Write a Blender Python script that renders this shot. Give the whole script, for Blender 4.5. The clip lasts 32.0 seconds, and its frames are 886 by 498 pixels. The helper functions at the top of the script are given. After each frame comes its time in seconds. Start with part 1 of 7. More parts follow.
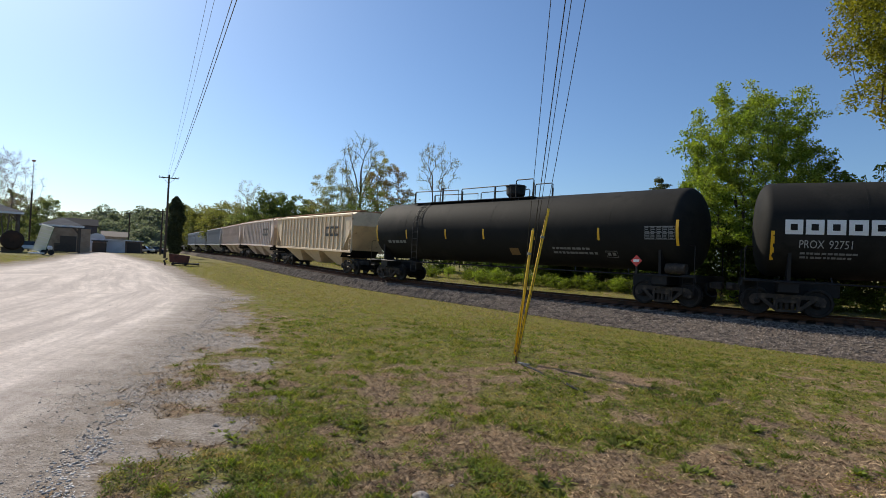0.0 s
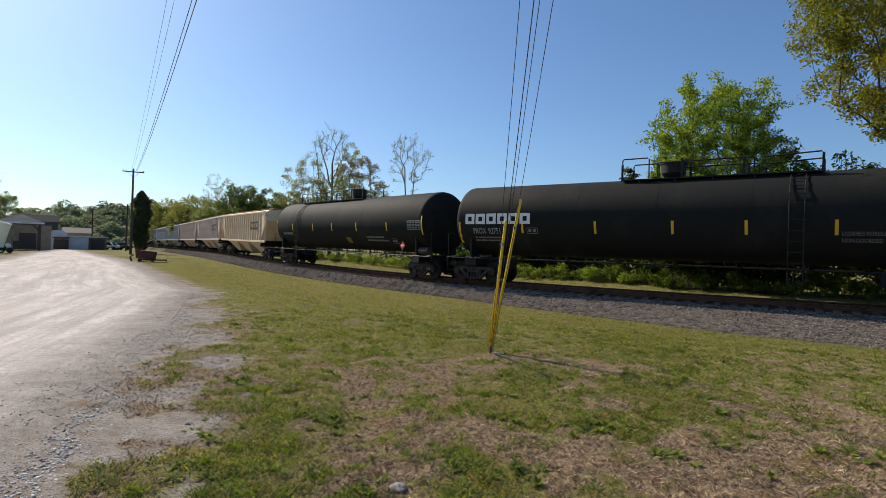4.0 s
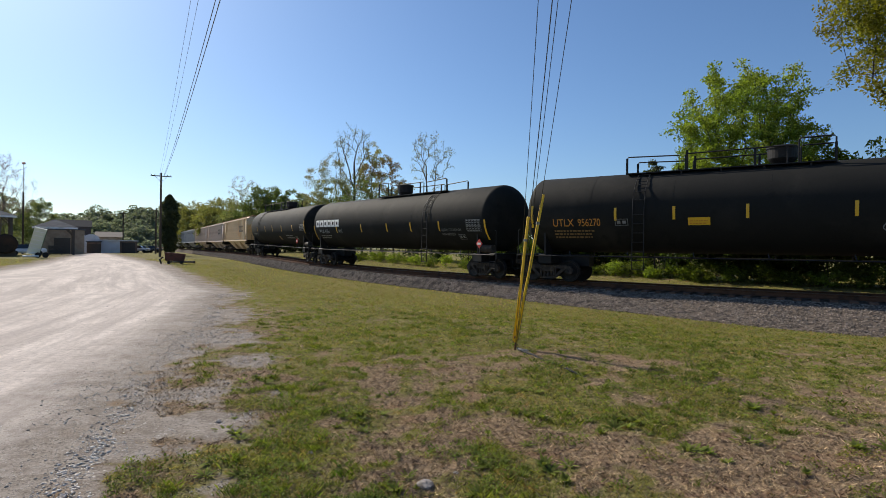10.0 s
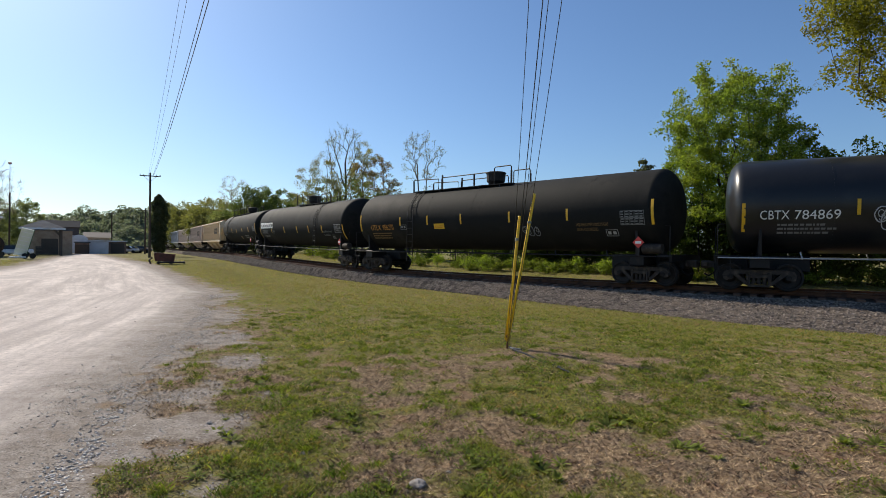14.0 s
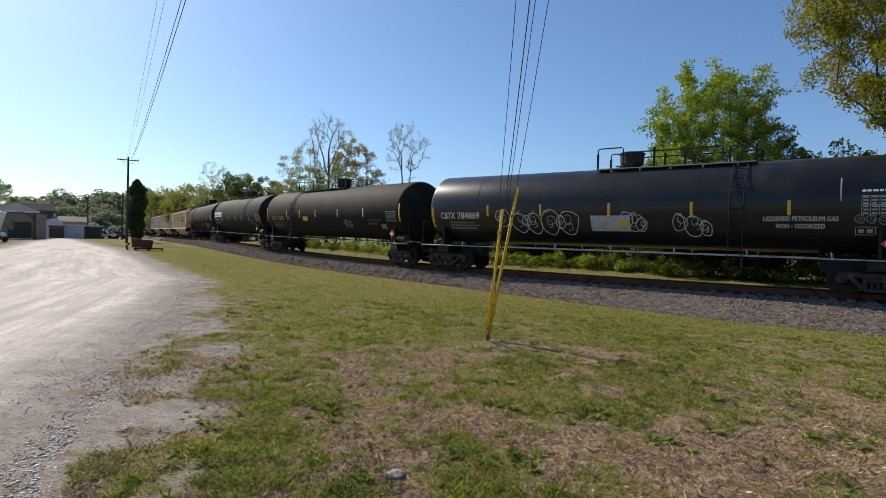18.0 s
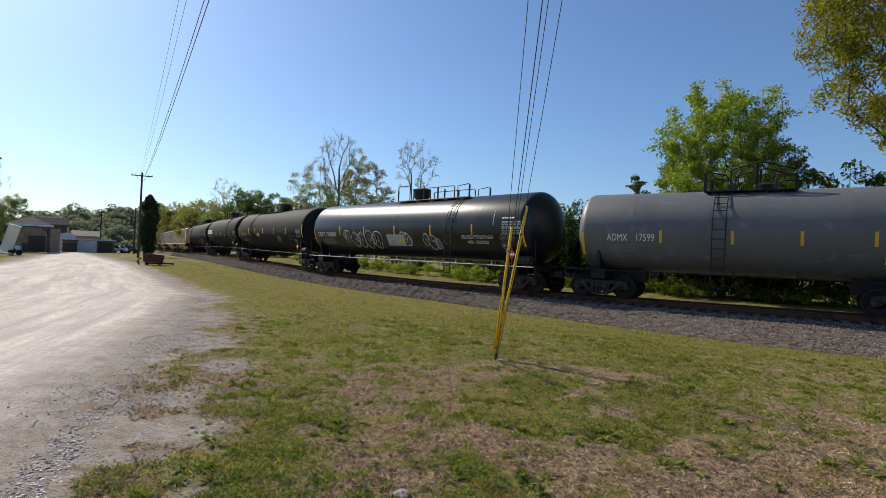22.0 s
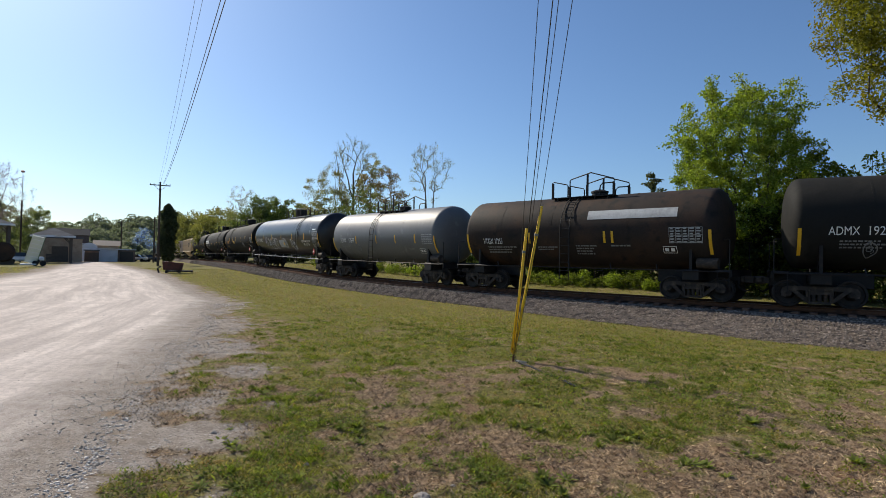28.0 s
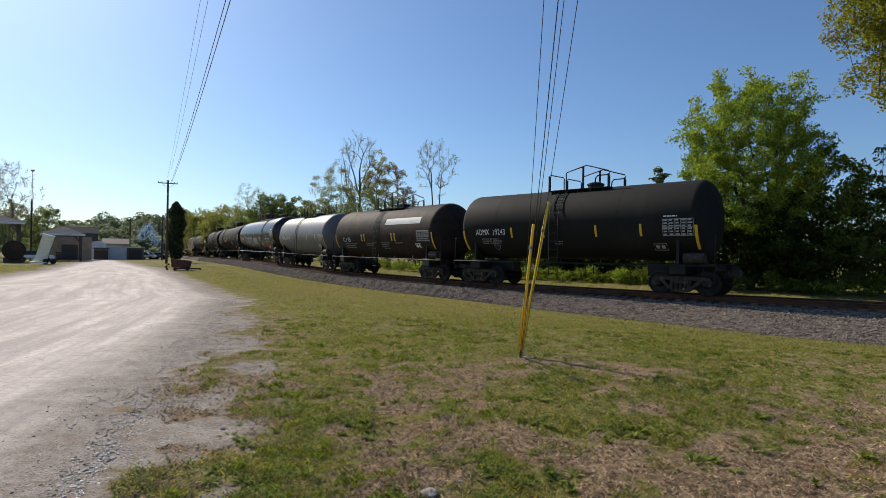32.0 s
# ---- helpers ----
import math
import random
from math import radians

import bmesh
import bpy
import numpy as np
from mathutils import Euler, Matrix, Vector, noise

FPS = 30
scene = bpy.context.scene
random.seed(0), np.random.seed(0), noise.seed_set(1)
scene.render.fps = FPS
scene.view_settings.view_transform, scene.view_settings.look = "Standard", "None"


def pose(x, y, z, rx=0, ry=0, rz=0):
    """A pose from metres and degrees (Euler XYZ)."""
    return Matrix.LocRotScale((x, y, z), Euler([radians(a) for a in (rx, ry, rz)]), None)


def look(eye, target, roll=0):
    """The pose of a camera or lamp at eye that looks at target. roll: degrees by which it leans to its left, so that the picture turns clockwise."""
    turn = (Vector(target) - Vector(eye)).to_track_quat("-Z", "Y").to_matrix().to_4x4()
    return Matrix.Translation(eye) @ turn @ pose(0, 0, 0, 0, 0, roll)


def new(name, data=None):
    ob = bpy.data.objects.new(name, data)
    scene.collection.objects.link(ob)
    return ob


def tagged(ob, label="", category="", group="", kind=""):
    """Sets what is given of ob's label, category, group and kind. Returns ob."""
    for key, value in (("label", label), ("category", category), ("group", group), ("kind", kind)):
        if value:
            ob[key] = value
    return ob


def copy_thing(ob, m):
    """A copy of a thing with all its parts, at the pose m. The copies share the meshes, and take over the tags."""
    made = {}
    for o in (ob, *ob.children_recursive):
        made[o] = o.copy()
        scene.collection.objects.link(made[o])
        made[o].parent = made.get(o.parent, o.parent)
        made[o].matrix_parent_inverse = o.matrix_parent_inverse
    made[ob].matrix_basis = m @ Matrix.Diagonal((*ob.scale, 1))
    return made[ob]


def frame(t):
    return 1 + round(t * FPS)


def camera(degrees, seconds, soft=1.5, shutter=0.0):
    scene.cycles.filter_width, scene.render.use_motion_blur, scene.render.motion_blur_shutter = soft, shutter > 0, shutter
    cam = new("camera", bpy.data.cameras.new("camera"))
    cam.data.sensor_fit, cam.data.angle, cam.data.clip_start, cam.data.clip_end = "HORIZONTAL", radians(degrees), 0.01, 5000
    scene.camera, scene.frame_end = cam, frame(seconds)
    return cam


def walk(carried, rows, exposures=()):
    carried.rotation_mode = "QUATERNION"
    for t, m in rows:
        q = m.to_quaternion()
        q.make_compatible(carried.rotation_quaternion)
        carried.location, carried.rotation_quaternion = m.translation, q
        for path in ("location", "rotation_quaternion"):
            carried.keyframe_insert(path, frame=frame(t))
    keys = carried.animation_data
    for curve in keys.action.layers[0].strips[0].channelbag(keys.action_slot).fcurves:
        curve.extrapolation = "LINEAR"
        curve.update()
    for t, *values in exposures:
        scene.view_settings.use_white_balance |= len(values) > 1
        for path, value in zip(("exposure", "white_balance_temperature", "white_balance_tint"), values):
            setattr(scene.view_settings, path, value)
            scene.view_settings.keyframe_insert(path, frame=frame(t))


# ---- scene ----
# Camera: held by hand at eye height, standing still and turning slightly.
EYE = 1.6
TURNS = [
    (0.0, 91.11, -2.71, 0.24),
    (0.5, 91.10, -3.35, 0.12),
    (1.0, 90.63, -2.87, -2.04),
    (1.5, 90.34, -1.72, -2.23),
    (2.0, 89.95, -2.02, -2.84),
    (2.5, 89.67, -1.61, -2.99),
    (4.5, 90.57, -1.81, -2.37),
    (5.0, 90.62, -1.42, -2.04),
    (5.5, 90.58, -1.30, -1.42),
    (6.0, 90.47, -1.22, -1.24),
    (6.5, 90.53, -1.18, -0.87),
    (7.0, 90.52, -0.84, -0.67),
    (7.5, 90.50, -1.12, -0.47),
    (8.0, 90.37, -0.75, -0.16),
    (8.5, 90.19, -0.44, -0.04),
    (9.0, 90.00, 0.00, -0.00),
    (9.5, 89.93, -0.69, 0.21),
    (10.0, 90.01, -0.80, -0.14),
    (10.5, 90.08, -0.64, -0.16),
    (11.0, 90.03, -0.69, -0.47),
    (11.5, 90.30, -0.43, -0.88),
    (12.0, 90.17, -0.98, -0.93),
    (12.5, 90.10, -0.65, -1.15),
    (13.0, 89.92, -0.60, -0.95),
    (13.5, 89.90, -0.50, -1.07),
    (15.5, 90.23, -1.19, -0.86),
    (16.0, 89.98, -1.67, -1.90),
    (16.5, 89.44, -1.62, -2.49),
    (17.0, 89.11, -2.29, -3.29),
    (17.5, 89.23, -1.87, -2.88),
    (18.0, 89.13, -1.75, -2.83),
    (18.5, 89.26, -1.29, -3.07),
    (19.0, 89.91, -0.72, -3.19),
    (19.5, 90.15, -0.92, -3.10),
    (20.0, 90.09, -1.07, -3.04),
    (20.5, 90.71, -0.67, -2.43),
    (21.0, 91.38, -0.46, -2.26),
    (21.5, 90.99, -1.38, -1.89),
    (22.0, 90.96, -2.34, -1.92),
    (22.5, 90.95, -2.24, -1.55),
    (23.0, 90.32, -1.79, -0.22),
    (23.5, 90.33, -1.70, 0.08),
    (24.0, 90.58, -0.84, -0.28),
    (24.5, 90.85, -1.21, -0.14),
    (25.0, 90.78, -1.22, -0.07),
    (25.5, 90.95, -1.09, -0.09),
    (27.5, 90.96, -1.44, -0.31),
    (28.0, 91.16, -1.18, -0.31),
    (28.5, 91.12, -1.31, -0.03),
    (29.0, 91.09, -1.57, 0.04),
    (29.5, 90.98, -1.75, 0.17),
    (30.0, 90.90, -1.57, -0.07),
    (30.5, 90.95, -1.28, -0.14),
    (31.0, 90.79, -1.16, -0.21),
    (31.5, 90.76, -1.06, 0.03),
    (32.0, 90.75, -0.89, 0.39),
]
cam = camera(78.0, 32.0, soft=0.6)
walk(cam, [(t, pose(0, 0, EYE, rx, ry, rz)) for t, rx, ry, rz in TURNS], exposures=[(0, 0.0), (2, 0.08), (5, 0.03), (8, 0.0), (14, 0.03), (18, 0.12), (21, 0.1), (24, -0.02), (32, 0.0)])

# ---- light ----
SUN_AZ, SUN_EL = radians(-46), radians(37.5)
world = bpy.data.worlds.new("sky")
scene.world = world
world.use_nodes = True
wn = world.node_tree.nodes
sky = wn.new("ShaderNodeTexSky")
sky.sky_type = "NISHITA"
sky.sun_disc = False
sky.sun_elevation, sky.sun_rotation = SUN_EL, SUN_AZ
sky.air_density, sky.dust_density, sky.ozone_density = 1.0, 0.8, 2.9
tint = wn.new("ShaderNodeMix")
tint.data_type, tint.blend_type = "RGBA", "MULTIPLY"
tint.inputs[0].default_value, tint.inputs[7].default_value = 1.0, (0.805, 0.975, 1.15, 1)
world.node_tree.links.new(sky.outputs[0], tint.inputs[6])
world.node_tree.links.new(tint.outputs[2], wn["Background"].inputs[0])
wn["Background"].inputs[1].default_value = 0.105
sun_data = bpy.data.lights.new("sun", "SUN")
sun_data.energy, sun_data.angle, sun_data.color = 5.3, radians(0.53), (1.0, 0.91, 0.77)
sun = new("sun", sun_data)
sun.matrix_world = look((0, 0, 40), (-math.sin(SUN_AZ) * math.cos(SUN_EL), -math.cos(SUN_AZ) * math.cos(SUN_EL), 40 - math.sin(SUN_EL)))


# ---- materials ----
def mat(name, base, rough=0.7, metal=0.0, vary=(), grain=0.0, grain_scale=40.0, bump=0.0, bump_scale=60.0, rand=0.0, island=0.0, coords="Object", spec=0.5, translucent=None):
    """A principled material: base colour, noise patches [(colour, scale, lo, hi)], fine grain, bump, and variation from object to object."""
    m = bpy.data.materials.new(name)
    m.use_nodes = True
    nt = m.node_tree
    n, l = nt.nodes, nt.links
    b = n["Principled BSDF"]
    tc = n.new("ShaderNodeTexCoord")
    src = tc.outputs[coords]
    rgb = n.new("ShaderNodeRGB")
    rgb.outputs[0].default_value = (*base, 1)
    col = rgb.outputs[0]
    for colour, scale, lo, hi in vary:
        nz = n.new("ShaderNodeTexNoise")
        nz.inputs["Scale"].default_value, nz.inputs["Detail"].default_value = scale, 5
        l.new(src, nz.inputs["Vector"])
        rp = n.new("ShaderNodeMapRange")
        rp.inputs[1].default_value, rp.inputs[2].default_value = lo, hi
        l.new(nz.outputs[0], rp.inputs[0])
        mx = n.new("ShaderNodeMix")
        mx.data_type = "RGBA"
        l.new(rp.outputs[0], mx.inputs[0])
        l.new(col, mx.inputs[6])
        mx.inputs[7].default_value = (*colour, 1)
        col = mx.outputs[2]

    def value(node_out, amount):
        nonlocal col
        hs = n.new("ShaderNodeHueSaturation")
        mr = n.new("ShaderNodeMapRange")
        mr.inputs[3].default_value, mr.inputs[4].default_value = 1 - amount, 1 + amount
        l.new(node_out, mr.inputs[0])
        l.new(mr.outputs[0], hs.inputs["Value"])
        l.new(col, hs.inputs["Color"])
        col = hs.outputs[0]

    if grain:
        nz = n.new("ShaderNodeTexNoise")
        nz.inputs["Scale"].default_value, nz.inputs["Detail"].default_value = grain_scale, 3
        l.new(src, nz.inputs["Vector"])
        value(nz.outputs[0], grain)
    if rand:
        value(n.new("ShaderNodeObjectInfo").outputs["Random"], rand)
    if island:
        value(n.new("ShaderNodeNewGeometry").outputs["Random Per Island"], island)
    l.new(col, b.inputs["Base Color"])
    b.inputs["Roughness"].default_value, b.inputs["Metallic"].default_value = rough, metal
    b.inputs["Specular IOR Level"].default_value = spec
    if bump:
        nz = n.new("ShaderNodeTexNoise")
        nz.inputs["Scale"].default_value, nz.inputs["Detail"].default_value = bump_scale, 4
        l.new(src, nz.inputs["Vector"])
        bp = n.new("ShaderNodeBump")
        bp.inputs["Strength"].default_value, bp.inputs["Distance"].default_value = bump, 0.02
        l.new(nz.outputs[0], bp.inputs["Height"])
        l.new(bp.outputs[0], b.inputs["Normal"])
    if translucent:
        tr = n.new("ShaderNodeBsdfTranslucent")
        hs = n.new("ShaderNodeMix")
        hs.data_type, hs.blend_type = "RGBA", "MULTIPLY"
        hs.inputs[0].default_value = 1
        l.new(col, hs.inputs[6])
        hs.inputs[7].default_value = (*translucent, 1)
        l.new(hs.outputs[2], tr.inputs[0])
        ms = n.new("ShaderNodeMixShader")
        ms.inputs[0].default_value = 0.45
        l.new(b.outputs[0], ms.inputs[1])
        l.new(tr.outputs[0], ms.inputs[2])
        l.new(ms.outputs[0], n["Material Output"].inputs["Surface"])
    return m


M_TANK_BLACK = mat("tank_black_paint", (0.0155, 0.0152, 0.0138), 0.75, spec=0.14, vary=[((0.028, 0.026, 0.022), 0.6, 0.5, 0.75), ((0.014, 0.014, 0.0125), 2.5, 0.55, 0.7)], grain=0.2, grain_scale=14, bump=0.04, bump_scale=3)
M_TANK_GLOSS = mat("tank_glossy_paint", (0.013, 0.0135, 0.015), 0.32, spec=0.4, vary=[((0.035, 0.033, 0.03), 0.7, 0.5, 0.8)], grain=0.15, grain_scale=10, bump=0.03, bump_scale=2)
M_TANK_GREY = mat("tank_grey_paint", (0.125, 0.127, 0.128), 0.5, vary=[((0.1, 0.1, 0.1), 0.6, 0.5, 0.75), ((0.19, 0.19, 0.19), 2.0, 0.6, 0.75)], grain=0.15, grain_scale=12)
M_TANK_RUST = mat("tank_rusty_paint", (0.03, 0.023, 0.019), 0.7, spec=0.15, vary=[((0.06, 0.034, 0.022), 0.8, 0.45, 0.7), ((0.018, 0.016, 0.015), 2.5, 0.55, 0.7)], grain=0.25, grain_scale=16)
M_STEEL_BLACK = mat("black_steel", (0.013, 0.012, 0.012), 0.6, spec=0.3, vary=[((0.03, 0.022, 0.017), 4, 0.55, 0.75)], grain=0.3, grain_scale=30)
M_TRUCK = mat("dusty_cast_steel", (0.045, 0.036, 0.029), 0.75, spec=0.25, vary=[((0.11, 0.082, 0.06), 5, 0.5, 0.72)], grain=0.3, grain_scale=30, bump=0.15, bump_scale=30)
M_WHEEL = mat("rolled_steel_wheel", (0.014, 0.012, 0.011), 0.6, spec=0.3, vary=[((0.04, 0.028, 0.02), 6, 0.5, 0.7)], grain=0.3, grain_scale=30)
M_TREAD = mat("polished_steel", (0.2, 0.18, 0.165), 0.4, metal=1.0)
M_YELLOW = mat("yellow_reflector", (0.75, 0.42, 0.02), 0.4, grain=0.15, grain_scale=30)
M_YPLASTIC = mat("yellow_plastic", (0.8, 0.5, 0.02), 0.45, vary=[((0.6, 0.35, 0.02), 6, 0.5, 0.7)], grain=0.1)
M_WHITE = mat("white_paint", (0.78, 0.77, 0.74), 0.6, grain=0.12, grain_scale=20)
M_DIM = mat("faded_white_paint", (0.19, 0.19, 0.185), 0.6, grain=0.3, grain_scale=30)
M_ORANGE = mat("orange_paint", (0.6, 0.25, 0.03), 0.6, grain=0.2, grain_scale=20)
M_FADED_ORANGE = mat("faded_orange_paint", (0.2, 0.12, 0.04), 0.7, grain=0.3, grain_scale=20)
M_RED = mat("red_placard", (0.6, 0.05, 0.04), 0.5)
M_TAN = mat("tan_hopper_paint", (0.72, 0.56, 0.37), 0.6, vary=[((0.56, 0.42, 0.28), 1.2, 0.5, 0.75), ((0.3, 0.17, 0.09), 3.5, 0.64, 0.78)], grain=0.15, grain_scale=14)
M_PINK = mat("faded_hopper_paint", (0.62, 0.51, 0.44), 0.65, vary=[((0.48, 0.37, 0.31), 1.2, 0.5, 0.75)], grain=0.15, grain_scale=14)
M_HGREY = mat("grey_hopper_paint", (0.4, 0.41, 0.43), 0.6, vary=[((0.28, 0.27, 0.27), 1.0, 0.5, 0.75)], grain=0.15, grain_scale=14)
M_RAIL = mat("rusty_rail", (0.12, 0.058, 0.034), 0.9, spec=0.1, vary=[((0.05, 0.03, 0.022), 3, 0.5, 0.7)], grain=0.3, grain_scale=30)
M_TIE = mat("weathered_tie", (0.125, 0.066, 0.042), 0.85, vary=[((0.09, 0.055, 0.038), 3, 0.5, 0.75)], grain=0.3, grain_scale=25, rand=0.35)
M_BALLAST = mat("ballast_bed", (0.14, 0.112, 0.09), 0.95, spec=0.05, vary=[((0.06, 0.05, 0.044), 6, 0.45, 0.65)], grain=0.5, grain_scale=22, bump=0.9, bump_scale=14)
M_STONE = mat("ballast_stone", (0.25, 0.205, 0.17), 0.9, spec=0.15, vary=[((0.1, 0.085, 0.074), 3, 0.45, 0.65)], grain=0.2, grain_scale=40, island=0.32)
M_POLE = mat("creosoted_pole", (0.07, 0.05, 0.036), 0.85, grain=0.3, grain_scale=12)
M_WIRE = mat("dark_wire", (0.02, 0.02, 0.02), 0.5)


# ---- helpers ----
def finish(bm, name, material, smooth=False):
    me = bpy.data.meshes.new(name)
    bm.normal_update()
    bm.to_mesh(me)
    bm.free()
    if smooth:
        me.shade_smooth()
    me.materials.append(material)
    return me


def part(name, bm, material, parent, label="", smooth=False, at=None):
    me = bm if isinstance(bm, bpy.types.Mesh) else finish(bm, name, material, smooth)
    ob = new(name, me)
    ob.parent = parent
    if at is not None:
        ob.matrix_basis = at
    return tagged(ob, label)


def thing(name, label, category, at=None, group="", kind=""):
    ob = new(name)
    ob.empty_display_size = 0.3
    if at is not None:
        ob.matrix_world = at
    return tagged(ob, label, category, group, kind)


def box(bm, x0, x1, y0, y1, z0, z1, m=None, bevel=0.0):
    r = bmesh.ops.create_cube(bm, size=1.0)
    mm = Matrix.Translation(((x0 + x1) / 2, (y0 + y1) / 2, (z0 + z1) / 2)) @ Matrix.Diagonal((abs(x1 - x0), abs(y1 - y0), abs(z1 - z0), 1))
    if m is not None:
        mm = m @ mm
    bmesh.ops.transform(bm, matrix=mm, verts=r["verts"])
    if bevel:
        ed = list({e for v in r["verts"] for e in v.link_edges})
        bmesh.ops.bevel(bm, geom=ed, offset=bevel, segments=1, affect="EDGES")
    return bm


def tube(bm, pts, r, n=8, r_end=None):
    """A round bar through the points, tapering from r to r_end."""
    pts = [Vector(p) for p in pts]
    r_end = r if r_end is None else r_end
    rings = []
    for i, p in enumerate(pts):
        d = (pts[min(i + 1, len(pts) - 1)] - pts[max(i - 1, 0)]).normalized()
        a = d.orthogonal().normalized() if abs(d.z) > 0.9 else d.cross(Vector((0, 0, 1))).normalized()
        b = d.cross(a)
        rr = r + (r_end - r) * i / max(1, len(pts) - 1)
        rings.append([bm.verts.new(p + rr * (math.cos(2 * math.pi * k / n) * a + math.sin(2 * math.pi * k / n) * b)) for k in range(n)])
    for u, v in zip(rings, rings[1:]):
        for k in range(n):
            bm.faces.new((u[k], u[(k + 1) % n], v[(k + 1) % n], v[k]))
    bm.faces.new(rings[0][::-1])
    bm.faces.new(rings[-1])
    return bm


def lathe(bm, profile, n=32, axis="x", cx=0.0, cy=0.0, cz=0.0):
    """Revolves (position, radius) pairs about an axis through (cx, cy, cz)."""
    rings = []
    for p, r in profile:
        ring = []
        for k in range(n):
            c, s = r * math.cos(2 * math.pi * k / n), r * math.sin(2 * math.pi * k / n)
            co = (cx + p, cy + c, cz + s) if axis == "x" else (cx + c, cy + p, cz + s) if axis == "y" else (cx + c, cy + s, cz + p)
            ring.append(bm.verts.new(co))
        rings.append(ring)
    for u, v in zip(rings, rings[1:]):
        for k in range(n):
            bm.faces.new((u[k], u[(k + 1) % n], v[(k + 1) % n], v[k]))
    bm.faces.new(rings[0][::-1])
    bm.faces.new(rings[-1])
    bmesh.ops.recalc_face_normals(bm, faces=bm.faces)
    return bm


def text_mesh(body, size, depth=0.006, align="LEFT", squeeze=1.0):
    """Lettering in the built-in font as a mesh, in the x-z plane facing -y."""
    cu = bpy.data.curves.new("lettering", "FONT")
    cu.body, cu.size, cu.extrude, cu.align_x = body, size, depth, align
    cu.resolution_u = 3
    ob = bpy.data.objects.new("lettering", cu)
    me = bpy.data.meshes.new_from_object(ob)
    bpy.data.objects.remove(ob)
    me.transform(Matrix.Diagonal((squeeze, 1, 1, 1)))
    me.transform(pose(0, 0, 0, 90))
    return me


# ---- the track's line ----
def smooth(a, b, x):
    t = min(1.0, max(0.0, (x - a) / (b - a)))
    return t * t * (3 - 2 * t)


def heading(s):
    u = (min(110.0, max(0.0, s)) - 20) / 60
    return HEAD[0] + HEAD[1] * u + HEAD[2] * u * u + HEAD[3] * u ** 3


RAIL_Z = 0.256
STEP = 0.5
HEAD = (-0.8161, 0.83699, -0.74743, 0.21223)
LINE = {}


def lay_line():
    i0 = 40
    for way in (1, -1):
        x, y, s = 5.554, 25.557, 20.0
        LINE[i0] = (x, y)
        i = i0
        while -140 < s < 620:
            h = heading(s + way * STEP / 2)
            x, y = x + way * STEP * math.sin(h), y + way * STEP * math.cos(h)
            s, i = s + way * STEP, i + way
            LINE[i] = (x, y)


lay_line()


def rail_z(s):
    return RAIL_Z + 0.5 * smooth(25, 75, s)


def on_line(s, off=0.0, z=0.0):
    """The place at s metres along the track, off metres to its left (towards the camera), z above the rail's top."""
    k = math.floor(s / STEP)
    u = s / STEP - k
    a, b = LINE[k], LINE[k + 1]
    h = heading(s)
    return Vector((a[0] + (b[0] - a[0]) * u - math.cos(h) * off, a[1] + (b[1] - a[1]) * u + math.sin(h) * off, rail_z(s) + z))


LINE_XY = np.array([LINE[k] for k in sorted(LINE)])
LINE_S = np.array([k * STEP for k in sorted(LINE)])


def toe(s):
    """How far the ballast's foot lies from the track's middle on the road's side: the shoulder widens towards the near end."""
    return np.interp(s, [9, 11, 14, 18, 23, 27, 34, 60], [5.8, 5.5, 4.4, 3.55, 2.6, 2.25, 2.05, 2.1])


def track_gap(x, y):
    """Distance from the track's centre line, and the place along it, for arrays of points."""
    best, at = np.full(len(x), 1e9), np.zeros(len(x))
    reach = 2.2 * (max(np.max(np.abs(x)), np.max(np.abs(y))) if len(x) else 1) + 60
    keep = [k for k in range(0, len(LINE_S), 4) if math.hypot(*LINE_XY[k]) < reach]
    for (lx, ly), s in zip(LINE_XY[keep], LINE_S[keep]):
        dd = np.hypot(x - lx, y - ly)
        near = dd < best
        best[near], at[near] = dd[near], s
    return best, at


def ground_z(x, y):
    """Height of the ground: level round the camera, falling to the foot of the ballast."""
    x, y = np.atleast_1d(np.asarray(x, float)), np.atleast_1d(np.asarray(y, float))
    g, s = track_gap(x, y)
    rz = RAIL_Z + 0.5 * np.clip((s - 25) / 50, 0, 1) ** 2 * (3 - 2 * np.clip((s - 25) / 50, 0, 1))
    w = np.clip((16 - g) / 12.5, 0, 1)
    w = w * w * (3 - 2 * w)
    # past the track the ground lies almost level with the ties
    k = np.clip(np.searchsorted(LINE_S, s), 0, len(LINE_S) - 2)
    d = LINE_XY[k + 1] - LINE_XY[k]
    left = ((x - LINE_XY[k, 0]) * -d[:, 1] + (y - LINE_XY[k, 1]) * d[:, 0]) / np.hypot(d[:, 0], d[:, 1])
    far = np.clip((-left - 0.5) / 1.7, 0, 1)
    v = np.clip((32 - g) / 22, 0, 1)
    v = v * v * (3 - 2 * v)
    rise = 0.32 * np.clip((-left - 2.2) / 3.0, 0, 1)
    return (1 - far) * w * (rz - 0.79) + far * v * (rz - 0.31 + rise)


def gz(x, y):
    return float(ground_z(x, y)[0])


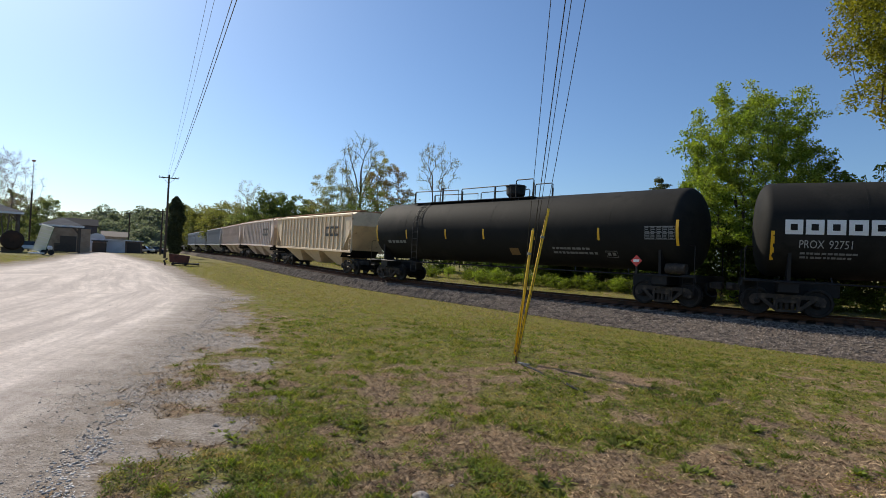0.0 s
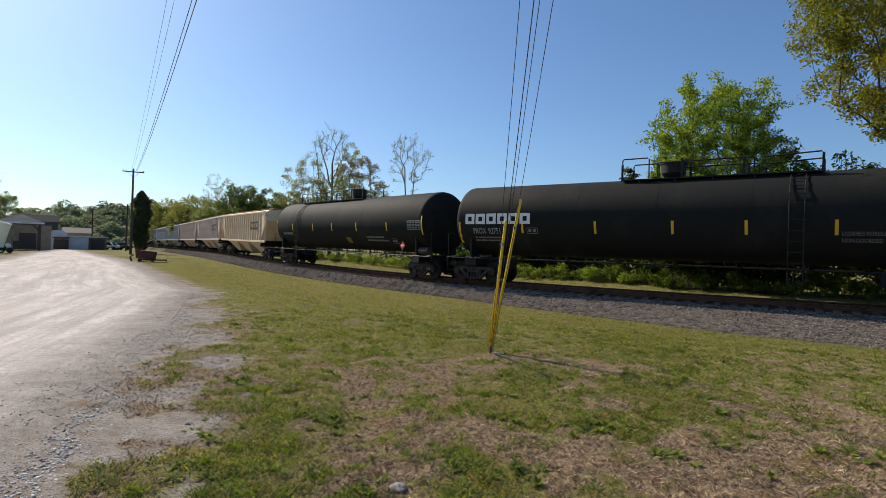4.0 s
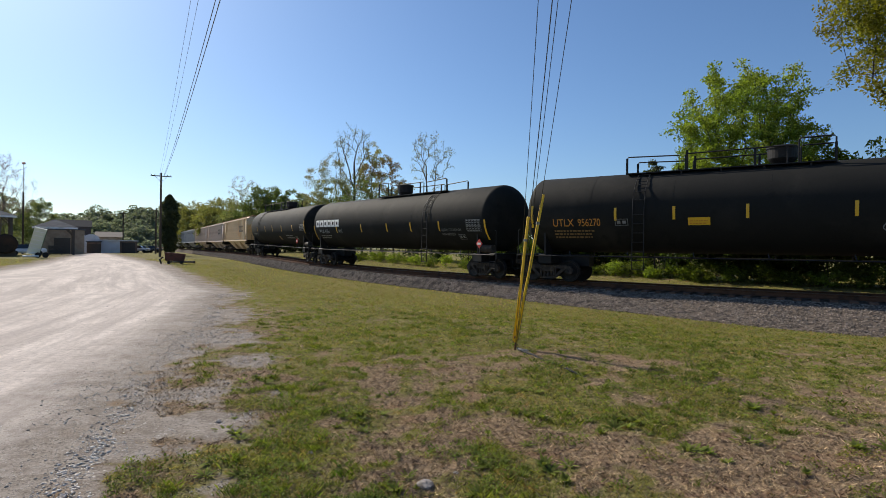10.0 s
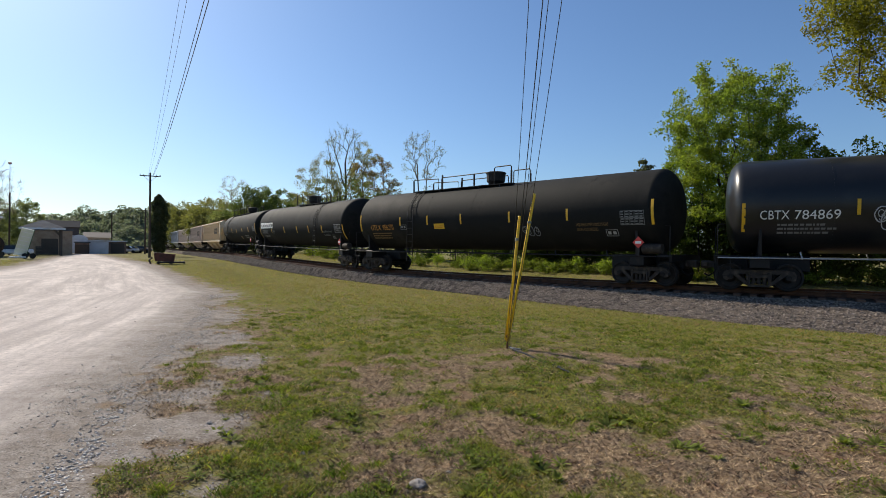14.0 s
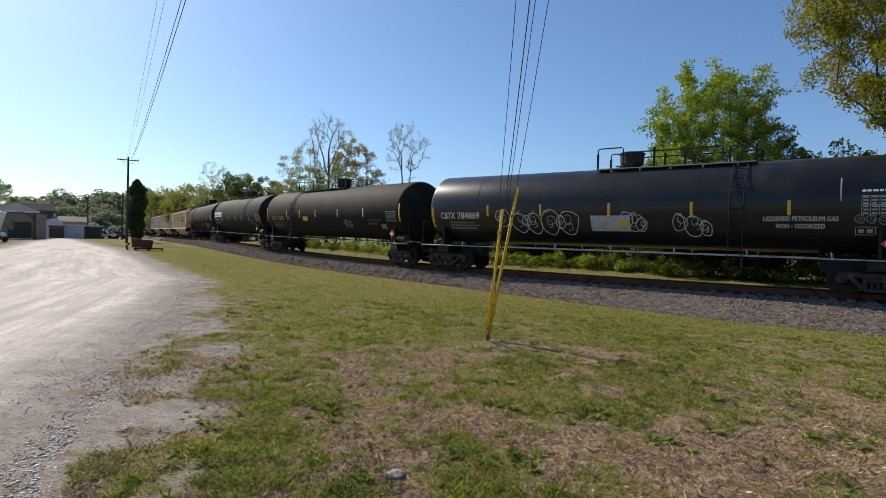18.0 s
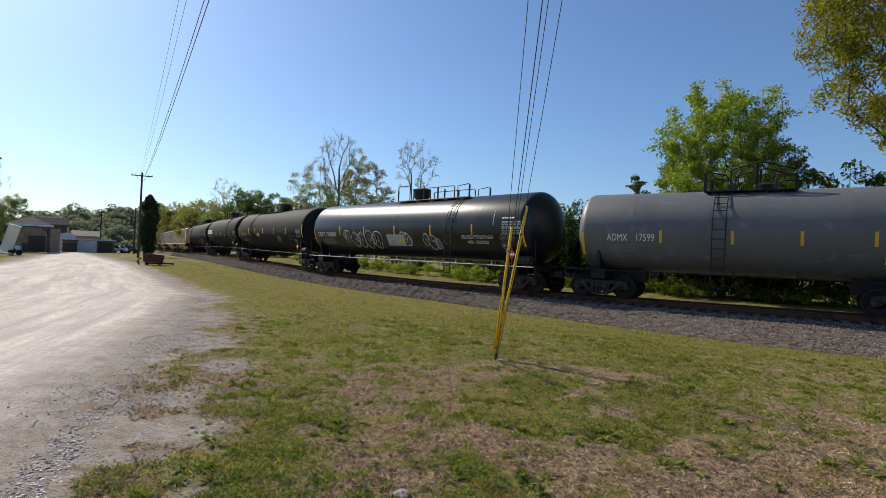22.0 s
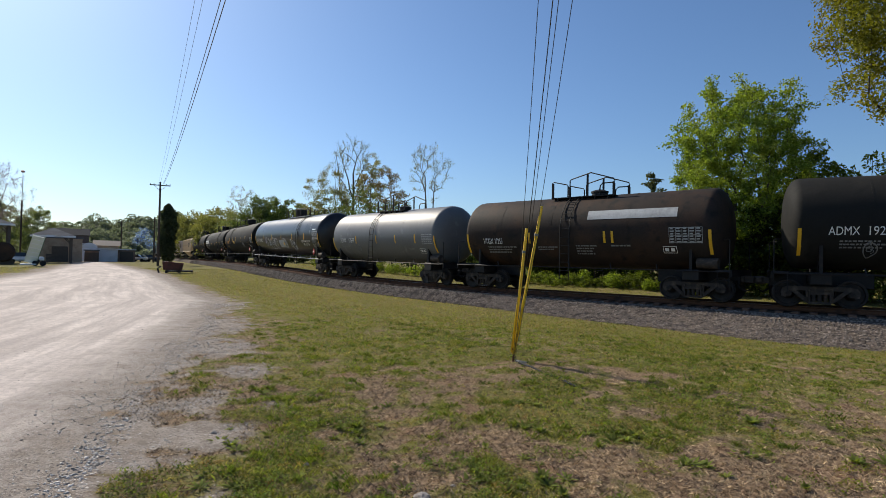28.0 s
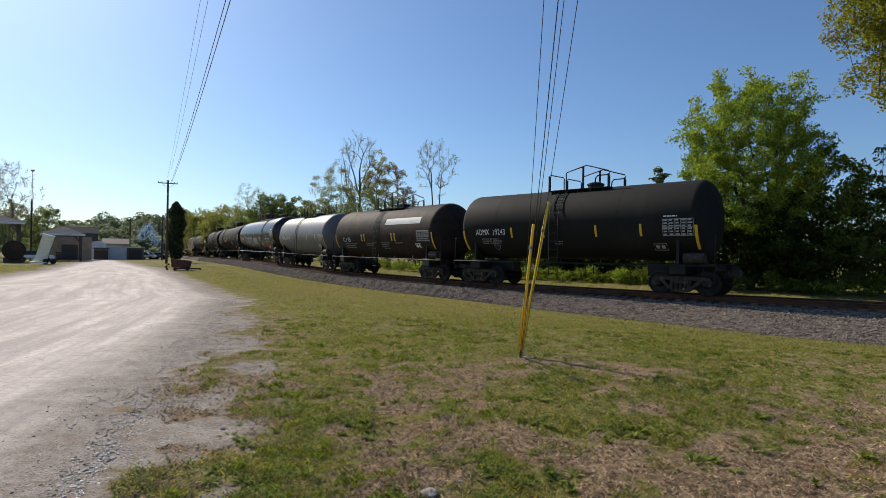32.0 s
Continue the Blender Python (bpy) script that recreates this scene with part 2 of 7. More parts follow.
# ---- track ----
def sweep(bm, profile, s_list):
    """Sweeps a closed (off, z) profile along the track."""
    rings = [[bm.verts.new(on_line(s, o if o < 1.5 else 1.5 + (o - 1.5) * (toe(s) - 1.5) / 1.7, z)) for o, z in profile] for s in s_list]
    n = len(profile)
    for u, v in zip(rings, rings[1:]):
        for k in range(n):
            bm.faces.new((u[k], u[(k + 1) % n], v[(k + 1) % n], v[k]))
    bm.faces.new(rings[0])
    bm.faces.new(rings[-1][::-1])
    bmesh.ops.recalc_face_normals(bm, faces=bm.faces)
    return bm


S_LINE = [-70 + k * 1.5 for k in range(240)] + [300 + 10 * k for k in range(30)]


def build_track():
    bed = bmesh.new()
    prof = [(3.4, -0.84), (3.2, -0.75), (2.0, -0.4), (1.5, -0.29), (1.2, -0.25), (0.9, -0.22), (0, -0.21), (-0.9, -0.22), (-1.62, -0.24), (-2.0, -0.3), (-3.3, -0.8), (-3.6, -1.0), (3.4, -1.0)]
    sweep(bed, prof, S_LINE)
    track = thing("railway_track", "single railway track on grey crushed-stone ballast", "railway track", kind="structure")
    tagged(part("ballast_bed", bed, M_BALLAST, track, "grey crushed-stone ballast shoulder"))
    for side in (0.7535, -0.7535):
        bm = bmesh.new()
        o = side
        pr = [(o - 0.036, 0), (o + 0.036, 0), (o + 0.036, -0.035), (o + 0.012, -0.05), (o + 0.012, -0.14), (o + 0.07, -0.155), (o + 0.07, -0.17), (o - 0.07, -0.17), (o - 0.07, -0.155), (o - 0.012, -0.14), (o - 0.012, -0.05), (o - 0.036, -0.035)]
        sweep(bm, pr, S_LINE)
        rail = part("rail", bm, M_RAIL, track, "rusty rail with a polished top")
        bm = bmesh.new()
        sweep(bm, [(o - 0.026, 0.002), (o + 0.026, 0.002), (o + 0.026, -0.004), (o - 0.026, -0.004)], S_LINE)
        part("running_surface", bm, M_TREAD, rail, "polished steel running surface")
    # stones: the nearest shoulder in full, the rest in the bed's own relief
    rng = np.random.default_rng(3)
    base = np.array([(1, 0, 0), (-1, 0, 0), (0, 1, 0), (0, -1, 0), (0, 0, 1), (0, 0, -1)], float)
    faces = np.array([(0, 2, 4), (2, 1, 4), (1, 3, 4), (3, 0, 4), (2, 0, 5), (1, 2, 5), (3, 1, 5), (0, 3, 5)])
    N = 62000
    sv = -4 + 124 * rng.random(N) ** 2.2
    ov = 1.3 + 2.0 * rng.random(N)
    z = np.interp(ov, [0.9, 1.2, 1.5, 2.0, 3.2, 3.4], [-0.22, -0.25, -0.29, -0.4, -0.75, -0.8])
    ov = np.where(ov < 1.5, ov, 1.5 + (ov - 1.5) * (toe(sv) - 1.5) / 1.7)
    spot = np.array([on_line(sv[i], ov[i], z[i] + 0.01) for i in range(N)])
    r = (0.014 + 0.022 * rng.random(N)) * (1 + np.maximum(0, sv) / 45)
    q, _ = np.linalg.qr(rng.normal(size=(N, 3, 3)))
    verts = (base[None] * (r[:, None, None] * (0.7 + 0.6 * rng.random((N, 6, 1))))) @ q * (1, 1, 0.8) + spot[:, None]
    f_all = (faces[None] + 6 * np.arange(N)[:, None, None]).reshape(-1, 3)
    me = bpy.data.meshes.new("ballast_stones")
    me.from_pydata(verts.reshape(-1, 3).tolist(), [], f_all.tolist())
    me.materials.append(M_STONE)
    tagged(part("ballast_stones", me, M_STONE, track), kind="stuff")
    return track


def build_ties(track):
    rng = random.Random(5)
    meshes = []
    for k in range(4):
        bm = bmesh.new()
        box(bm, -0.115, 0.115, -1.31 + 0.03 * rng.random(), 1.31 - 0.05 * rng.random(), -0.33, -0.168, bevel=0.012)
        meshes.append(finish(bm, "tie", M_TIE))
    plate = bmesh.new()
    box(plate, -0.1, 0.1, -0.17, 0.17, 0, 0.016)
    box(plate, 0.03, 0.07, 0.085, 0.12, 0.016, 0.05)
    box(plate, -0.07, -0.03, -0.12, -0.085, 0.016, 0.05)
    plate_me = finish(plate, "tie_plate", M_RAIL)
    s = -14.0
    k = 0
    while k < 260:
        h = heading(s)
        m = Matrix.Translation(on_line(s, rng.uniform(-0.06, 0.06), rng.uniform(-0.012, 0.004))) @ pose(0, 0, 0, 0, 0, 90 - math.degrees(h) + rng.uniform(-1.2, 1.2))
        part("tie", meshes[k % 4], M_TIE, track, at=m)
        if k < 110:
            part("tie_plate", plate_me, M_RAIL, track, at=Matrix.Translation(on_line(s, 0.7535, -0.168)) @ pose(0, 0, 0, 0, 0, 90 - math.degrees(h)))
        s += 0.5 + rng.uniform(-0.02, 0.02)
        k += 1


# ---- rolling stock ----
SIDE_TURN = pose(0, 0, 0, 0, 0, 180)     # lettering on the side that faces the road


def build_shared():
    d = {}
    bm = bmesh.new()
    for sgn in (1, -1):
        lathe(bm, [(p * sgn, r) for p, r in [(-0.06, 0.487), (-0.035, 0.487), (-0.025, 0.46), (0.07, 0.455), (0.072, 0.40), (0.04, 0.37), (0.02, 0.2), (0.06, 0.15), (0.1, 0.12), (0.1, 0.02)]], 26, "y", cy=0.75 * sgn)
        lathe(bm, [(0, 0.115), (0.16, 0.115), (0.17, 0.09), (0.2, 0.085), (0.2, 0.01)] if sgn > 0 else [(0, 0.115), (-0.16, 0.115), (-0.17, 0.09), (-0.2, 0.085), (-0.2, 0.01)], 14, "y", cy=0.9 * sgn)
        for a in range(3):
            c, s = 0.055 * math.cos(a * 2.094), 0.055 * math.sin(a * 2.094)
            box(bm, c - 0.014, c + 0.014, sgn * 1.1, sgn * 1.12, s - 0.014, s + 0.014)
    lathe(bm, [(-0.75, 0.08), (0.75, 0.08)], 12, "y")
    d["wheelset"] = finish(bm, "wheelset", M_WHEEL, False)

    def side_frame(y):
        bm = bmesh.new()
        # arched top chord, diagonal members, spring seat, columns and pedestals, with open windows between
        t = 0.075
        s = 1 if y > 0 else -1
        shapes = [[(-1.12, 0.52), (-1.05, 0.66), (-0.85, 0.71), (0.85, 0.71), (1.05, 0.66), (1.12, 0.52), (0.85, 0.57), (-0.85, 0.57)],
                  [(-0.86, 0.575), (-0.66, 0.575), (-0.26, 0.2), (-0.42, 0.2)], [(0.86, 0.575), (0.66, 0.575), (0.26, 0.2), (0.42, 0.2)],
                  [(-0.42, 0.205), (0.42, 0.205), (0.3, 0.12), (-0.3, 0.12)], [(-0.4, 0.57), (-0.29, 0.57), (-0.29, 0.2), (-0.36, 0.2)], [(0.4, 0.57), (0.29, 0.57), (0.29, 0.2), (0.36, 0.2)],
                  [(-1.12, 0.525), (-0.86, 0.575), (-0.88, 0.5), (-0.97, 0.33), (-1.08, 0.36)], [(1.12, 0.525), (0.86, 0.575), (0.88, 0.5), (0.97, 0.33), (1.08, 0.36)]]
        for shape in shapes:
            front, back = [bm.verts.new((x, y + t, z)) for x, z in shape], [bm.verts.new((x, y - t, z)) for x, z in shape]
            n = len(shape)
            new_faces = [bm.faces.new(front), bm.faces.new(back[::-1])] + [bm.faces.new((front[k], back[k], back[(k + 1) % n], front[(k + 1) % n])) for k in range(n)]
            bmesh.ops.recalc_face_normals(bm, faces=new_faces)
        for z in (0.44,):
            box(bm, -0.28, 0.28, y - 0.1, y + s * (t + 0.04), z, z + 0.12)
        for x in (-0.32, 0.27):
            box(bm, x, x + 0.05, y + s * t, y + s * (t + 0.06), 0.18, 0.62)
        for x in (-0.17, 0.0, 0.17):
            lathe(bm, [(0.0, 0.055), (0.06, 0.065), (0.12, 0.055), (0.18, 0.065), (0.22, 0.055)], 8, "z", x, y + s * 0.03, 0.215)
        return finish(bm, "side_frame", M_TRUCK)
    d["frame_l"], d["frame_r"] = side_frame(1.0), side_frame(-1.0)
    bm = bmesh.new()
    box(bm, -0.22, 0.22, -1.0, 1.0, 0.42, 0.66, bevel=0.03)
    box(bm, -0.95, 0.95, -0.06, 0.06, 0.3, 0.38)
    for x in (-0.45, 0.45):
        box(bm, x - 0.06, x + 0.06, -0.85, 0.85, 0.28, 0.4)
    d["bolster"] = finish(bm, "bolster", M_STEEL_BLACK)
    bm = bmesh.new()
    box(bm, 0, 0.55, -0.12, 0.12, 0.74, 0.98, bevel=0.02)
    box(bm, 0.5, 0.85, -0.16, 0.1, 0.72, 1.0, bevel=0.04)
    box(bm, 0.62, 0.85, 0.1, 0.2, 0.76, 0.96, bevel=0.03)
    d["coupler"] = finish(bm, "coupler", M_TRUCK)
    bm = bmesh.new()
    tube(bm, [(0, -0.3, 0.82), (0.1, -0.32, 0.55), (0.3, -0.3, 0.42), (0.45, -0.26, 0.5)], 0.03, 8)
    d["hose"] = finish(bm, "air_hose", M_STEEL_BLACK, True)
    return d


SHARED = build_shared()
SPINNING = []


def add_truck(car, x, spins):
    tr = part("truck", SHARED["bolster"], M_STEEL_BLACK, car, "cast steel freight truck", at=Matrix.Translation((x, 0, 0)))
    part("side_frame", SHARED["frame_l"], M_TRUCK, tr)
    part("side_frame", SHARED["frame_r"], M_TRUCK, tr)
    for dx in (0.889, -0.889):
        w = part("wheelset", SHARED["wheelset"], M_WHEEL, tr, at=Matrix.Translation((dx, 0, 0.457)))
        if spins:
            SPINNING.append((w, dx))
    return tr


def plate_on_tank(bm, x0, x1, a0, a1, R, zc, lift=0.006, n=4):
    """A thin curved patch on the tank's visible side between heights a0 and a1."""
    def at(z):
        dz = max(-1.0, min(1.0, (z - zc) / R))
        return math.sqrt(max(0.0, 1 - dz * dz)) * (R + lift), zc + dz * (R + lift)
    rows = [at(a0 + (a1 - a0) * k / n) for k in range(n + 1)]
    vs = [[bm.verts.new((x, y, z)) for y, z in rows] for x in (x0, x1)]
    for k in range(n):
        bm.faces.new((vs[0][k], vs[1][k], vs[1][k + 1], vs[0][k + 1]))
    return bm


def wrap_text(body, size, x, z, R, zc, material, parent, name="lettering", label="", squeeze=1.0, spread=1.0):
    """Stencilled lettering that follows the tank's curve; x is its start as read."""
    me = text_mesh(body, size, 0.0, squeeze=squeeze)
    me.transform(SIDE_TURN)
    for v in me.vertices:
        zz = z + v.co.z
        dz = max(-0.999, min(0.999, (zz - zc) / R))
        v.co = (x + v.co.x, math.sqrt(1 - dz * dz) * (R + 0.008), zz)
    me.materials.append(material)
    return part(name, me, material, parent, label)


def fine_print(x0, z0, width, lines, pitch, R, zc, seed, parent, material, name="fine_lettering", label="rows of small stencilled lettering"):
    """Lettering too small to read, as rows of short bars."""
    rng = random.Random(seed)
    bm = bmesh.new()
    for k in range(lines):
        x, z = x0, z0 - k * pitch
        end = x0 - width * rng.uniform(0.7, 1.0)
        while x > end:
            w = rng.uniform(0.05, 0.16) * pitch / 0.12
            plate_on_tank(bm, x, x - w, z, z + pitch * 0.5, R, zc, 0.007, 1)
            x -= w + rng.uniform(0.02, 0.05) * pitch / 0.12
    return part(name, bm, material, parent, label)


def stencil_block(x0, x1, z0, z1, R, zc, seed, parent, material):
    """The white-bordered table of stencilled figures."""
    rng = random.Random(seed)
    bm = bmesh.new()
    rows, cols = 6, 5
    for a, b in ((z0, z0 + 0.02), (z1 - 0.02, z1), ((z0 + z1) / 2 - 0.01, (z0 + z1) / 2 + 0.01)):
        plate_on_tank(bm, x0, x1, a, b, R, zc, 0.007, 1)
    for c in range(cols + 1):
        x = x0 + (x1 - x0) * c / cols
        plate_on_tank(bm, x + 0.008, x - 0.008, z0, z1, R, zc, 0.0075, 2)
    for r in range(rows):
        for c in range(cols):
            xa = x0 + (x1 - x0) * (c + 0.15) / cols
            xb = x0 + (x1 - x0) * (c + rng.uniform(0.6, 0.88)) / cols
            za = z0 + (z1 - z0) * (r + 0.28) / rows
            plate_on_tank(bm, xa, xb, za, za + (z1 - z0) / rows * 0.5, R, zc, 0.008, 1)
    return part("data_panel", bm, material, parent, "white stencilled data panel")


def tank_car(spec):
    """A tank car with its centre at the origin: x towards the head of the train, +y the side that faces the road, z = 0 at the rail's top."""
    L, R, half, tc, top = spec["length"], spec["radius"], spec["half"], spec["truck"], spec["top"]
    zc = top - R
    car = thing("tank_car", spec["label"], "tank car", group="tank cars of the train")
    bm = bmesh.new()
    e = 0.5
    prof = [(-L / 2 + e * (1 - math.cos(a)), max(0.02, R * math.sin(a) ** 0.62)) for a in [0.03 + k * (math.pi / 2 - 0.03) / 9 for k in range(10)]]
    prof = prof + [(-L / 4, R), (0, R), (L / 4, R)] + [(-p, r) for p, r in prof[::-1]]
    lathe(bm, prof, 72, "x", cz=zc)
    tank = part("tank", bm, spec["paint"], car, spec["tank_label"], True)
    for x in spec["seams"]:
        bm = bmesh.new()
        lathe(bm, [(x - 0.03, R - 0.01), (x - 0.03, R + 0.004), (x + 0.03, R + 0.004), (x + 0.03, R - 0.01)], 64, "x", cz=zc)
        part("weld_seam", bm, spec["paint"], tank)
    # stub sills, end platforms, bolsters over the trucks
    for s in (1, -1):
        bm = bmesh.new()
        box(bm, s * (tc - 1.6), s * (half - 0.42), -0.3, 0.3, 0.66, 1.2, bevel=0.02)
        sill = part("stub_sill", bm, M_STEEL_BLACK, car)
        part("coupler", SHARED["coupler"], M_TRUCK, car, at=Matrix.Translation((s * (half - 0.83), 0, 0)) @ (pose(0, 0, 0) if s > 0 else pose(0, 0, 0, 0, 0, 180)))
        part("air_hose", SHARED["hose"], M_STEEL_BLACK, car, at=Matrix.Translation((s * (half - 0.55), 0, 0)) @ (pose(0, 0, 0) if s > 0 else pose(0, 0, 0, 0, 0, 180)))
        bm = bmesh.new()
        box(bm, s * (half - 0.95), s * (half - 0.42), -1.42, 1.42, 1.12, 1.2, bevel=0.01)
        box(bm, s * (half - 0.47), s * (half - 0.42), -1.42, 1.42, 0.95, 1.2)
        part("end_platform", bm, M_STEEL_BLACK, car)
        bm = bmesh.new()
        box(bm, s * tc - 0.3, s * tc + 0.3, -1.4, 1.4, 0.78, 1.18, bevel=0.02)
        # saddle web up to the tank
        for y in (1, -1):
            vs = [bm.verts.new(c) for c in ((s * tc - 0.05, y * 1.38, 1.18), (s * tc + 0.05, y * 1.38, 1.18), (s * tc + 0.05, y * (R * 0.86), zc - R * 0.5), (s * tc - 0.05, y * (R * 0.86), zc - R * 0.5), (s * tc - 0.05, y * 0.6, 1.2), (s * tc + 0.05, y * 0.6, 1.2))]
            bm.faces.new((vs[0], vs[1], vs[2], vs[3]))
            bm.faces.new((vs[0], vs[3], vs[4]))
            bm.faces.new((vs[1], vs[5], vs[2]))
        part("body_bolster", bm, M_STEEL_BLACK, car)
        for y in (1, -1):
            bm = bmesh.new()
            x0 = s * (half - 0.5)
            tube(bm, [(x0, y * 1.4, 1.2), (x0, y * 1.4, 2.25), (x0 - s * 0.04, y * 1.36, 2.3), (x0 - s * 0.25, y * 1.25, 2.3)], 0.018, 6)
            tube(bm, [(x0 - s * 0.4, y * 1.42, 1.2), (x0 - s * 0.4, y * 1.42, 0.5), (x0, y * 1.42, 0.5), (x0, y * 1.42, 1.2)], 0.016, 6)
            tube(bm, [(x0 - s * 0.4, y * 1.42, 0.82), (x0, y * 1.42, 0.82)], 0.016, 6)
            part("grab_iron", bm, M_STEEL_BLACK, car)
        add_truck(car, s * tc, True)
    # handrail along the side at the height of the tank's belly
    for y in (1, -1):
        bm = bmesh.new()
        yy = y * 1.5
        tube(bm, [(-half + 0.5, yy, 1.13), (half - 0.5, yy, 1.13)], 0.024, 6)
        part("side_handrail", bm, spec["trim"], car, "long thin side handrail")
        n = spec["brackets"]
        bm_b = bmesh.new()
        box(bm_b, -0.02, 0.02, -0.03, 0.012, -0.02, 0.24, m=pose(0, 0, 0, 14, 12))
        me = finish(bm_b, "handrail_bracket", spec["trim"])
        for k in range(n):
            x = -tc + 1.2 + (2 * tc - 2.4) * k / (n - 1)
            part("handrail_bracket", me, spec["trim"], car, at=Matrix.Translation((x, yy - y * 0.03, 1.12)))
    # ladder up the side, bending in over the tank
    for y in (1, -1):
        bm = bmesh.new()
        lx = spec["ladder"]
        lower = [(R + 0.06, 0.62), (R + 0.06, 1.4), (R + 0.06, zc)]
        arc = [((R + 0.06) * math.cos(a), zc + (R + 0.06) * math.sin(a)) for a in (0.25, 0.5, 0.75, 1.0, 1.2)]
        for dx in (-0.22, 0.22):
            tube(bm, [(lx + dx, y * p, z) for p, z in lower + arc], 0.02, 6)
        for k in range(7):
            z = 0.64 + k * 0.36
            tube(bm, [(lx - 0.22, y * (R + 0.06), z), (lx + 0.22, y * (R + 0.06), z)], 0.017, 5)
        for a in (0.25, 0.45, 0.65, 0.85, 1.05):
            tube(bm, [(lx - 0.22, y * (R + 0.06) * math.cos(a), zc + (R + 0.06) * math.sin(a)), (lx + 0.22, y * (R + 0.06) * math.cos(a), zc + (R + 0.06) * math.sin(a))], 0.014, 5)
        part("ladder", bm, M_STEEL_BLACK, car, "steel rung ladder")
    # walkway, protective housing and railing on top
    pl0, pl1 = spec["platform"]
    for y in (1, -1):
        bm = bmesh.new()
        box(bm, pl0, pl1, y * 0.42, y * 0.85, top - 0.1, top - 0.06)
        for k in range(5):
            x = pl0 + (pl1 - pl0) * (k + 0.5) / 5
            box(bm, x - 0.03, x + 0.03, y * 0.5, y * 0.8, top - 0.3, top - 0.1)
        part("walkway", bm, spec["walk"], car)
    dx = spec["dome"]
    bm = bmesh.new()
    lathe(bm, [(-0.12, spec["dome_r"] * 0.6), (0.02, spec["dome_r"] * 0.66), (0.14, spec["dome_r"] * 0.9), (0.2, spec["dome_r"] * 0.98), (0.56, spec["dome_r"] * 1.02), (0.57, spec["dome_r"] * 1.1), (0.62, spec["dome_r"] * 1.1), (0.66, spec["dome_r"] * 0.95), (0.68, 0.05)] if spec["big_dome"] else [(-0.1, spec["dome_r"]), (0.12, spec["dome_r"]), (0.13, spec["dome_r"] * 1.12), (0.2, spec["dome_r"] * 1.12), (0.26, spec["dome_r"] * 0.6), (0.3, 0.04)], 28, "z", dx, 0, top)
    part("protective_housing", bm, M_STEEL_BLACK, car, "round black valve housing with a lid")
    for y in (0.78, -0.78):
        for run in spec["rails"]:
            bm = bmesh.new()
            tube(bm, [(x, y, top + z) for x, z in run], 0.028, 6)
            part("railing", bm, M_STEEL_BLACK, car, "bent tube safety railing")
        for x, z in spec["posts"]:
            part("railing_post", box(bmesh.new(), x - 0.04, x + 0.04, y - 0.025, y + 0.025, top - 0.12, top + z), M_STEEL_BLACK, car)
    for x, z0, z1, w in spec["bars"]:
        bm = bmesh.new()
        plate_on_tank(bm, x + w / 2, x - w / 2, z0, z1, R, zc, 0.007, 3)
        part("reflector_strip", bm, M_YELLOW, car, "yellow reflective strip")
    spec["marks"](car, R, zc)
    if spec.get("placard"):
        px = spec["placard"]
        bm = bmesh.new()
        box(bm, px - 0.04, px + 0.04, 1.66, 1.7, 1.15, 1.5)
        bm2 = bmesh.new()
        box(bm2, -0.16, 0.16, 1.705, 1.72, -0.16, 0.16, m=Matrix.Translation((px, 0, 1.66)) @ pose(0, 0, 0, 0, 45))
        pc = part("placard_holder", bm, M_STEEL_BLACK, car)
        pl = part("hazard_placard", bm2, M_RED if spec["live"] else M_DIM, car, "diamond hazard placard")
        bm3 = bmesh.new()
        box(bm3, px - 0.12, px + 0.12, 1.723, 1.728, 1.61, 1.71)
        part("placard_band", bm3, M_WHITE, car)
    if spec.get("cylinder"):
        bm = bmesh.new()
        lathe(bm, [(-0.38, 0.02), (-0.38, 0.2), (0.36, 0.2), (0.38, 0.02)], 16, "x", -tc - 0.55, 1.2, 1.42)
        part("brake_reservoir", bm, M_TRUCK, car, smooth=False)
    return car


def frame_box(car, x, z, R, zc, material):
    bm = bmesh.new()
    for a, b, c, d in ((0.26, -0.26, -0.13, -0.11), (0.26, -0.26, 0.11, 0.13), (0.26, 0.24, -0.13, 0.13), (-0.24, -0.26, -0.13, 0.13), (0.18, 0.04, -0.06, 0.06), (-0.04, -0.18, -0.06, 0.06)):
        plate_on_tank(bm, x + a, x + b, z + c, z + d, R, zc, 0.007, 1)
    part("stencil_box", bm, material, car)


def marks_first(car, R, zc):
    fine_print(8.0, 2.2, 1.9, 1, 0.3, R, zc, 61, car, M_DIM)
    stencil_block(-7.94, -9.12, 2.5, 3.0, R, zc, 62, car, M_DIM)
    frame_box(car, -6.42, 1.9, R, zc, M_DIM)
    fine_print(-3.6, 2.05, 2.2, 2, 0.18, R, zc, 63, car, M_DIM)
    bm = bmesh.new()
    plate_on_tank(bm, -1.12, -1.66, 1.74, 2.06, R, zc, 0.007, 2)
    part("notice", bm, M_FADED_ORANGE, car, "faded orange notice plate")


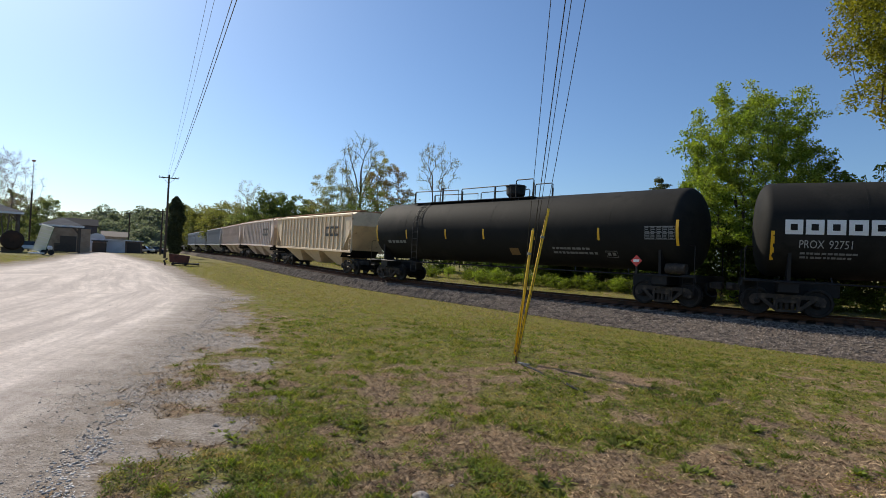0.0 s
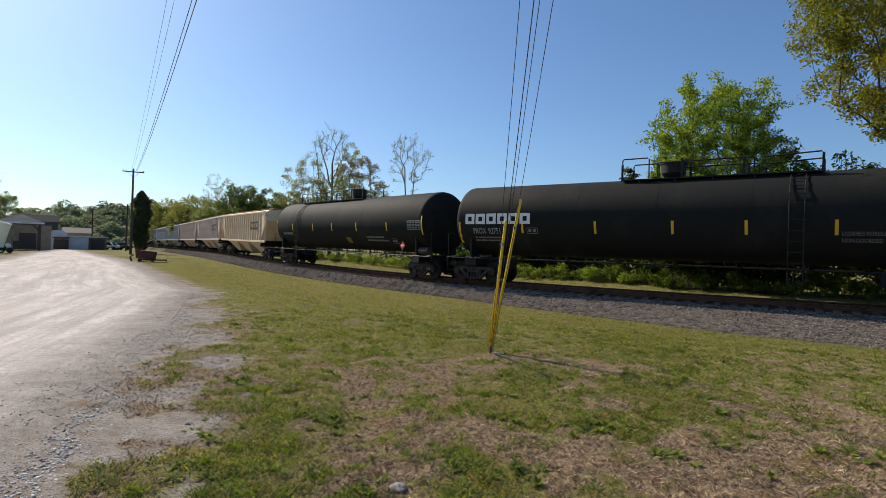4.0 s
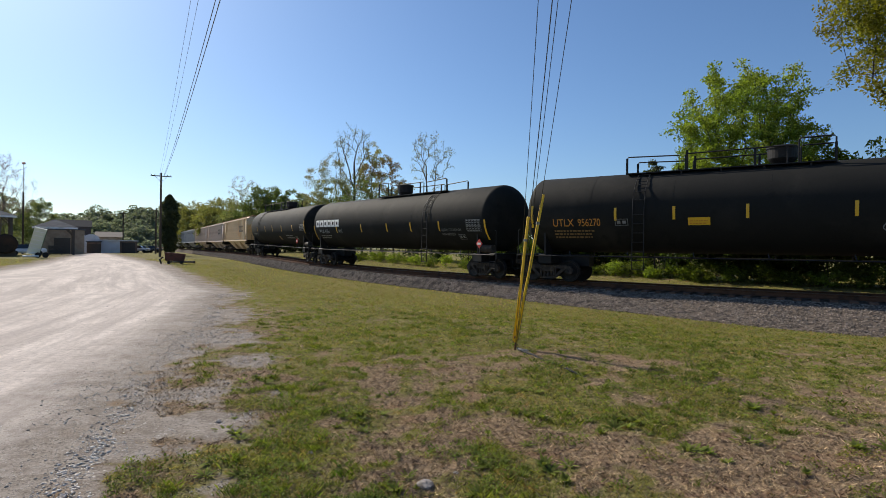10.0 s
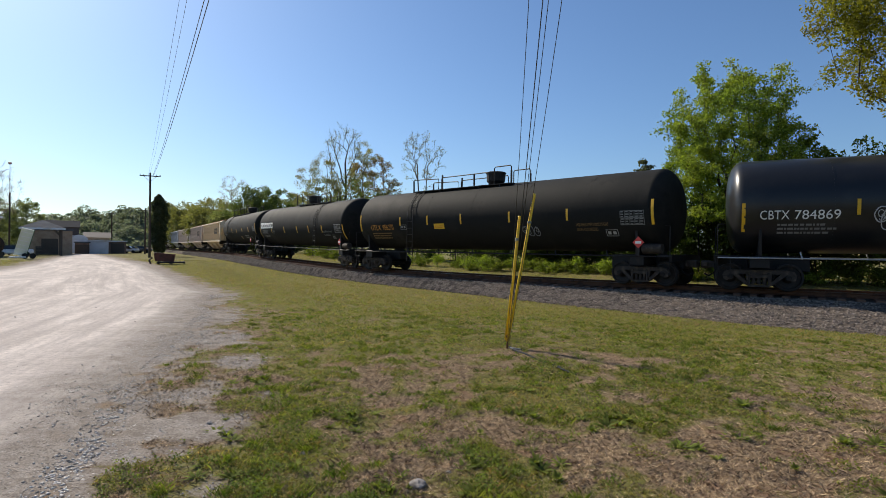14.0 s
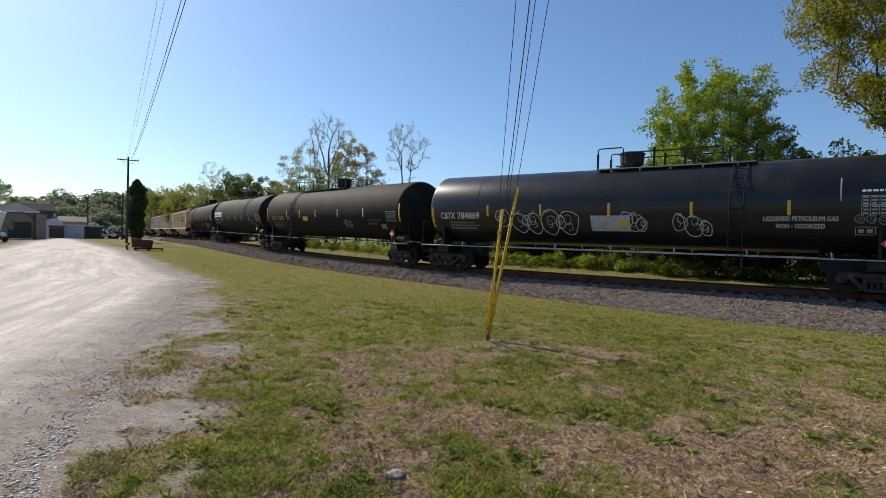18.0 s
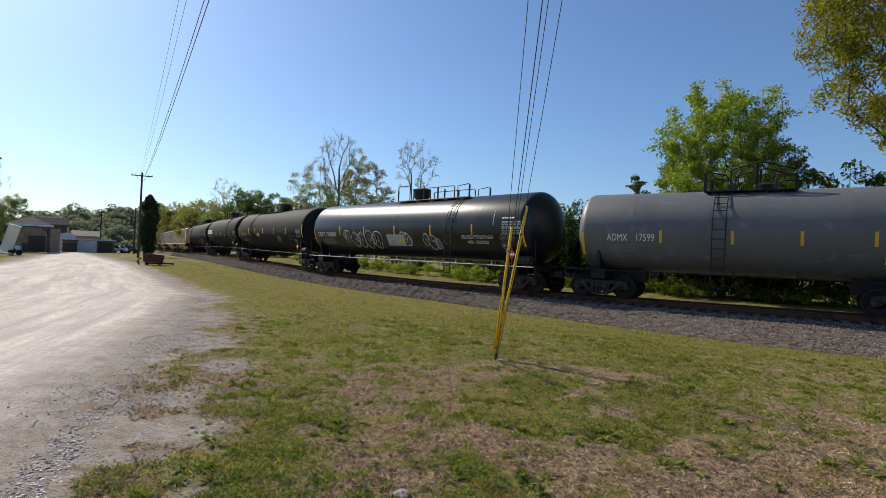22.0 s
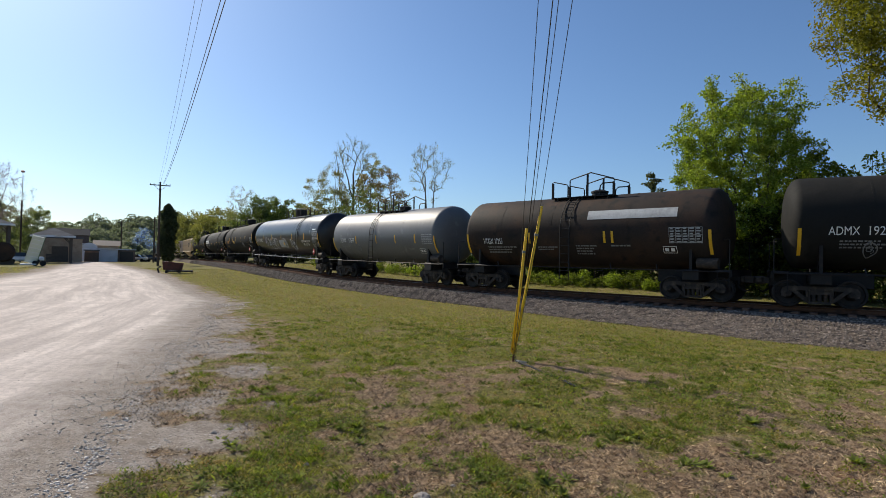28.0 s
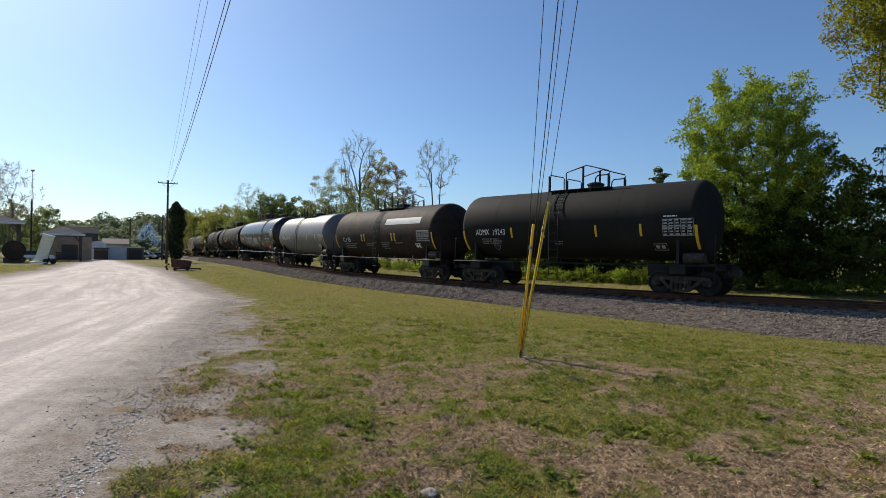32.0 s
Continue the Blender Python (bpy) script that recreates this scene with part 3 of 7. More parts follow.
def marks_brand(car, R, zc):
    # a maker's mark becomes heavy plain blocks in its colour
    x = 8.66
    for k in range(6):
        w = 0.5
        bm = bmesh.new()
        plate_on_tank(bm, x, x - w, 3.06, 3.2, R, zc, 0.009, 2)
        plate_on_tank(bm, x, x - w, 2.72, 2.85, R, zc, 0.009, 2)
        plate_on_tank(bm, x, x - 0.15, 2.85, 3.06, R, zc, 0.009, 2)
        plate_on_tank(bm, x - w + 0.15, x - w, 2.85, 3.06, R, zc, 0.009, 2)
        part("emblem_block", bm, M_WHITE, car, "heavy white block of the owner's emblem")
        x -= w + 0.074
    wrap_text("PROX", 0.37, 8.26, 2.28, R, zc, M_STENCIL, car, squeeze=0.72)
    wrap_text("92751", 0.37, 7.44, 2.28, R, zc, M_STENCIL, car, squeeze=0.74)
    fine_print(8.2, 2.08, 1.7, 2, 0.13, R, zc, 12, car, M_DIM)
    frame_box(car, 5.2, 2.42, R, zc, M_DIM)
    stencil_block(-7.84, -8.88, 2.27, 2.85, R, zc, 13, car, M_DIM)
    frame_box(car, -7.34, 2.01, R, zc, M_DIM)
    wrap_text("LIQUEFIED PETROLEUM GAS", 0.18, -5.8, 2.3, R, zc, M_DIM, car, squeeze=0.7)
    wrap_text("NON-ODORIZED", 0.18, -5.8, 2.08, R, zc, M_DIM, car, squeeze=0.75)


def marks_orange(car, R, zc):
    wrap_text("UTLX", 0.44, 8.04, 2.38, R, zc, M_ORANGE, car, label="orange stencilled lettering", squeeze=0.85)
    wrap_text("956270", 0.44, 6.93, 2.38, R, zc, M_ORANGE, car, label="orange stencilled lettering", squeeze=0.74)
    fine_print(8.0, 2.16, 1.7, 3, 0.13, R, zc, 22, car, M_FADED_ORANGE)
    frame_box(car, 5.1, 2.52, R, zc, M_DIM)
    bm = bmesh.new()
    plate_on_tank(bm, 2.63, 1.87, 2.37, 2.65, R, zc, 0.007, 2)
    part("notice", bm, M_YELLOW, car, "yellow notice plate")
    fine_print(2.57, 2.5, 0.64, 2, 0.09, R, zc, 23, car, M_ORANGE)
    stencil_block(-7.9, -8.87, 2.34, 2.9, R, zc, 24, car, M_DIM)
    frame_box(car, -7.46, 2.05, R, zc, M_STENCIL)
    wrap_text("LIQUEFIED PETROLEUM GAS", 0.18, -5.9, 2.34, R, zc, M_FADED_ORANGE, car, squeeze=0.64)
    wrap_text("NON-ODORIZED", 0.18, -5.9, 2.14, R, zc, M_FADED_ORANGE, car, squeeze=0.7)
    scrawl(car, [(-3.25, 2.22, 0.2), (-3.5, 2.2, 0.26), (-3.85, 2.16, 0.2)], 27, R, zc, M_DIM, 9)


def scrawl(car, spots, seed, R, zc, material, n=9):
    """Sprayed rounded outlines with inner loops that spell nothing."""
    rng = random.Random(seed)

    def line(bm, p, r):
        pts3 = []
        m = len(p)
        for k in range(m - 3):
            for u in (0, 0.25, 0.5, 0.75):
                q = [0.5 * (2 * p[k + 1][i] + (p[k + 2][i] - p[k][i]) * u + (2 * p[k][i] - 5 * p[k + 1][i] + 4 * p[k + 2][i] - p[k + 3][i]) * u * u + (3 * p[k + 1][i] - p[k][i] - 3 * p[k + 2][i] + p[k + 3][i]) * u ** 3) for i in (0, 1)]
                dz = max(-0.99, min(0.99, (q[1] - zc) / R))
                pts3.append((q[0], math.sqrt(1 - dz * dz) * (R - r * 0.3), q[1]))
        tube(bm, pts3, r, 5)

    for x, z, size in spots:
        bm = bmesh.new()
        for scale, dx, dz, loops in ((1.0, 0, 0, 1.25), (0.42, rng.uniform(-0.2, 0.25), rng.uniform(0.0, 0.3), 1.0), (0.3, rng.uniform(-0.3, 0.2), rng.uniform(-0.35, -0.1), 0.8)):
            p = []
            for k in range(int(n * loops) + 3):
                a = 2 * math.pi * k / n
                w = size * scale * rng.uniform(0.72, 1.12)
                p.append((x + size * dx + w * math.cos(a) * 0.8, z + size * dz + w * math.sin(a) * 0.95))
            line(bm, p, 0.02 if scale == 1.0 else 0.013)
        part("graffiti", bm, material, car, "sprayed graffiti outline")


def marks_graffiti(car, R, zc):
    wrap_text("LIQUEFIED PETROLEUM GAS", 0.22, -5.29, 2.36, R, zc, M_WHITE, car, squeeze=0.76)
    wrap_text("NON - ODORIZED", 0.21, -5.68, 2.12, R, zc, M_WHITE, car, squeeze=0.78)
    wrap_text("CBTX", 0.43, 8.53, 2.43, R, zc, M_WHITE, car, squeeze=0.78)
    wrap_text("784869", 0.43, 7.54, 2.43, R, zc, M_WHITE, car, squeeze=1.0)
    fine_print(8.0, 2.22, 1.7, 3, 0.13, R, zc, 32, car, M_DIM)
    stencil_block(-7.98, -9.08, 2.57, 3.16, R, zc, 33, car, M_STENCIL)
    fine_print(-7.98, 3.28, 0.9, 1, 0.13, R, zc, 39, car, M_WHITE)
    frame_box(car, -8.1, 2.06, R, zc, M_STENCIL)
    scrawl(car, [(4.95, 2.4, 0.42), (4.15, 2.3, 0.5), (3.45, 2.25, 0.5), (2.7, 2.3, 0.55), (1.8, 2.25, 0.55)], 34, R, zc, M_SPRAY, 7)
    scrawl(car, [(5.2, 2.55, 0.3), (3.8, 2.35, 0.3), (2.2, 2.3, 0.32)], 38, R, zc, M_SPRAY, 5)
    bm = bmesh.new()
    plate_on_tank(bm, 0.86, -0.75, 1.94, 2.56, R, zc, 0.006, 6)
    part("graffiti_fill", bm, M_SILVER, car, "patch of pale silver spray paint")
    bm = bmesh.new()
    plate_on_tank(bm, -0.3, -0.72, 2.16, 2.34, R, zc, 0.012, 2)
    part("notice", bm, M_YELLOW, car, "yellow notice plate")
    scrawl(car, [(-0.6, 2.4, 0.32), (-0.95, 2.3, 0.4), (-1.2, 2.2, 0.3)], 35, R, zc, M_SPRAY, 7)
    scrawl(car, [(-2.6, 2.3, 0.36), (-3.1, 2.2, 0.4), (-3.5, 2.1, 0.3)], 36, R, zc, M_SPRAY, 6)
    scrawl(car, [(-7.95, 2.42, 0.16), (-8.25, 2.42, 0.16), (-8.55, 2.4, 0.16), (-8.95, 2.2, 0.16)], 37, R, zc, M_DIM, 6)
    bm = bmesh.new()
    plate_on_tank(bm, -7.42, -7.46, 3.0, 3.75, R, zc, 0.006, 4)
    part("paint_drip", bm, M_STENCIL, car, "pale drip of paint")


def marks_grey(car, R, zc):
    wrap_text("ADMX", 0.4, 4.61, 2.33, R, zc, M_WHITE, car, squeeze=0.7)
    wrap_text("17599", 0.4, 3.51, 2.33, R, zc, M_WHITE, car, squeeze=0.74)
    fine_print(4.5, 2.14, 1.4, 3, 0.1, R, zc, 42, car, M_DIM)
    stencil_block(-4.6, -5.5, 2.2, 2.75, R, zc, 43, car, M_STENCIL)
    frame_box(car, -4.46, 1.83, R, zc, M_WHITE)
    fine_print(-3.2, 1.95, 0.6, 2, 0.08, R, zc, 44, car, M_DIM)
    scrawl(car, [(2.3, 2.0, 0.22)], 45, R, zc, M_DIM)


def marks_rust(car, R, zc):
    bm = bmesh.new()
    plate_on_tank(bm, -0.84, -4.52, 3.17, 3.54, R, zc, 0.007, 4)
    part("painted_panel", bm, M_SILVER, car, "pale painted-over panel")
    wrap_text("VTGX", 0.38, 4.63, 2.17, R, zc, M_WHITE, car, squeeze=0.58)
    wrap_text("17255", 0.38, 3.98, 2.17, R, zc, M_WHITE, car, squeeze=0.5)
    fine_print(4.4, 2.0, 1.5, 3, 0.12, R, zc, 52, car, M_DIM)
    stencil_block(-4.25, -5.44, 2.17, 2.76, R, zc, 53, car, M_STENCIL)
    frame_box(car, -4.23, 1.92, R, zc, M_WHITE)
    fine_print(-0.3, 2.05, 0.9, 4, 0.11, R, zc, 54, car, M_DIM)
    fine_print(-1.9, 2.05, 1.0, 1, 0.12, R, zc, 55, car, M_DIM)
    fine_print(1.6, 2.0, 1.0, 2, 0.1, R, zc, 56, car, M_DIM)


def marks_last(car, R, zc):
    wrap_text("ADMX", 0.4, 4.81, 2.42, R, zc, M_WHITE, car, squeeze=0.72)
    wrap_text("19243", 0.4, 3.8, 2.42, R, zc, M_WHITE, car, squeeze=0.8)
    fine_print(4.5, 2.2, 1.5, 3, 0.1, R, zc, 72, car, M_DIM)
    stencil_block(-4.47, -5.61, 2.26, 2.9, R, zc, 73, car, M_STENCIL)
    fine_print(-4.5, 2.98, 0.6, 1, 0.1, R, zc, 76, car, M_WHITE)
    frame_box(car, -4.28, 1.84, R, zc, M_STENCIL)
    fine_print(0.4, 2.05, 0.4, 2, 0.1, R, zc, 74, car, M_DIM)
    scrawl(car, [(3.7, 1.95, 0.25)], 75, R, zc, M_DIM)


M_STENCIL = mat("dull_white_stencil", (0.38, 0.38, 0.37), 0.7, grain=0.35, grain_scale=25, spec=0.2)
M_SPRAY = mat("white_spray_paint", (0.5, 0.5, 0.5), 0.7, grain=0.3, grain_scale=9, spec=0.2)
M_SILVER = mat("pale_spray_paint", (0.42, 0.43, 0.43), 0.6, vary=[((0.3, 0.3, 0.3), 3, 0.45, 0.7)], grain=0.2, grain_scale=15)


def long_rails(p0, p1, flip):
    """Railing runs along a long walkway: bent tubes with a step in height."""
    a, b = (p0, p1) if not flip else (p1, p0)
    g = 1 if b > a else -1
    return [[(a, -0.1), (a, 0.72), (a + g * 0.06, 0.78), (a + g * 1.0, 0.78), (a + g * 1.06, 0.72), (a + g * 1.06, -0.1)],
            [(a + g * 1.4, -0.1), (a + g * 1.4, 0.5), (a + g * 1.46, 0.56), (a + g * 4.7, 0.56), (a + g * 4.76, 0.5), (a + g * 4.76, -0.1)],
            [(a + g * 5.0, -0.1), (a + g * 5.0, 0.52), (b - g * 0.06, 0.6), (b, 0.54), (b, -0.1)]]


def lpg(marks, paint, label, tank_label, ladder, deck, bars, zb, ze, placard, flip=False, walk_mat=None, trim=None, live=True):
    p0, p1 = deck
    strips = [(x, zb - 0.25, zb + 0.25, 0.1) for x in bars] + [(9.0, ze - 0.48, ze + 0.48, 0.11), (-9.2, ze - 0.48, ze + 0.48, 0.11)]
    return dict(length=18.96, radius=1.66, half=10.28, truck=8.48, top=4.62, seams=(-6.4, -3.2, 0.0, 3.2, 6.4), paint=paint, label=label, tank_label=tank_label,
                trim=trim or M_STEEL_BLACK, walk=walk_mat or M_STEEL_BLACK, brackets=7, ladder=ladder, platform=(p0, p1), dome=-0.25, dome_r=0.48, big_dome=True, rails=long_rails(p0, p1, not flip),
                posts=[(p0, 0.55), (p1, 0.55), (p0 + 2.4, 0.56), (p1 - 2.3, 0.7)], bars=strips, marks=marks, placard=placard, live=live, cylinder=True)


def short_car(marks, paint, label, tank_label, top, bars, ladder, d=0.0):
    run = [[(1.2, -0.1), (1.2, 0.62), (1.1, 0.66), (0.45, 0.5), (0.4, 0.44), (0.4, -0.1)], [(0.3, -0.1), (0.3, 0.66), (0.24, 0.72), (-0.7, 0.95), (-1.75, 0.62), (-1.8, 0.5)], [(-1.1, -0.05), (-1.15, 0.35), (-1.25, 0.45), (-1.75, 0.45), (-1.8, 0.4), (-1.8, -0.1)]]
    run = [[(x + d, z) for x, z in r] for r in run]
    strips = bars + [(5.6, 1.75, 2.65, 0.11), (-5.7, 1.75, 2.65, 0.11)]
    return dict(length=12.0, radius=1.6, half=6.82, truck=4.98, top=top, seams=(-2.6, 0.9, 3.6), paint=paint, label=label, tank_label=tank_label, trim=M_STEEL_BLACK, walk=M_STEEL_BLACK, brackets=5,
                ladder=ladder, platform=(-1.8 + d, 1.2 + d), dome=-0.75 + d, dome_r=0.34, big_dome=False, rails=run, posts=[(1.15 + d, 0.6), (-0.55 + d, 0.9), (-1.75 + d, 0.5)], bars=strips, marks=marks, placard=None, live=False, cylinder=True)


TRAIN = []      # (thing, place of its middle along the track at 16 s)


M_RUSTY_WALK = mat("rusty_walkway", (0.3, 0.16, 0.08), 0.8, grain=0.3, grain_scale=12)


def hopper_car(paint, label, emblem):
    """A three-bay covered hopper with ribbed sides."""
    car = thing("hopper_car", label, "hopper car", group="covered hoppers of the train")
    H0, H1, hl, w = 1.62, 4.27, 8.45, 1.5
    bm = bmesh.new()
    # side sheets with slanted ends below a straight eave, gently peaked roof
    secs = []
    for x, zb in ((-hl, 3.3), (-hl + 1.5, H0), (hl - 1.5, H0), (hl, 3.3)):
        secs.append([bm.verts.new(c) for c in ((x, w, zb), (x, w, H1 - 0.25), (x, w - 0.35, H1 - 0.05), (x, 0, H1), (x, -w + 0.35, H1 - 0.05), (x, -w, H1 - 0.25), (x, -w, zb))])
    for u, v in zip(secs, secs[1:]):
        for k in range(6):
            bm.faces.new((u[k], v[k], v[k + 1], u[k + 1]))
        bm.faces.new((u[6], v[6], v[0], u[0]))
    bm.faces.new(secs[0])
    bm.faces.new(secs[-1][::-1])
    bmesh.ops.recalc_face_normals(bm, faces=bm.faces)
    part("body", bm, paint, car)
    rib = bmesh.new()
    box(rib, -0.05, 0.05, 0, 0.09, H0, H1 - 0.22, bevel=0.012)
    rib_me = finish(rib, "side_rib", paint)
    for k in range(18):
        x = -hl + 1.55 + (2 * hl - 3.1) * k / 17
        for y in (1, -1):
            part("side_rib", rib_me, paint, car, at=Matrix.Translation((x, y * w, 0)) @ (pose(0, 0, 0) if y > 0 else pose(0, 0, 0, 0, 0, 180)))
    for y in (1, -1):
        bm = bmesh.new()
        box(bm, -hl, hl, y * w, y * (w + 0.1), H1 - 0.3, H1 - 0.16, bevel=0.01)
        box(bm, -hl, hl, y * w, y * (w + 0.08), H0 - 0.16, H0, bevel=0.01)
        part("side_sill", bm, paint, car)
        for s in (1, -1):
            bm = bmesh.new()
            tube(bm, [(s * (hl - 0.05), y * w, H0 - 0.1), (s * (hl - 0.05), y * w, H1 - 0.3)], 0.05, 6)
            tube(bm, [(s * (hl - 0.45), y * w, H0 - 0.1), (s * (hl - 0.45), y * w, H1 - 0.6)], 0.025, 6)
            for k in range(8):
                z = 0.5 + k * 0.38
                tube(bm, [(s * (hl - 0.05), y * (w + 0.03), z), (s * (hl - 0.45), y * (w + 0.03), z)], 0.016, 5)
            part("end_ladder", bm, paint, car)
    for c in (-4.3, 0.0, 4.3):
        bm = bmesh.new()
        a = [bm.verts.new(p) for p in ((c - 2.1, 1.42, H0), (c + 2.1, 1.42, H0), (c + 2.1, -1.42, H0), (c - 2.1, -1.42, H0))]
        b = [bm.verts.new(p) for p in ((c - 0.55, 0.5, 0.5), (c + 0.55, 0.5, 0.5), (c + 0.55, -0.5, 0.5), (c - 0.55, -0.5, 0.5))]
        for k in range(4):
            bm.faces.new((a[k], a[(k + 1) % 4], b[(k + 1) % 4], b[k]))
        bm.faces.new(b)
        bm.faces.new(a[::-1])
        bmesh.ops.recalc_face_normals(bm, faces=bm.faces)
        part("hopper_bay", bm, paint, car, "sloping discharge hopper")
    for s in (1, -1):
        bm = bmesh.new()
        box(bm, s * 6.0, s * 8.75, -0.3, 0.3, 0.65, 1.0)
        box(bm, s * 8.3, s * 8.8, -1.45, 1.45, 0.95, 1.05)
        # slope sheet under the overhang
        vs = [bm.verts.new(p) for p in ((s * 8.3, 1.35, 3.2), (s * 8.3, -1.35, 3.2), (s * 6.3, -1.35, 1.1), (s * 6.3, 1.35, 1.1))]
        bm.faces.new(vs)
        part("end_frame", bm, M_STEEL_BLACK, car)
        part("coupler", SHARED["coupler"], M_TRUCK, car, at=Matrix.Translation((s * 8.45, 0, 0)) @ (pose(0, 0, 0) if s > 0 else pose(0, 0, 0, 0, 0, 180)))
        add_truck(car, s * 7.0, False)
    bm = bmesh.new()
    box(bm, -hl + 0.3, hl - 0.3, 0.35, 0.85, H1 + 0.08, H1 + 0.12)
    box(bm, -hl + 0.3, hl - 0.3, -0.85, -0.35, H1 + 0.08, H1 + 0.12)
    for k in range(8):
        x = -hl + 0.6 + (2 * hl - 1.2) * k / 7
        box(bm, x - 0.03, x + 0.03, -0.85, 0.85, H1 - 0.04, H1 + 0.08)
    part("roof_walkway", bm, M_RUSTY_WALK, car, "rusty roof walkway")
    if emblem:
        # the road's initials become plain heavy blocks
        bm = bmesh.new()
        for k in range(3):
            x = -3.9 - k * 0.85
            box(bm, x - 0.62, x, w + 0.092, w + 0.1, 2.55, 2.75)
            box(bm, x - 0.62, x, w + 0.092, w + 0.1, 3.1, 3.25)
            box(bm, x - 0.16, x, w + 0.092, w + 0.1, 2.75, 3.1)
        part("emblem_block", bm, M_STEEL_BLACK, car, "dark block emblem")
    return car


def locomotive(label):
    loco = thing("locomotive", label, "locomotive")
    bm = bmesh.new()
    box(bm, -9.5, 9.5, -1.5, 1.5, 1.0, 1.3, bevel=0.03)
    part("underframe", bm, M_STEEL_BLACK, loco)
    bm = bmesh.new()
    box(bm, -9.0, 5.2, -0.95, 0.95, 1.3, 4.2, bevel=0.12)
    part("hood", bm, M_TANK_GLOSS, loco)
    bm = bmesh.new()
    box(bm, 5.2, 7.6, -1.5, 1.5, 1.3, 4.5, bevel=0.15)
    part("cab", bm, M_TANK_GLOSS, loco)
    bm = bmesh.new()
    box(bm, 7.6, 9.3, -0.8, 0.8, 1.3, 3.1, bevel=0.12)
    part("nose", bm, M_TANK_GLOSS, loco)
    bm = bmesh.new()
    box(bm, -2.5, 3.0, -1.4, 1.4, 0.35, 1.0, bevel=0.1)
    part("fuel_tank", bm, M_STEEL_BLACK, loco)
    for x in (-6.5, 6.5):
        add_truck(loco, x, False)
    return loco


def build_train():
    def strips(places, z):
        return [(x, z - 0.24, z + 0.24, 0.1) for x in places]

    specs = [
        (71.3, lpg(marks_first, M_TANK_BLACK, "weathered black tank car with yellow side strips", "dusty black steel tank", 5.4, (-1.94, 6.58), (6.25, 3.06, 0.37, -2.68, -5.96), 2.7, 2.75, -7.7, flip=True)),
        (50.73, lpg(marks_brand, M_TANK_BLACK, "black tank car with a big white block emblem", "matt black steel tank", -4.56, (-5.25, 1.57), (5.67, 2.36, -0.63, -3.08, -5.66), 2.56, 2.34, -8.95)),
        (30.16, lpg(marks_orange, M_TANK_BLACK, "black tank car with orange lettering and yellow notice", "matt black steel tank", 4.42, (-1.85, 5.15), (5.34, 3.12, 0.67, -2.4, -5.5), 2.84, 2.82, -8.7, flip=True)),
        (9.59, lpg(marks_graffiti, M_TANK_GLOSS, "glossy black tank car with sprayed graffiti", "shiny black steel tank", -4.48, (-4.93, 0.93), (5.8, 3.11, 0.09, -3.0, -6.05), 2.8, 2.5, -8.7, walk_mat=M_SILVER, trim=M_SILVER)),
        (-7.51, short_car(marks_grey, M_TANK_GREY, "short grey tank car with white lettering", "grey painted steel tank", 4.36, strips((2.55, 0.11, -1.98, -3.95), 2.5), 0.55, d=0.0)),
        (-21.14, short_car(marks_rust, M_TANK_RUST, "short rust-brown tank car with a pale painted panel", "rust-stained black steel tank", 4.34, strips((2.0, 1.66, -1.63, -1.97), 2.43), 0.15, d=0.1)),
        (-34.77, short_car(marks_last, M_TANK_BLACK, "short black tank car at the train's end", "matt black steel tank", 4.5, strips((2.65, 0.9, -1.67, -3.6), 2.5), 0.3, d=-0.1)),
    ]
    for s, spec in specs:
        TRAIN.append((tank_car(spec), s))
    first = hopper_car(M_TAN, "tan covered hopper car with ribbed sides", True)
    TRAIN.append((first, 92.3))
    TRAIN.append((hopper_car(M_PINK, "faded pinkish covered hopper car with ribbed sides", True), 110.8))
    TRAIN.append((hopper_car(M_PINK, "dusty faded covered hopper car with ribbed sides", False), 129.3))
    grey = hopper_car(M_HGREY, "grey covered hopper car with ribbed sides", False)
    TRAIN.append((grey, 147.8))
    for k in range(2):
        TRAIN.append((copy_thing(grey, pose(0, 0, 0)), 166.3 + 18.5 * k))
    TRAIN.append((locomotive("dark diesel locomotive far ahead on the train"), 204.2))
    TRAIN.append((locomotive("dark diesel locomotive leading the train"), 224.2))


# ---- what moves ----
RUN = (-47.98, -42.28, -36.52, -30.68, -24.76, -18.76, -12.67, -6.49, -0.21, 6.17, 12.67, 19.27, 26.0, 32.85, 39.83, 46.94, 54.19)      # metres along the track every two seconds


def run_at(t):
    i = min(len(RUN) - 2, max(0, int(t / 2)))
    u = t / 2 - i
    p1, p2 = RUN[i], RUN[i + 1]
    p0 = RUN[i - 1] if i > 0 else 2 * p1 - p2
    p3 = RUN[i + 2] if i + 2 < len(RUN) else 2 * p2 - p1
    return p1 + 0.5 * u * (p2 - p0 + u * (2 * p0 - 5 * p1 + 4 * p2 - p3 + u * (3 * (p1 - p2) + p3 - p0)))


def car_pose(s):
    a, b = on_line(s - 5), on_line(s + 5)
    d = b - a
    m = (a + b) / 2
    mid = on_line(s)
    m = (m + mid) / 2
    return Matrix.Translation(m) @ Matrix.Rotation(math.atan2(d.y, d.x), 4, "Z") @ Matrix.Rotation(-math.atan2(d.z, math.hypot(d.x, d.y)), 4, "Y")


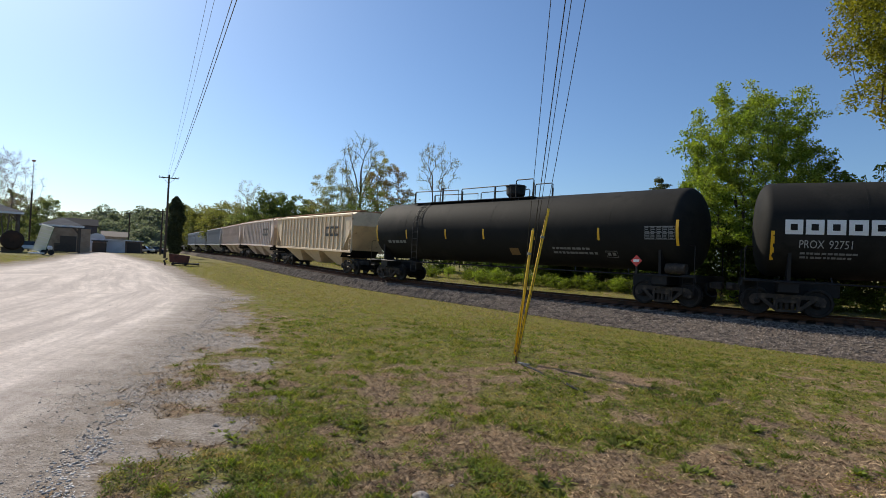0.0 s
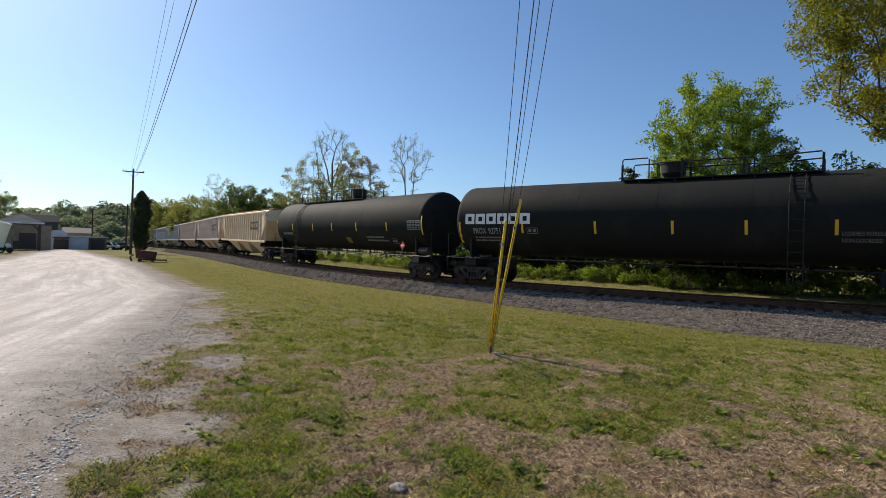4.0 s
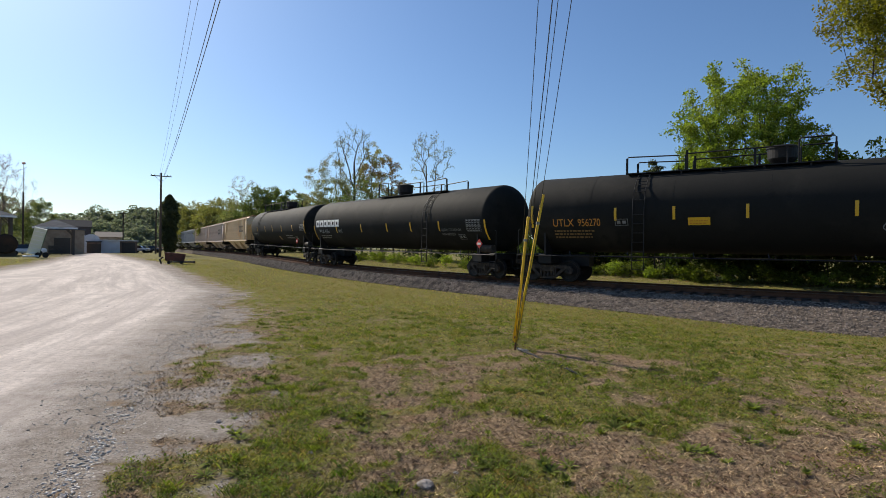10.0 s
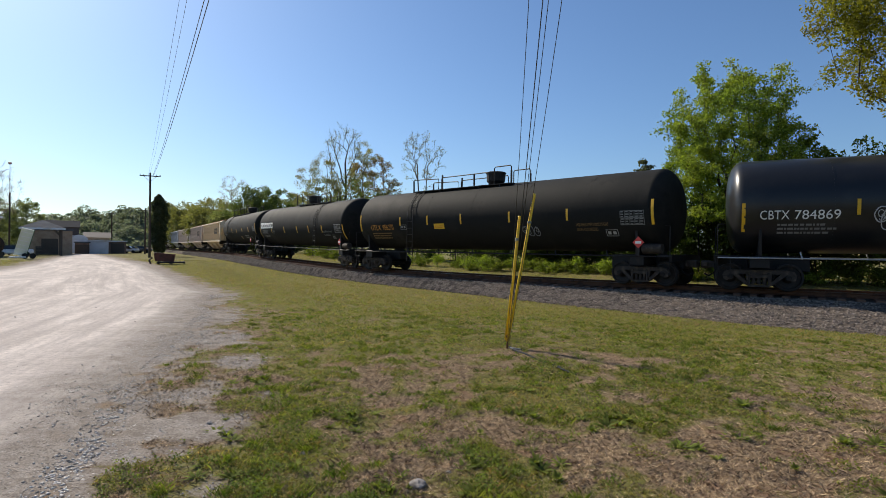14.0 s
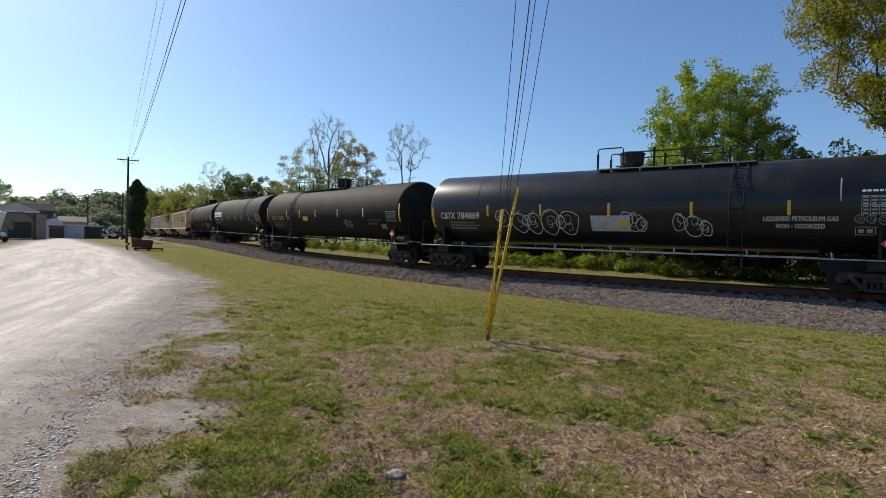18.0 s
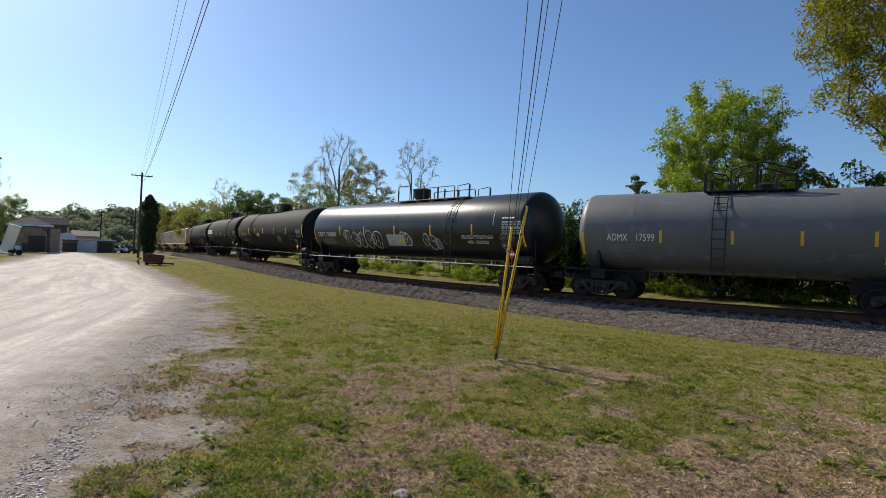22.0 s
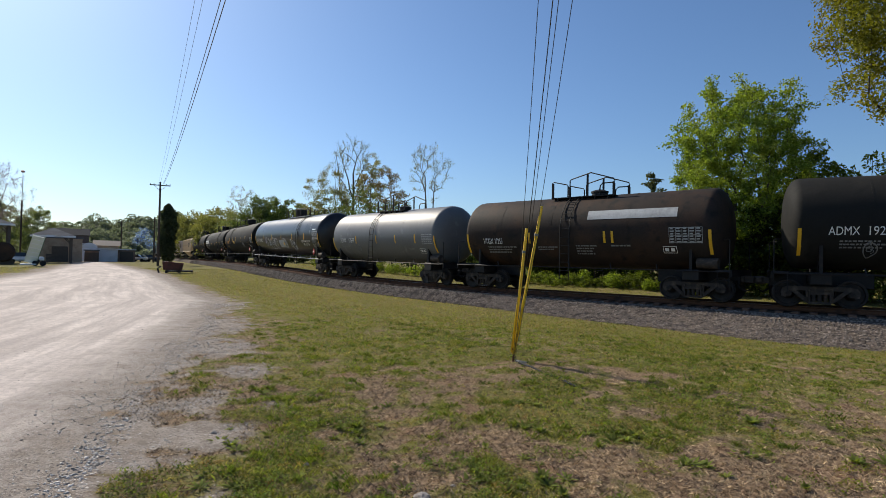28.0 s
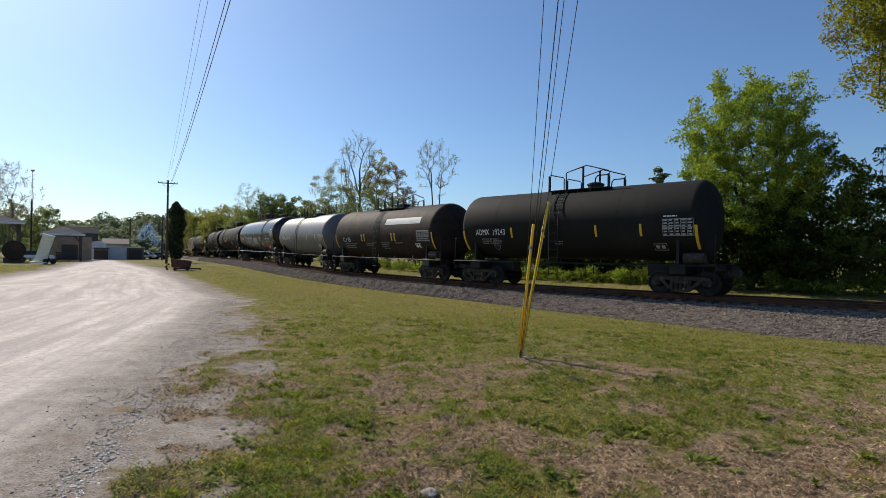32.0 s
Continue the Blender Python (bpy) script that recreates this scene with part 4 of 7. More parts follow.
def motions():
    times = [k * 0.5 for k in range(65)]
    for car, s0 in TRAIN:
        walk(car, [(t, car_pose(s0 + run_at(t))) for t in times])
    steps = [k / 7.5 for k in range(241)]
    for wheelset, dx in SPINNING:
        walk(wheelset, [(t, Matrix.Translation((dx, 0, 0.457)) @ Matrix.Rotation(run_at(t) / 0.457, 4, "Y")) for t in steps])
    # the smoke rises from behind the low sheds and hangs there
    x, y = polar(-28.5, 140)
    walk(SMOKE, [(t, Matrix.Translation((x + dx, y, z)) @ pose(0, 0, 0, 0, 0, 29)) for t, dx, z in ((0, -4.4, 0.0), (23.2, -4.4, 0.0), (24.2, -2.6, 2.4), (25.2, 0.0, 5.0), (27.4, 0.2, 5.2), (28.5, 0.2, 5.2), (30, -0.3, 5.6), (32, -0.6, 5.7))])


# ---- ground, road and lawn ----
ROAD = [(-90.0, 140.8), (-58.4, 96.8), (-36.3, 64.5), (-26.0, 50.0), (-17.3, 36.0), (-12.8, 28.2), (-9.9, 23.1), (-8.2, 20.6), (-6.2, 15.2), (-5.0, 11.6), (-4.3, 9.3), (-3.85, 7.7), (-3.6, 6.8), (-3.3, 5.8), (-3.0, 4.9), (-2.75, 4.2), (-2.4, 3.2), (-2.0, 0),
        (-1.5, -10), (-1.5, -60), (-70, -60), (-70, 14), (-24, 27), (-29.5, 38.5), (-38.5, 54), (-64, 97.5), (-94, 141)]
# bare or worn patches (x, y, radius, strength), then lush ones with a negative strength
PATCHES = [(0.28, 4.86, 0.62, 0.75), (-0.15, 3.8, 0.4, 0.6), (1.05, 4.3, 0.5, 0.7), (2.3, 4.0, 0.8, 0.7), (3.4, 4.3, 0.9, 0.6), (2.0, 6.1, 0.5, 0.55), (2.7, 7.8, 0.7, 0.7), (3.9, 6.4, 0.7, 0.4), (5.6, 7.8, 1.0, 0.35), (1.3, 8.6, 0.5, 0.5), (0.2, 7.0, 0.5, 0.3), (4.6, 5.4, 0.7, 0.45), (6.9, 9.6, 1.0, 0.3), (-0.6, 6.2, 0.45, 0.25), (-4.4, 13.4, 1.4, 0.3), (-3.0, 10.5, 0.9, 0.3),
           (-1.65, 10.4, 1.0, -0.8), (-1.35, 4.15, 0.55, -0.8), (-1.5, 5.5, 0.5, -0.5), (0.66, 3.88, 0.3, -0.8), (0.44, 4.4, 0.22, -0.7), (1.15, 5.55, 0.6, -0.6), (1.9, 5.3, 0.4, -0.9), (-0.5, 5.0, 0.4, -0.3), (3.2, 5.1, 0.35, -0.5), (2.7, 4.5, 0.2, -0.5), (2.9, 6.4, 0.6, -0.5), (0.2, 9.4, 1.2, -0.3), (4.2, 9.5, 1.5, -0.35), (-12, 42, 8, -0.4), (2, 16, 3, -0.3), (6, 12, 3, -0.2)]
# stony ground outside the road's edge (x, y, radius, strength), then tufts that have closed over it
STONY = [(-2.65, 7.8, 0.55, 0.9), (-2.0, 4.85, 0.42, 0.8), (-1.75, 5.9, 0.35, 0.55), (-2.6, 6.0, 0.4, 0.35), (-3.9, 9.8, 0.7, 0.6), (-3.3, 9.0, 0.5, 0.5), (-5.0, 12.6, 1.0, 0.4), (-2.4, 4.2, 0.4, 0.6),
         (-3.0, 7.0, 0.35, -0.7), (-2.6, 5.35, 0.22, -0.6), (-3.2, 8.2, 0.3, -0.5), (-2.0, 3.75, 0.35, -0.7), (-2.9, 6.3, 0.25, -0.5), (-4.0, 10.9, 0.5, -0.5)]


def road_depth(x, y):
    """Signed distance to the road's edge, positive on the road."""
    x, y = np.asarray(x, float), np.asarray(y, float)
    d = np.full(x.shape, 1e9)
    inside = np.zeros(x.shape, bool)
    n = len(ROAD)
    for k in range(n):
        (ax, ay), (bx, by) = ROAD[k], ROAD[(k + 1) % n]
        ex, ey = bx - ax, by - ay
        u = np.clip(((x - ax) * ex + (y - ay) * ey) / (ex * ex + ey * ey), 0, 1)
        d = np.minimum(d, np.hypot(x - ax - u * ex, y - ay - u * ey))
        cross = (ay > y) != (by > y)
        if by != ay:
            inside ^= cross & (x < ax + (y - ay) / (by - ay) * ex)
    return np.where(inside, d, -d)


def value_noise(x, y, seed):
    """Smooth random values from 0 to 1 on a unit grid."""
    ix, iy = np.floor(x).astype(np.int64), np.floor(y).astype(np.int64)
    u, v = x - ix, y - iy
    u, v = u * u * (3 - 2 * u), v * v * (3 - 2 * v)

    def cell(a, b):
        h = (a * 374761393 + b * 668265263 + seed * 144269504) & 0xffffffff
        h = ((h ^ (h >> 13)) * 1274126177) & 0xffffffff
        return ((h ^ (h >> 16)) & 0xffff) / 65535.0

    return (cell(ix, iy) * (1 - u) + cell(ix + 1, iy) * u) * (1 - v) + (cell(ix, iy + 1) * (1 - u) + cell(ix + 1, iy + 1) * u) * v


def rough_noise(x, y, scale, seed, octaves=3):
    out, w, tot = 0.0, 1.0, 0.0
    for k in range(octaves):
        out = out + w * value_noise(x * scale * 2 ** k, y * scale * 2 ** k, seed + k)
        tot += w
        w *= 0.6
    return out / tot


def beyond(x, y):
    """True on the far side of the track."""
    g, s = track_gap(x, y)
    k = np.clip(np.searchsorted(LINE_S, s), 0, len(LINE_S) - 2)
    d = LINE_XY[k + 1] - LINE_XY[k]
    return (x - LINE_XY[k, 0]) * -d[:, 1] + (y - LINE_XY[k, 1]) * d[:, 0] < 0


def relief(x, y, rd):
    """Small hummocks of the lawn, none on the road."""
    out = np.zeros(len(x))
    k = np.flatnonzero((np.hypot(x, y) < 22) & (rd < 0))
    x, y, rd = x[k], y[k], rd[k]
    near = np.clip((22 - np.hypot(x, y)) / 8, 0, 1) * np.clip(-rd / 0.6, 0, 1) * np.clip((track_gap(x, y)[0] - toe(track_gap(x, y)[1]) - 0.3) / 1.0, 0, 1)
    out[k] = near * (0.06 * (rough_noise(x, y, 2.6, 41, 2) - 0.5) + 0.03 * (rough_noise(x, y, 0.8, 43, 1) - 0.5))
    return out


def bareness(x, y):
    """0 is lush grass, 1 bare soil."""
    x, y = np.asarray(x, float), np.asarray(y, float)
    out = 0.43 + 0.36 * (rough_noise(x, y, 0.4, 5) - 0.5) + 0.45 * (rough_noise(x, y, 1.5, 9) - 0.5) + 1.15 * (rough_noise(x, y, 5.0, 17, 3) - 0.5)
    for px, py, r, s in PATCHES:
        out += 0.55 * s * np.exp(-((x - px) ** 2 + (y - py) ** 2) / (r * r))
    rd = road_depth(x, y)
    out += 0.3 * np.clip(1 + rd / 1.8, 0, 1)
    out -= 0.22 * np.clip((y - 6) / 8, 0, 1)
    out += 0.05 * np.clip((x - 0.5) / 2, 0, 1) * np.clip((7 - y) / 3, 0, 1)
    return np.clip(out, 0, 1)


def stoniness(x, y):
    """1 on the road, falling to 0 across its ragged stony edge."""
    x, y = np.asarray(x, float), np.asarray(y, float)
    rd = road_depth(x, y)
    out = np.clip(0.95 + (rd + 0.1) / 1.5, 0, 1.2)
    for px, py, r, s in STONY:
        out += s * np.exp(-((x - px) ** 2 + (y - py) ** 2) / (r * r))
    out += np.where(rd < 0.3, np.clip(1.9 + rd, 0, 1), 0.0) * (1.0 * (rough_noise(x, y, 1.6, 61, 3) - 0.5) + 1.3 * (rough_noise(x, y, 4.5, 63, 2) - 0.5))
    return np.clip(np.where(rd > 0.5, 1.0, out), 0, 1)


def ground_material():
    m = bpy.data.materials.new("grass_soil_and_gravel")
    m.use_nodes = True
    nt = m.node_tree
    n, l = nt.nodes, nt.links
    b = n["Principled BSDF"]
    b.inputs["Roughness"].default_value = 0.93
    b.inputs["Specular IOR Level"].default_value = 0.06
    tc = n.new("ShaderNodeTexCoord").outputs["Object"]

    def noise_of(scale, detail=5, rough=0.55, vec=None):
        nz = n.new("ShaderNodeTexNoise")
        nz.inputs["Scale"].default_value, nz.inputs["Detail"].default_value, nz.inputs["Roughness"].default_value = scale, detail, rough
        l.new(vec or tc, nz.inputs["Vector"])
        return nz.outputs[0]

    def ramp(v, lo, hi, a=0.0, c=1.0):
        r = n.new("ShaderNodeMapRange")
        for k, val in zip((1, 2, 3, 4), (lo, hi, a, c)):
            r.inputs[k].default_value = val
        l.new(v, r.inputs[0])
        return r.outputs[0]

    def mix(f, a, c):
        x = n.new("ShaderNodeMix")
        x.data_type = "RGBA"
        l.new(f, x.inputs[0])
        for sock, v in ((6, a), (7, c)):
            if isinstance(v, tuple):
                x.inputs[sock].default_value = (*v, 1)
            else:
                l.new(v, x.inputs[sock])
        return x.outputs[2]

    def math_of(op, a, c):
        x = n.new("ShaderNodeMath")
        x.operation = op
        for k, v in enumerate((a, c)):
            if isinstance(v, (int, float)):
                x.inputs[k].default_value = v
            else:
                l.new(v, x.inputs[k])
        return x.outputs[0]

    def attr(name):
        a = n.new("ShaderNodeAttribute")
        a.attribute_name = name
        return a.outputs["Fac"]

    fine = noise_of(42, 4, 0.7)
    mid = noise_of(5, 5)
    big = noise_of(0.5, 4)
    # thatch and low growth: olive and straw, with the shade between stems painted as dark specks
    grass = mix(ramp(mid, 0.35, 0.65), (0.165, 0.155, 0.042), (0.255, 0.23, 0.078))
    grass = mix(ramp(big, 0.45, 0.65), grass, mix(ramp(mid, 0.4, 0.6), (0.18, 0.15, 0.052), (0.26, 0.215, 0.09)))
    grass = mix(ramp(noise_of(2.6, 6, 0.7), 0.52, 0.66, 0, 0.55), grass, (0.27, 0.19, 0.095))
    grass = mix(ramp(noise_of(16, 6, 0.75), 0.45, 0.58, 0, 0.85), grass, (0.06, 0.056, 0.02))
    grass = mix(ramp(fine, 0.57, 0.7, 0, 0.6), grass, (0.36, 0.31, 0.14))
    soil = mix(ramp(noise_of(16, 6, 0.7), 0.38, 0.62), (0.095, 0.062, 0.038), (0.33, 0.228, 0.138))
    soil = mix(ramp(fine, 0.54, 0.66), soil, (0.43, 0.325, 0.215))
    soil = mix(ramp(noise_of(26, 5, 0.7), 0.56, 0.66, 0, 0.8), soil, (0.06, 0.042, 0.03))
    soil = mix(ramp(noise_of(1.3, 4), 0.55, 0.68, 0, 0.5), soil, (0.25, 0.13, 0.075))
    bare = math_of("ADD", attr("bare"), math_of("MULTIPLY", math_of("SUBTRACT", noise_of(9, 8, 0.75), 0.5), 0.9))
    lawn = mix(ramp(bare, 0.44, 0.6), grass, soil)
    # gravel and pale road dust
    vor = n.new("ShaderNodeTexVoronoi")
    vor.inputs["Scale"].default_value = 75
    l.new(tc, vor.inputs["Vector"])
    hue = n.new("ShaderNodeHueSaturation")
    hue.inputs["Saturation"].default_value = 0.0
    l.new(vor.outputs["Color"], hue.inputs["Color"])
    grey = mix(ramp(hue.outputs[0], 0.2, 0.8), (0.11, 0.093, 0.078), (0.36, 0.312, 0.266))
    grey = mix(ramp(noise_of(5, 7, 0.75), 0.44, 0.6, 0, 0.75), grey, (0.19, 0.155, 0.125))
    grey = mix(ramp(noise_of(30, 4, 0.7), 0.58, 0.68, 0, 0.8), grey, (0.52, 0.48, 0.44))
    # tyre tracks run along the road: across it the distance from its edge, along it a slow change
    sep = n.new("ShaderNodeSeparateXYZ")
    l.new(tc, sep.inputs[0])
    cmb = n.new("ShaderNodeCombineXYZ")
    l.new(attr("road"), cmb.inputs[0])
    l.new(math_of("MULTIPLY", math_of("SUBTRACT", sep.outputs[1], sep.outputs[0]), 0.05), cmb.inputs[1])
    streak = noise_of(1.6, 9, 0.75, cmb.outputs[0])
    dust = mix(ramp(streak, 0.4, 0.6), (0.5, 0.435, 0.39), (0.78, 0.69, 0.615))
    dust = mix(ramp(noise_of(0.9, 8, 0.75), 0.46, 0.64, 0, 0.7), dust, (0.52, 0.45, 0.4))
    dust = mix(ramp(noise_of(11, 6, 0.75), 0.48, 0.66, 0, 0.65), dust, (0.36, 0.305, 0.265))
    dust = mix(ramp(noise_of(24, 5, 0.75), 0.57, 0.68, 0, 0.7), dust, (0.25, 0.225, 0.205))
    dust = mix(ramp(fine, 0.58, 0.72, 0, 0.6), dust, (0.24, 0.22, 0.205))
    rd = math_of("ADD", attr("road"), math_of("MULTIPLY", math_of("SUBTRACT", noise_of(1.3, 7, 0.7), 0.5), 2.0))
    road = mix(ramp(rd, 0.25, 1.5), grey, dust)
    stony = math_of("ADD", attr("stony"), math_of("MULTIPLY", math_of("SUBTRACT", noise_of(6, 8, 0.8), 0.5), 1.5))
    col = mix(ramp(stony, 0.45, 0.72), lawn, mix(ramp(attr("stony"), 0.55, 1.0), mix(ramp(noise_of(3.5, 7, 0.75), 0.42, 0.6), (0.2, 0.15, 0.105), road), road))
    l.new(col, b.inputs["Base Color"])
    bp = n.new("ShaderNodeBump")
    bp.inputs["Strength"].default_value, bp.inputs["Distance"].default_value = 0.9, 0.012
    l.new(math_of("ADD", noise_of(70, 4, 0.7), math_of("MULTIPLY", vor.outputs["Distance"], 0.6)), bp.inputs["Height"])
    l.new(bp.outputs[0], b.inputs["Normal"])
    return m


M_GROUND = ground_material()
GX = np.concatenate([np.linspace(-4000, -170, 14), np.linspace(-160, -32, 60), np.linspace(-31, -9, 45), np.linspace(-8.9, 11.9, 210), np.linspace(12.5, 40, 45), np.linspace(43, 150, 30), np.linspace(170, 4000, 12)])
GY = np.concatenate([np.linspace(-4000, -70, 10), np.linspace(-60, -4, 16), np.linspace(-3, 2, 12), np.linspace(2.08, 16, 170), np.linspace(16.4, 62, 90), np.linspace(64, 190, 60), np.linspace(210, 4000, 12)])


def build_ground():
    X, Y = np.meshgrid(GX, GY)
    x, y = X.ravel(), Y.ravel()
    rd = road_depth(x, y)
    z = ground_z(x, y) + relief(x, y, rd)
    near = (np.abs(x) < 60) & (y > -10) & (y < 90)
    bare = np.full(len(x), 0.2)
    bare[near] = bareness(x[near], y[near])
    stony = np.clip(1 + rd / 0.8, 0, 1)
    stony[near] = stoniness(x[near], y[near])
    nx, ny = len(GX), len(GY)
    i, j = np.meshgrid(np.arange(nx - 1), np.arange(ny - 1))
    a = (j * nx + i).ravel()
    quads = np.stack([a, a + 1, a + 1 + nx, a + nx], 1)
    on_road = rd[quads].mean(1) > 0
    for name, pick, label, cat in (("ground", ~on_road, "patchy spring grass with bare dry soil", "ground"), ("road", on_road, "pale dusty gravel road with grey stony edges", "road")):
        q = quads[pick]
        used = np.unique(q)
        back = np.full(len(x), -1)
        back[used] = np.arange(len(used))
        me = bpy.data.meshes.new(name)
        me.from_pydata(np.stack([x[used], y[used], z[used]], 1).tolist(), [], back[q].tolist())
        for key, val in (("road", rd), ("bare", bare), ("stony", stony)):
            at = me.attributes.new(key, "FLOAT", "POINT")
            at.data.foreach_set("value", np.clip(val[used], -50, 50).astype(np.float32))
        me.shade_smooth()
        me.materials.append(M_GROUND)
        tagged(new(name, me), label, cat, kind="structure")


build_ground()

M_BLADE = mat("grass_blades", (0.2, 0.21, 0.05), 0.7, vary=[((0.33, 0.275, 0.105), 0.9, 0.46, 0.62), ((0.14, 0.175, 0.035), 2.6, 0.5, 0.6), ((0.3, 0.19, 0.1), 5.0, 0.5, 0.6), ((0.11, 0.11, 0.035), 14.0, 0.54, 0.62)], island=0.6, translucent=(1.4, 1.45, 0.6), spec=0.1)
M_CLOVER = mat("low_clover_leaves", (0.15, 0.195, 0.042), 0.7, vary=[((0.19, 0.19, 0.045), 1.3, 0.46, 0.6), ((0.1, 0.135, 0.03), 3.6, 0.5, 0.62), ((0.25, 0.19, 0.08), 6.0, 0.52, 0.64)], island=0.55, translucent=(1.5, 1.6, 0.5), spec=0.12)
M_TUFT = mat("tufted_grass", (0.125, 0.14, 0.032), 0.7, vary=[((0.19, 0.19, 0.05), 1.7, 0.48, 0.6), ((0.07, 0.1, 0.022), 5.0, 0.5, 0.6)], island=0.6, translucent=(1.4, 1.6, 0.55), spec=0.1)
M_STRAW = mat("dry_straw", (0.47, 0.345, 0.2), 0.8, vary=[((0.22, 0.15, 0.1), 9.0, 0.48, 0.6)], island=0.7, spec=0.2)
M_WEED = mat("weed_leaves", (0.185, 0.21, 0.05), 0.75, spec=0.08, vary=[((0.13, 0.165, 0.035), 1.5, 0.45, 0.6)], island=0.35, rand=0.3, translucent=(1.6, 1.7, 0.6))
M_PEBBLE = mat("road_stone", (0.43, 0.395, 0.36), 0.85, island=0.6, grain=0.2, spec=0.2)


def flat_mesh(name, verts, corners):
    """A mesh of n separate faces with the same number of corners, from an array."""
    me = bpy.data.meshes.new(name)
    n = verts.size // 3
    me.vertices.add(n)
    me.vertices.foreach_set("co", verts.astype(np.float32).ravel())
    nf = corners.shape[0]
    me.loops.add(corners.size)
    me.loops.foreach_set("vertex_index", corners.astype(np.int32).ravel())
    me.polygons.add(nf)
    me.polygons.foreach_set("loop_start", np.arange(0, corners.size, corners.shape[1], dtype=np.int32))
    me.update(calc_edges=True)
    return me


def soup(name, verts, faces, material, label, category, kind="stuff"):
    me = flat_mesh(name, verts, faces)
    me.materials.append(material)
    return tagged(new(name, me), label, category, kind=kind)


def leaflets(x, y, lift, size, tilt, rng):
    """Small pointed leaves held at random tilts just above the ground."""
    n = len(x)
    z = ground_z(x, y) + relief(x, y, road_depth(x, y)) + lift
    a = rng.random(n) * 6.283
    u = np.stack([np.cos(a), np.sin(a), tilt * rng.normal(size=n)], 1)
    w = np.stack([-np.sin(a), np.cos(a), tilt * rng.normal(size=n)], 1)
    c, s = np.stack([x, y, z], 1), size[:, None]
    v = np.stack([c - u * s, c + w * s * 0.6, c + u * s, c - w * s * 0.6], 1)
    return v, np.array([(0, 1, 2, 3)]) + 4 * np.arange(n)[:, None]


def blades(x, y, h, w, lean, rng, flat=False):
    """One narrow bent blade of two faces at each place."""
    n = len(x)
    z = ground_z(x, y) + relief(x, y, road_depth(x, y)) - 0.005
    a = rng.random(n) * 6.283
    dx, dy = np.cos(a), np.sin(a)
    b = rng.random(n) * 6.283
    lx, ly = np.cos(b) * lean * h, np.sin(b) * lean * h
    v = np.zeros((n, 4, 3))
    v[:, 0] = np.stack([x - dx * w, y - dy * w, z], 1)
    v[:, 1] = np.stack([x + dx * w, y + dy * w, z], 1)
    v[:, 2] = np.stack([x + dx * w * 0.8 + lx * 0.4, y + dy * w * 0.8 + ly * 0.4, z + h * (0.6 if not flat else 0.1)], 1)
    v[:, 3] = np.stack([x + lx, y + ly, z + (h if not flat else 0.012)], 1)
    f = np.array([(0, 1, 2), (0, 2, 3)])[None] + 4 * np.arange(n)[:, None, None]
    return v, f.reshape(-1, 3)


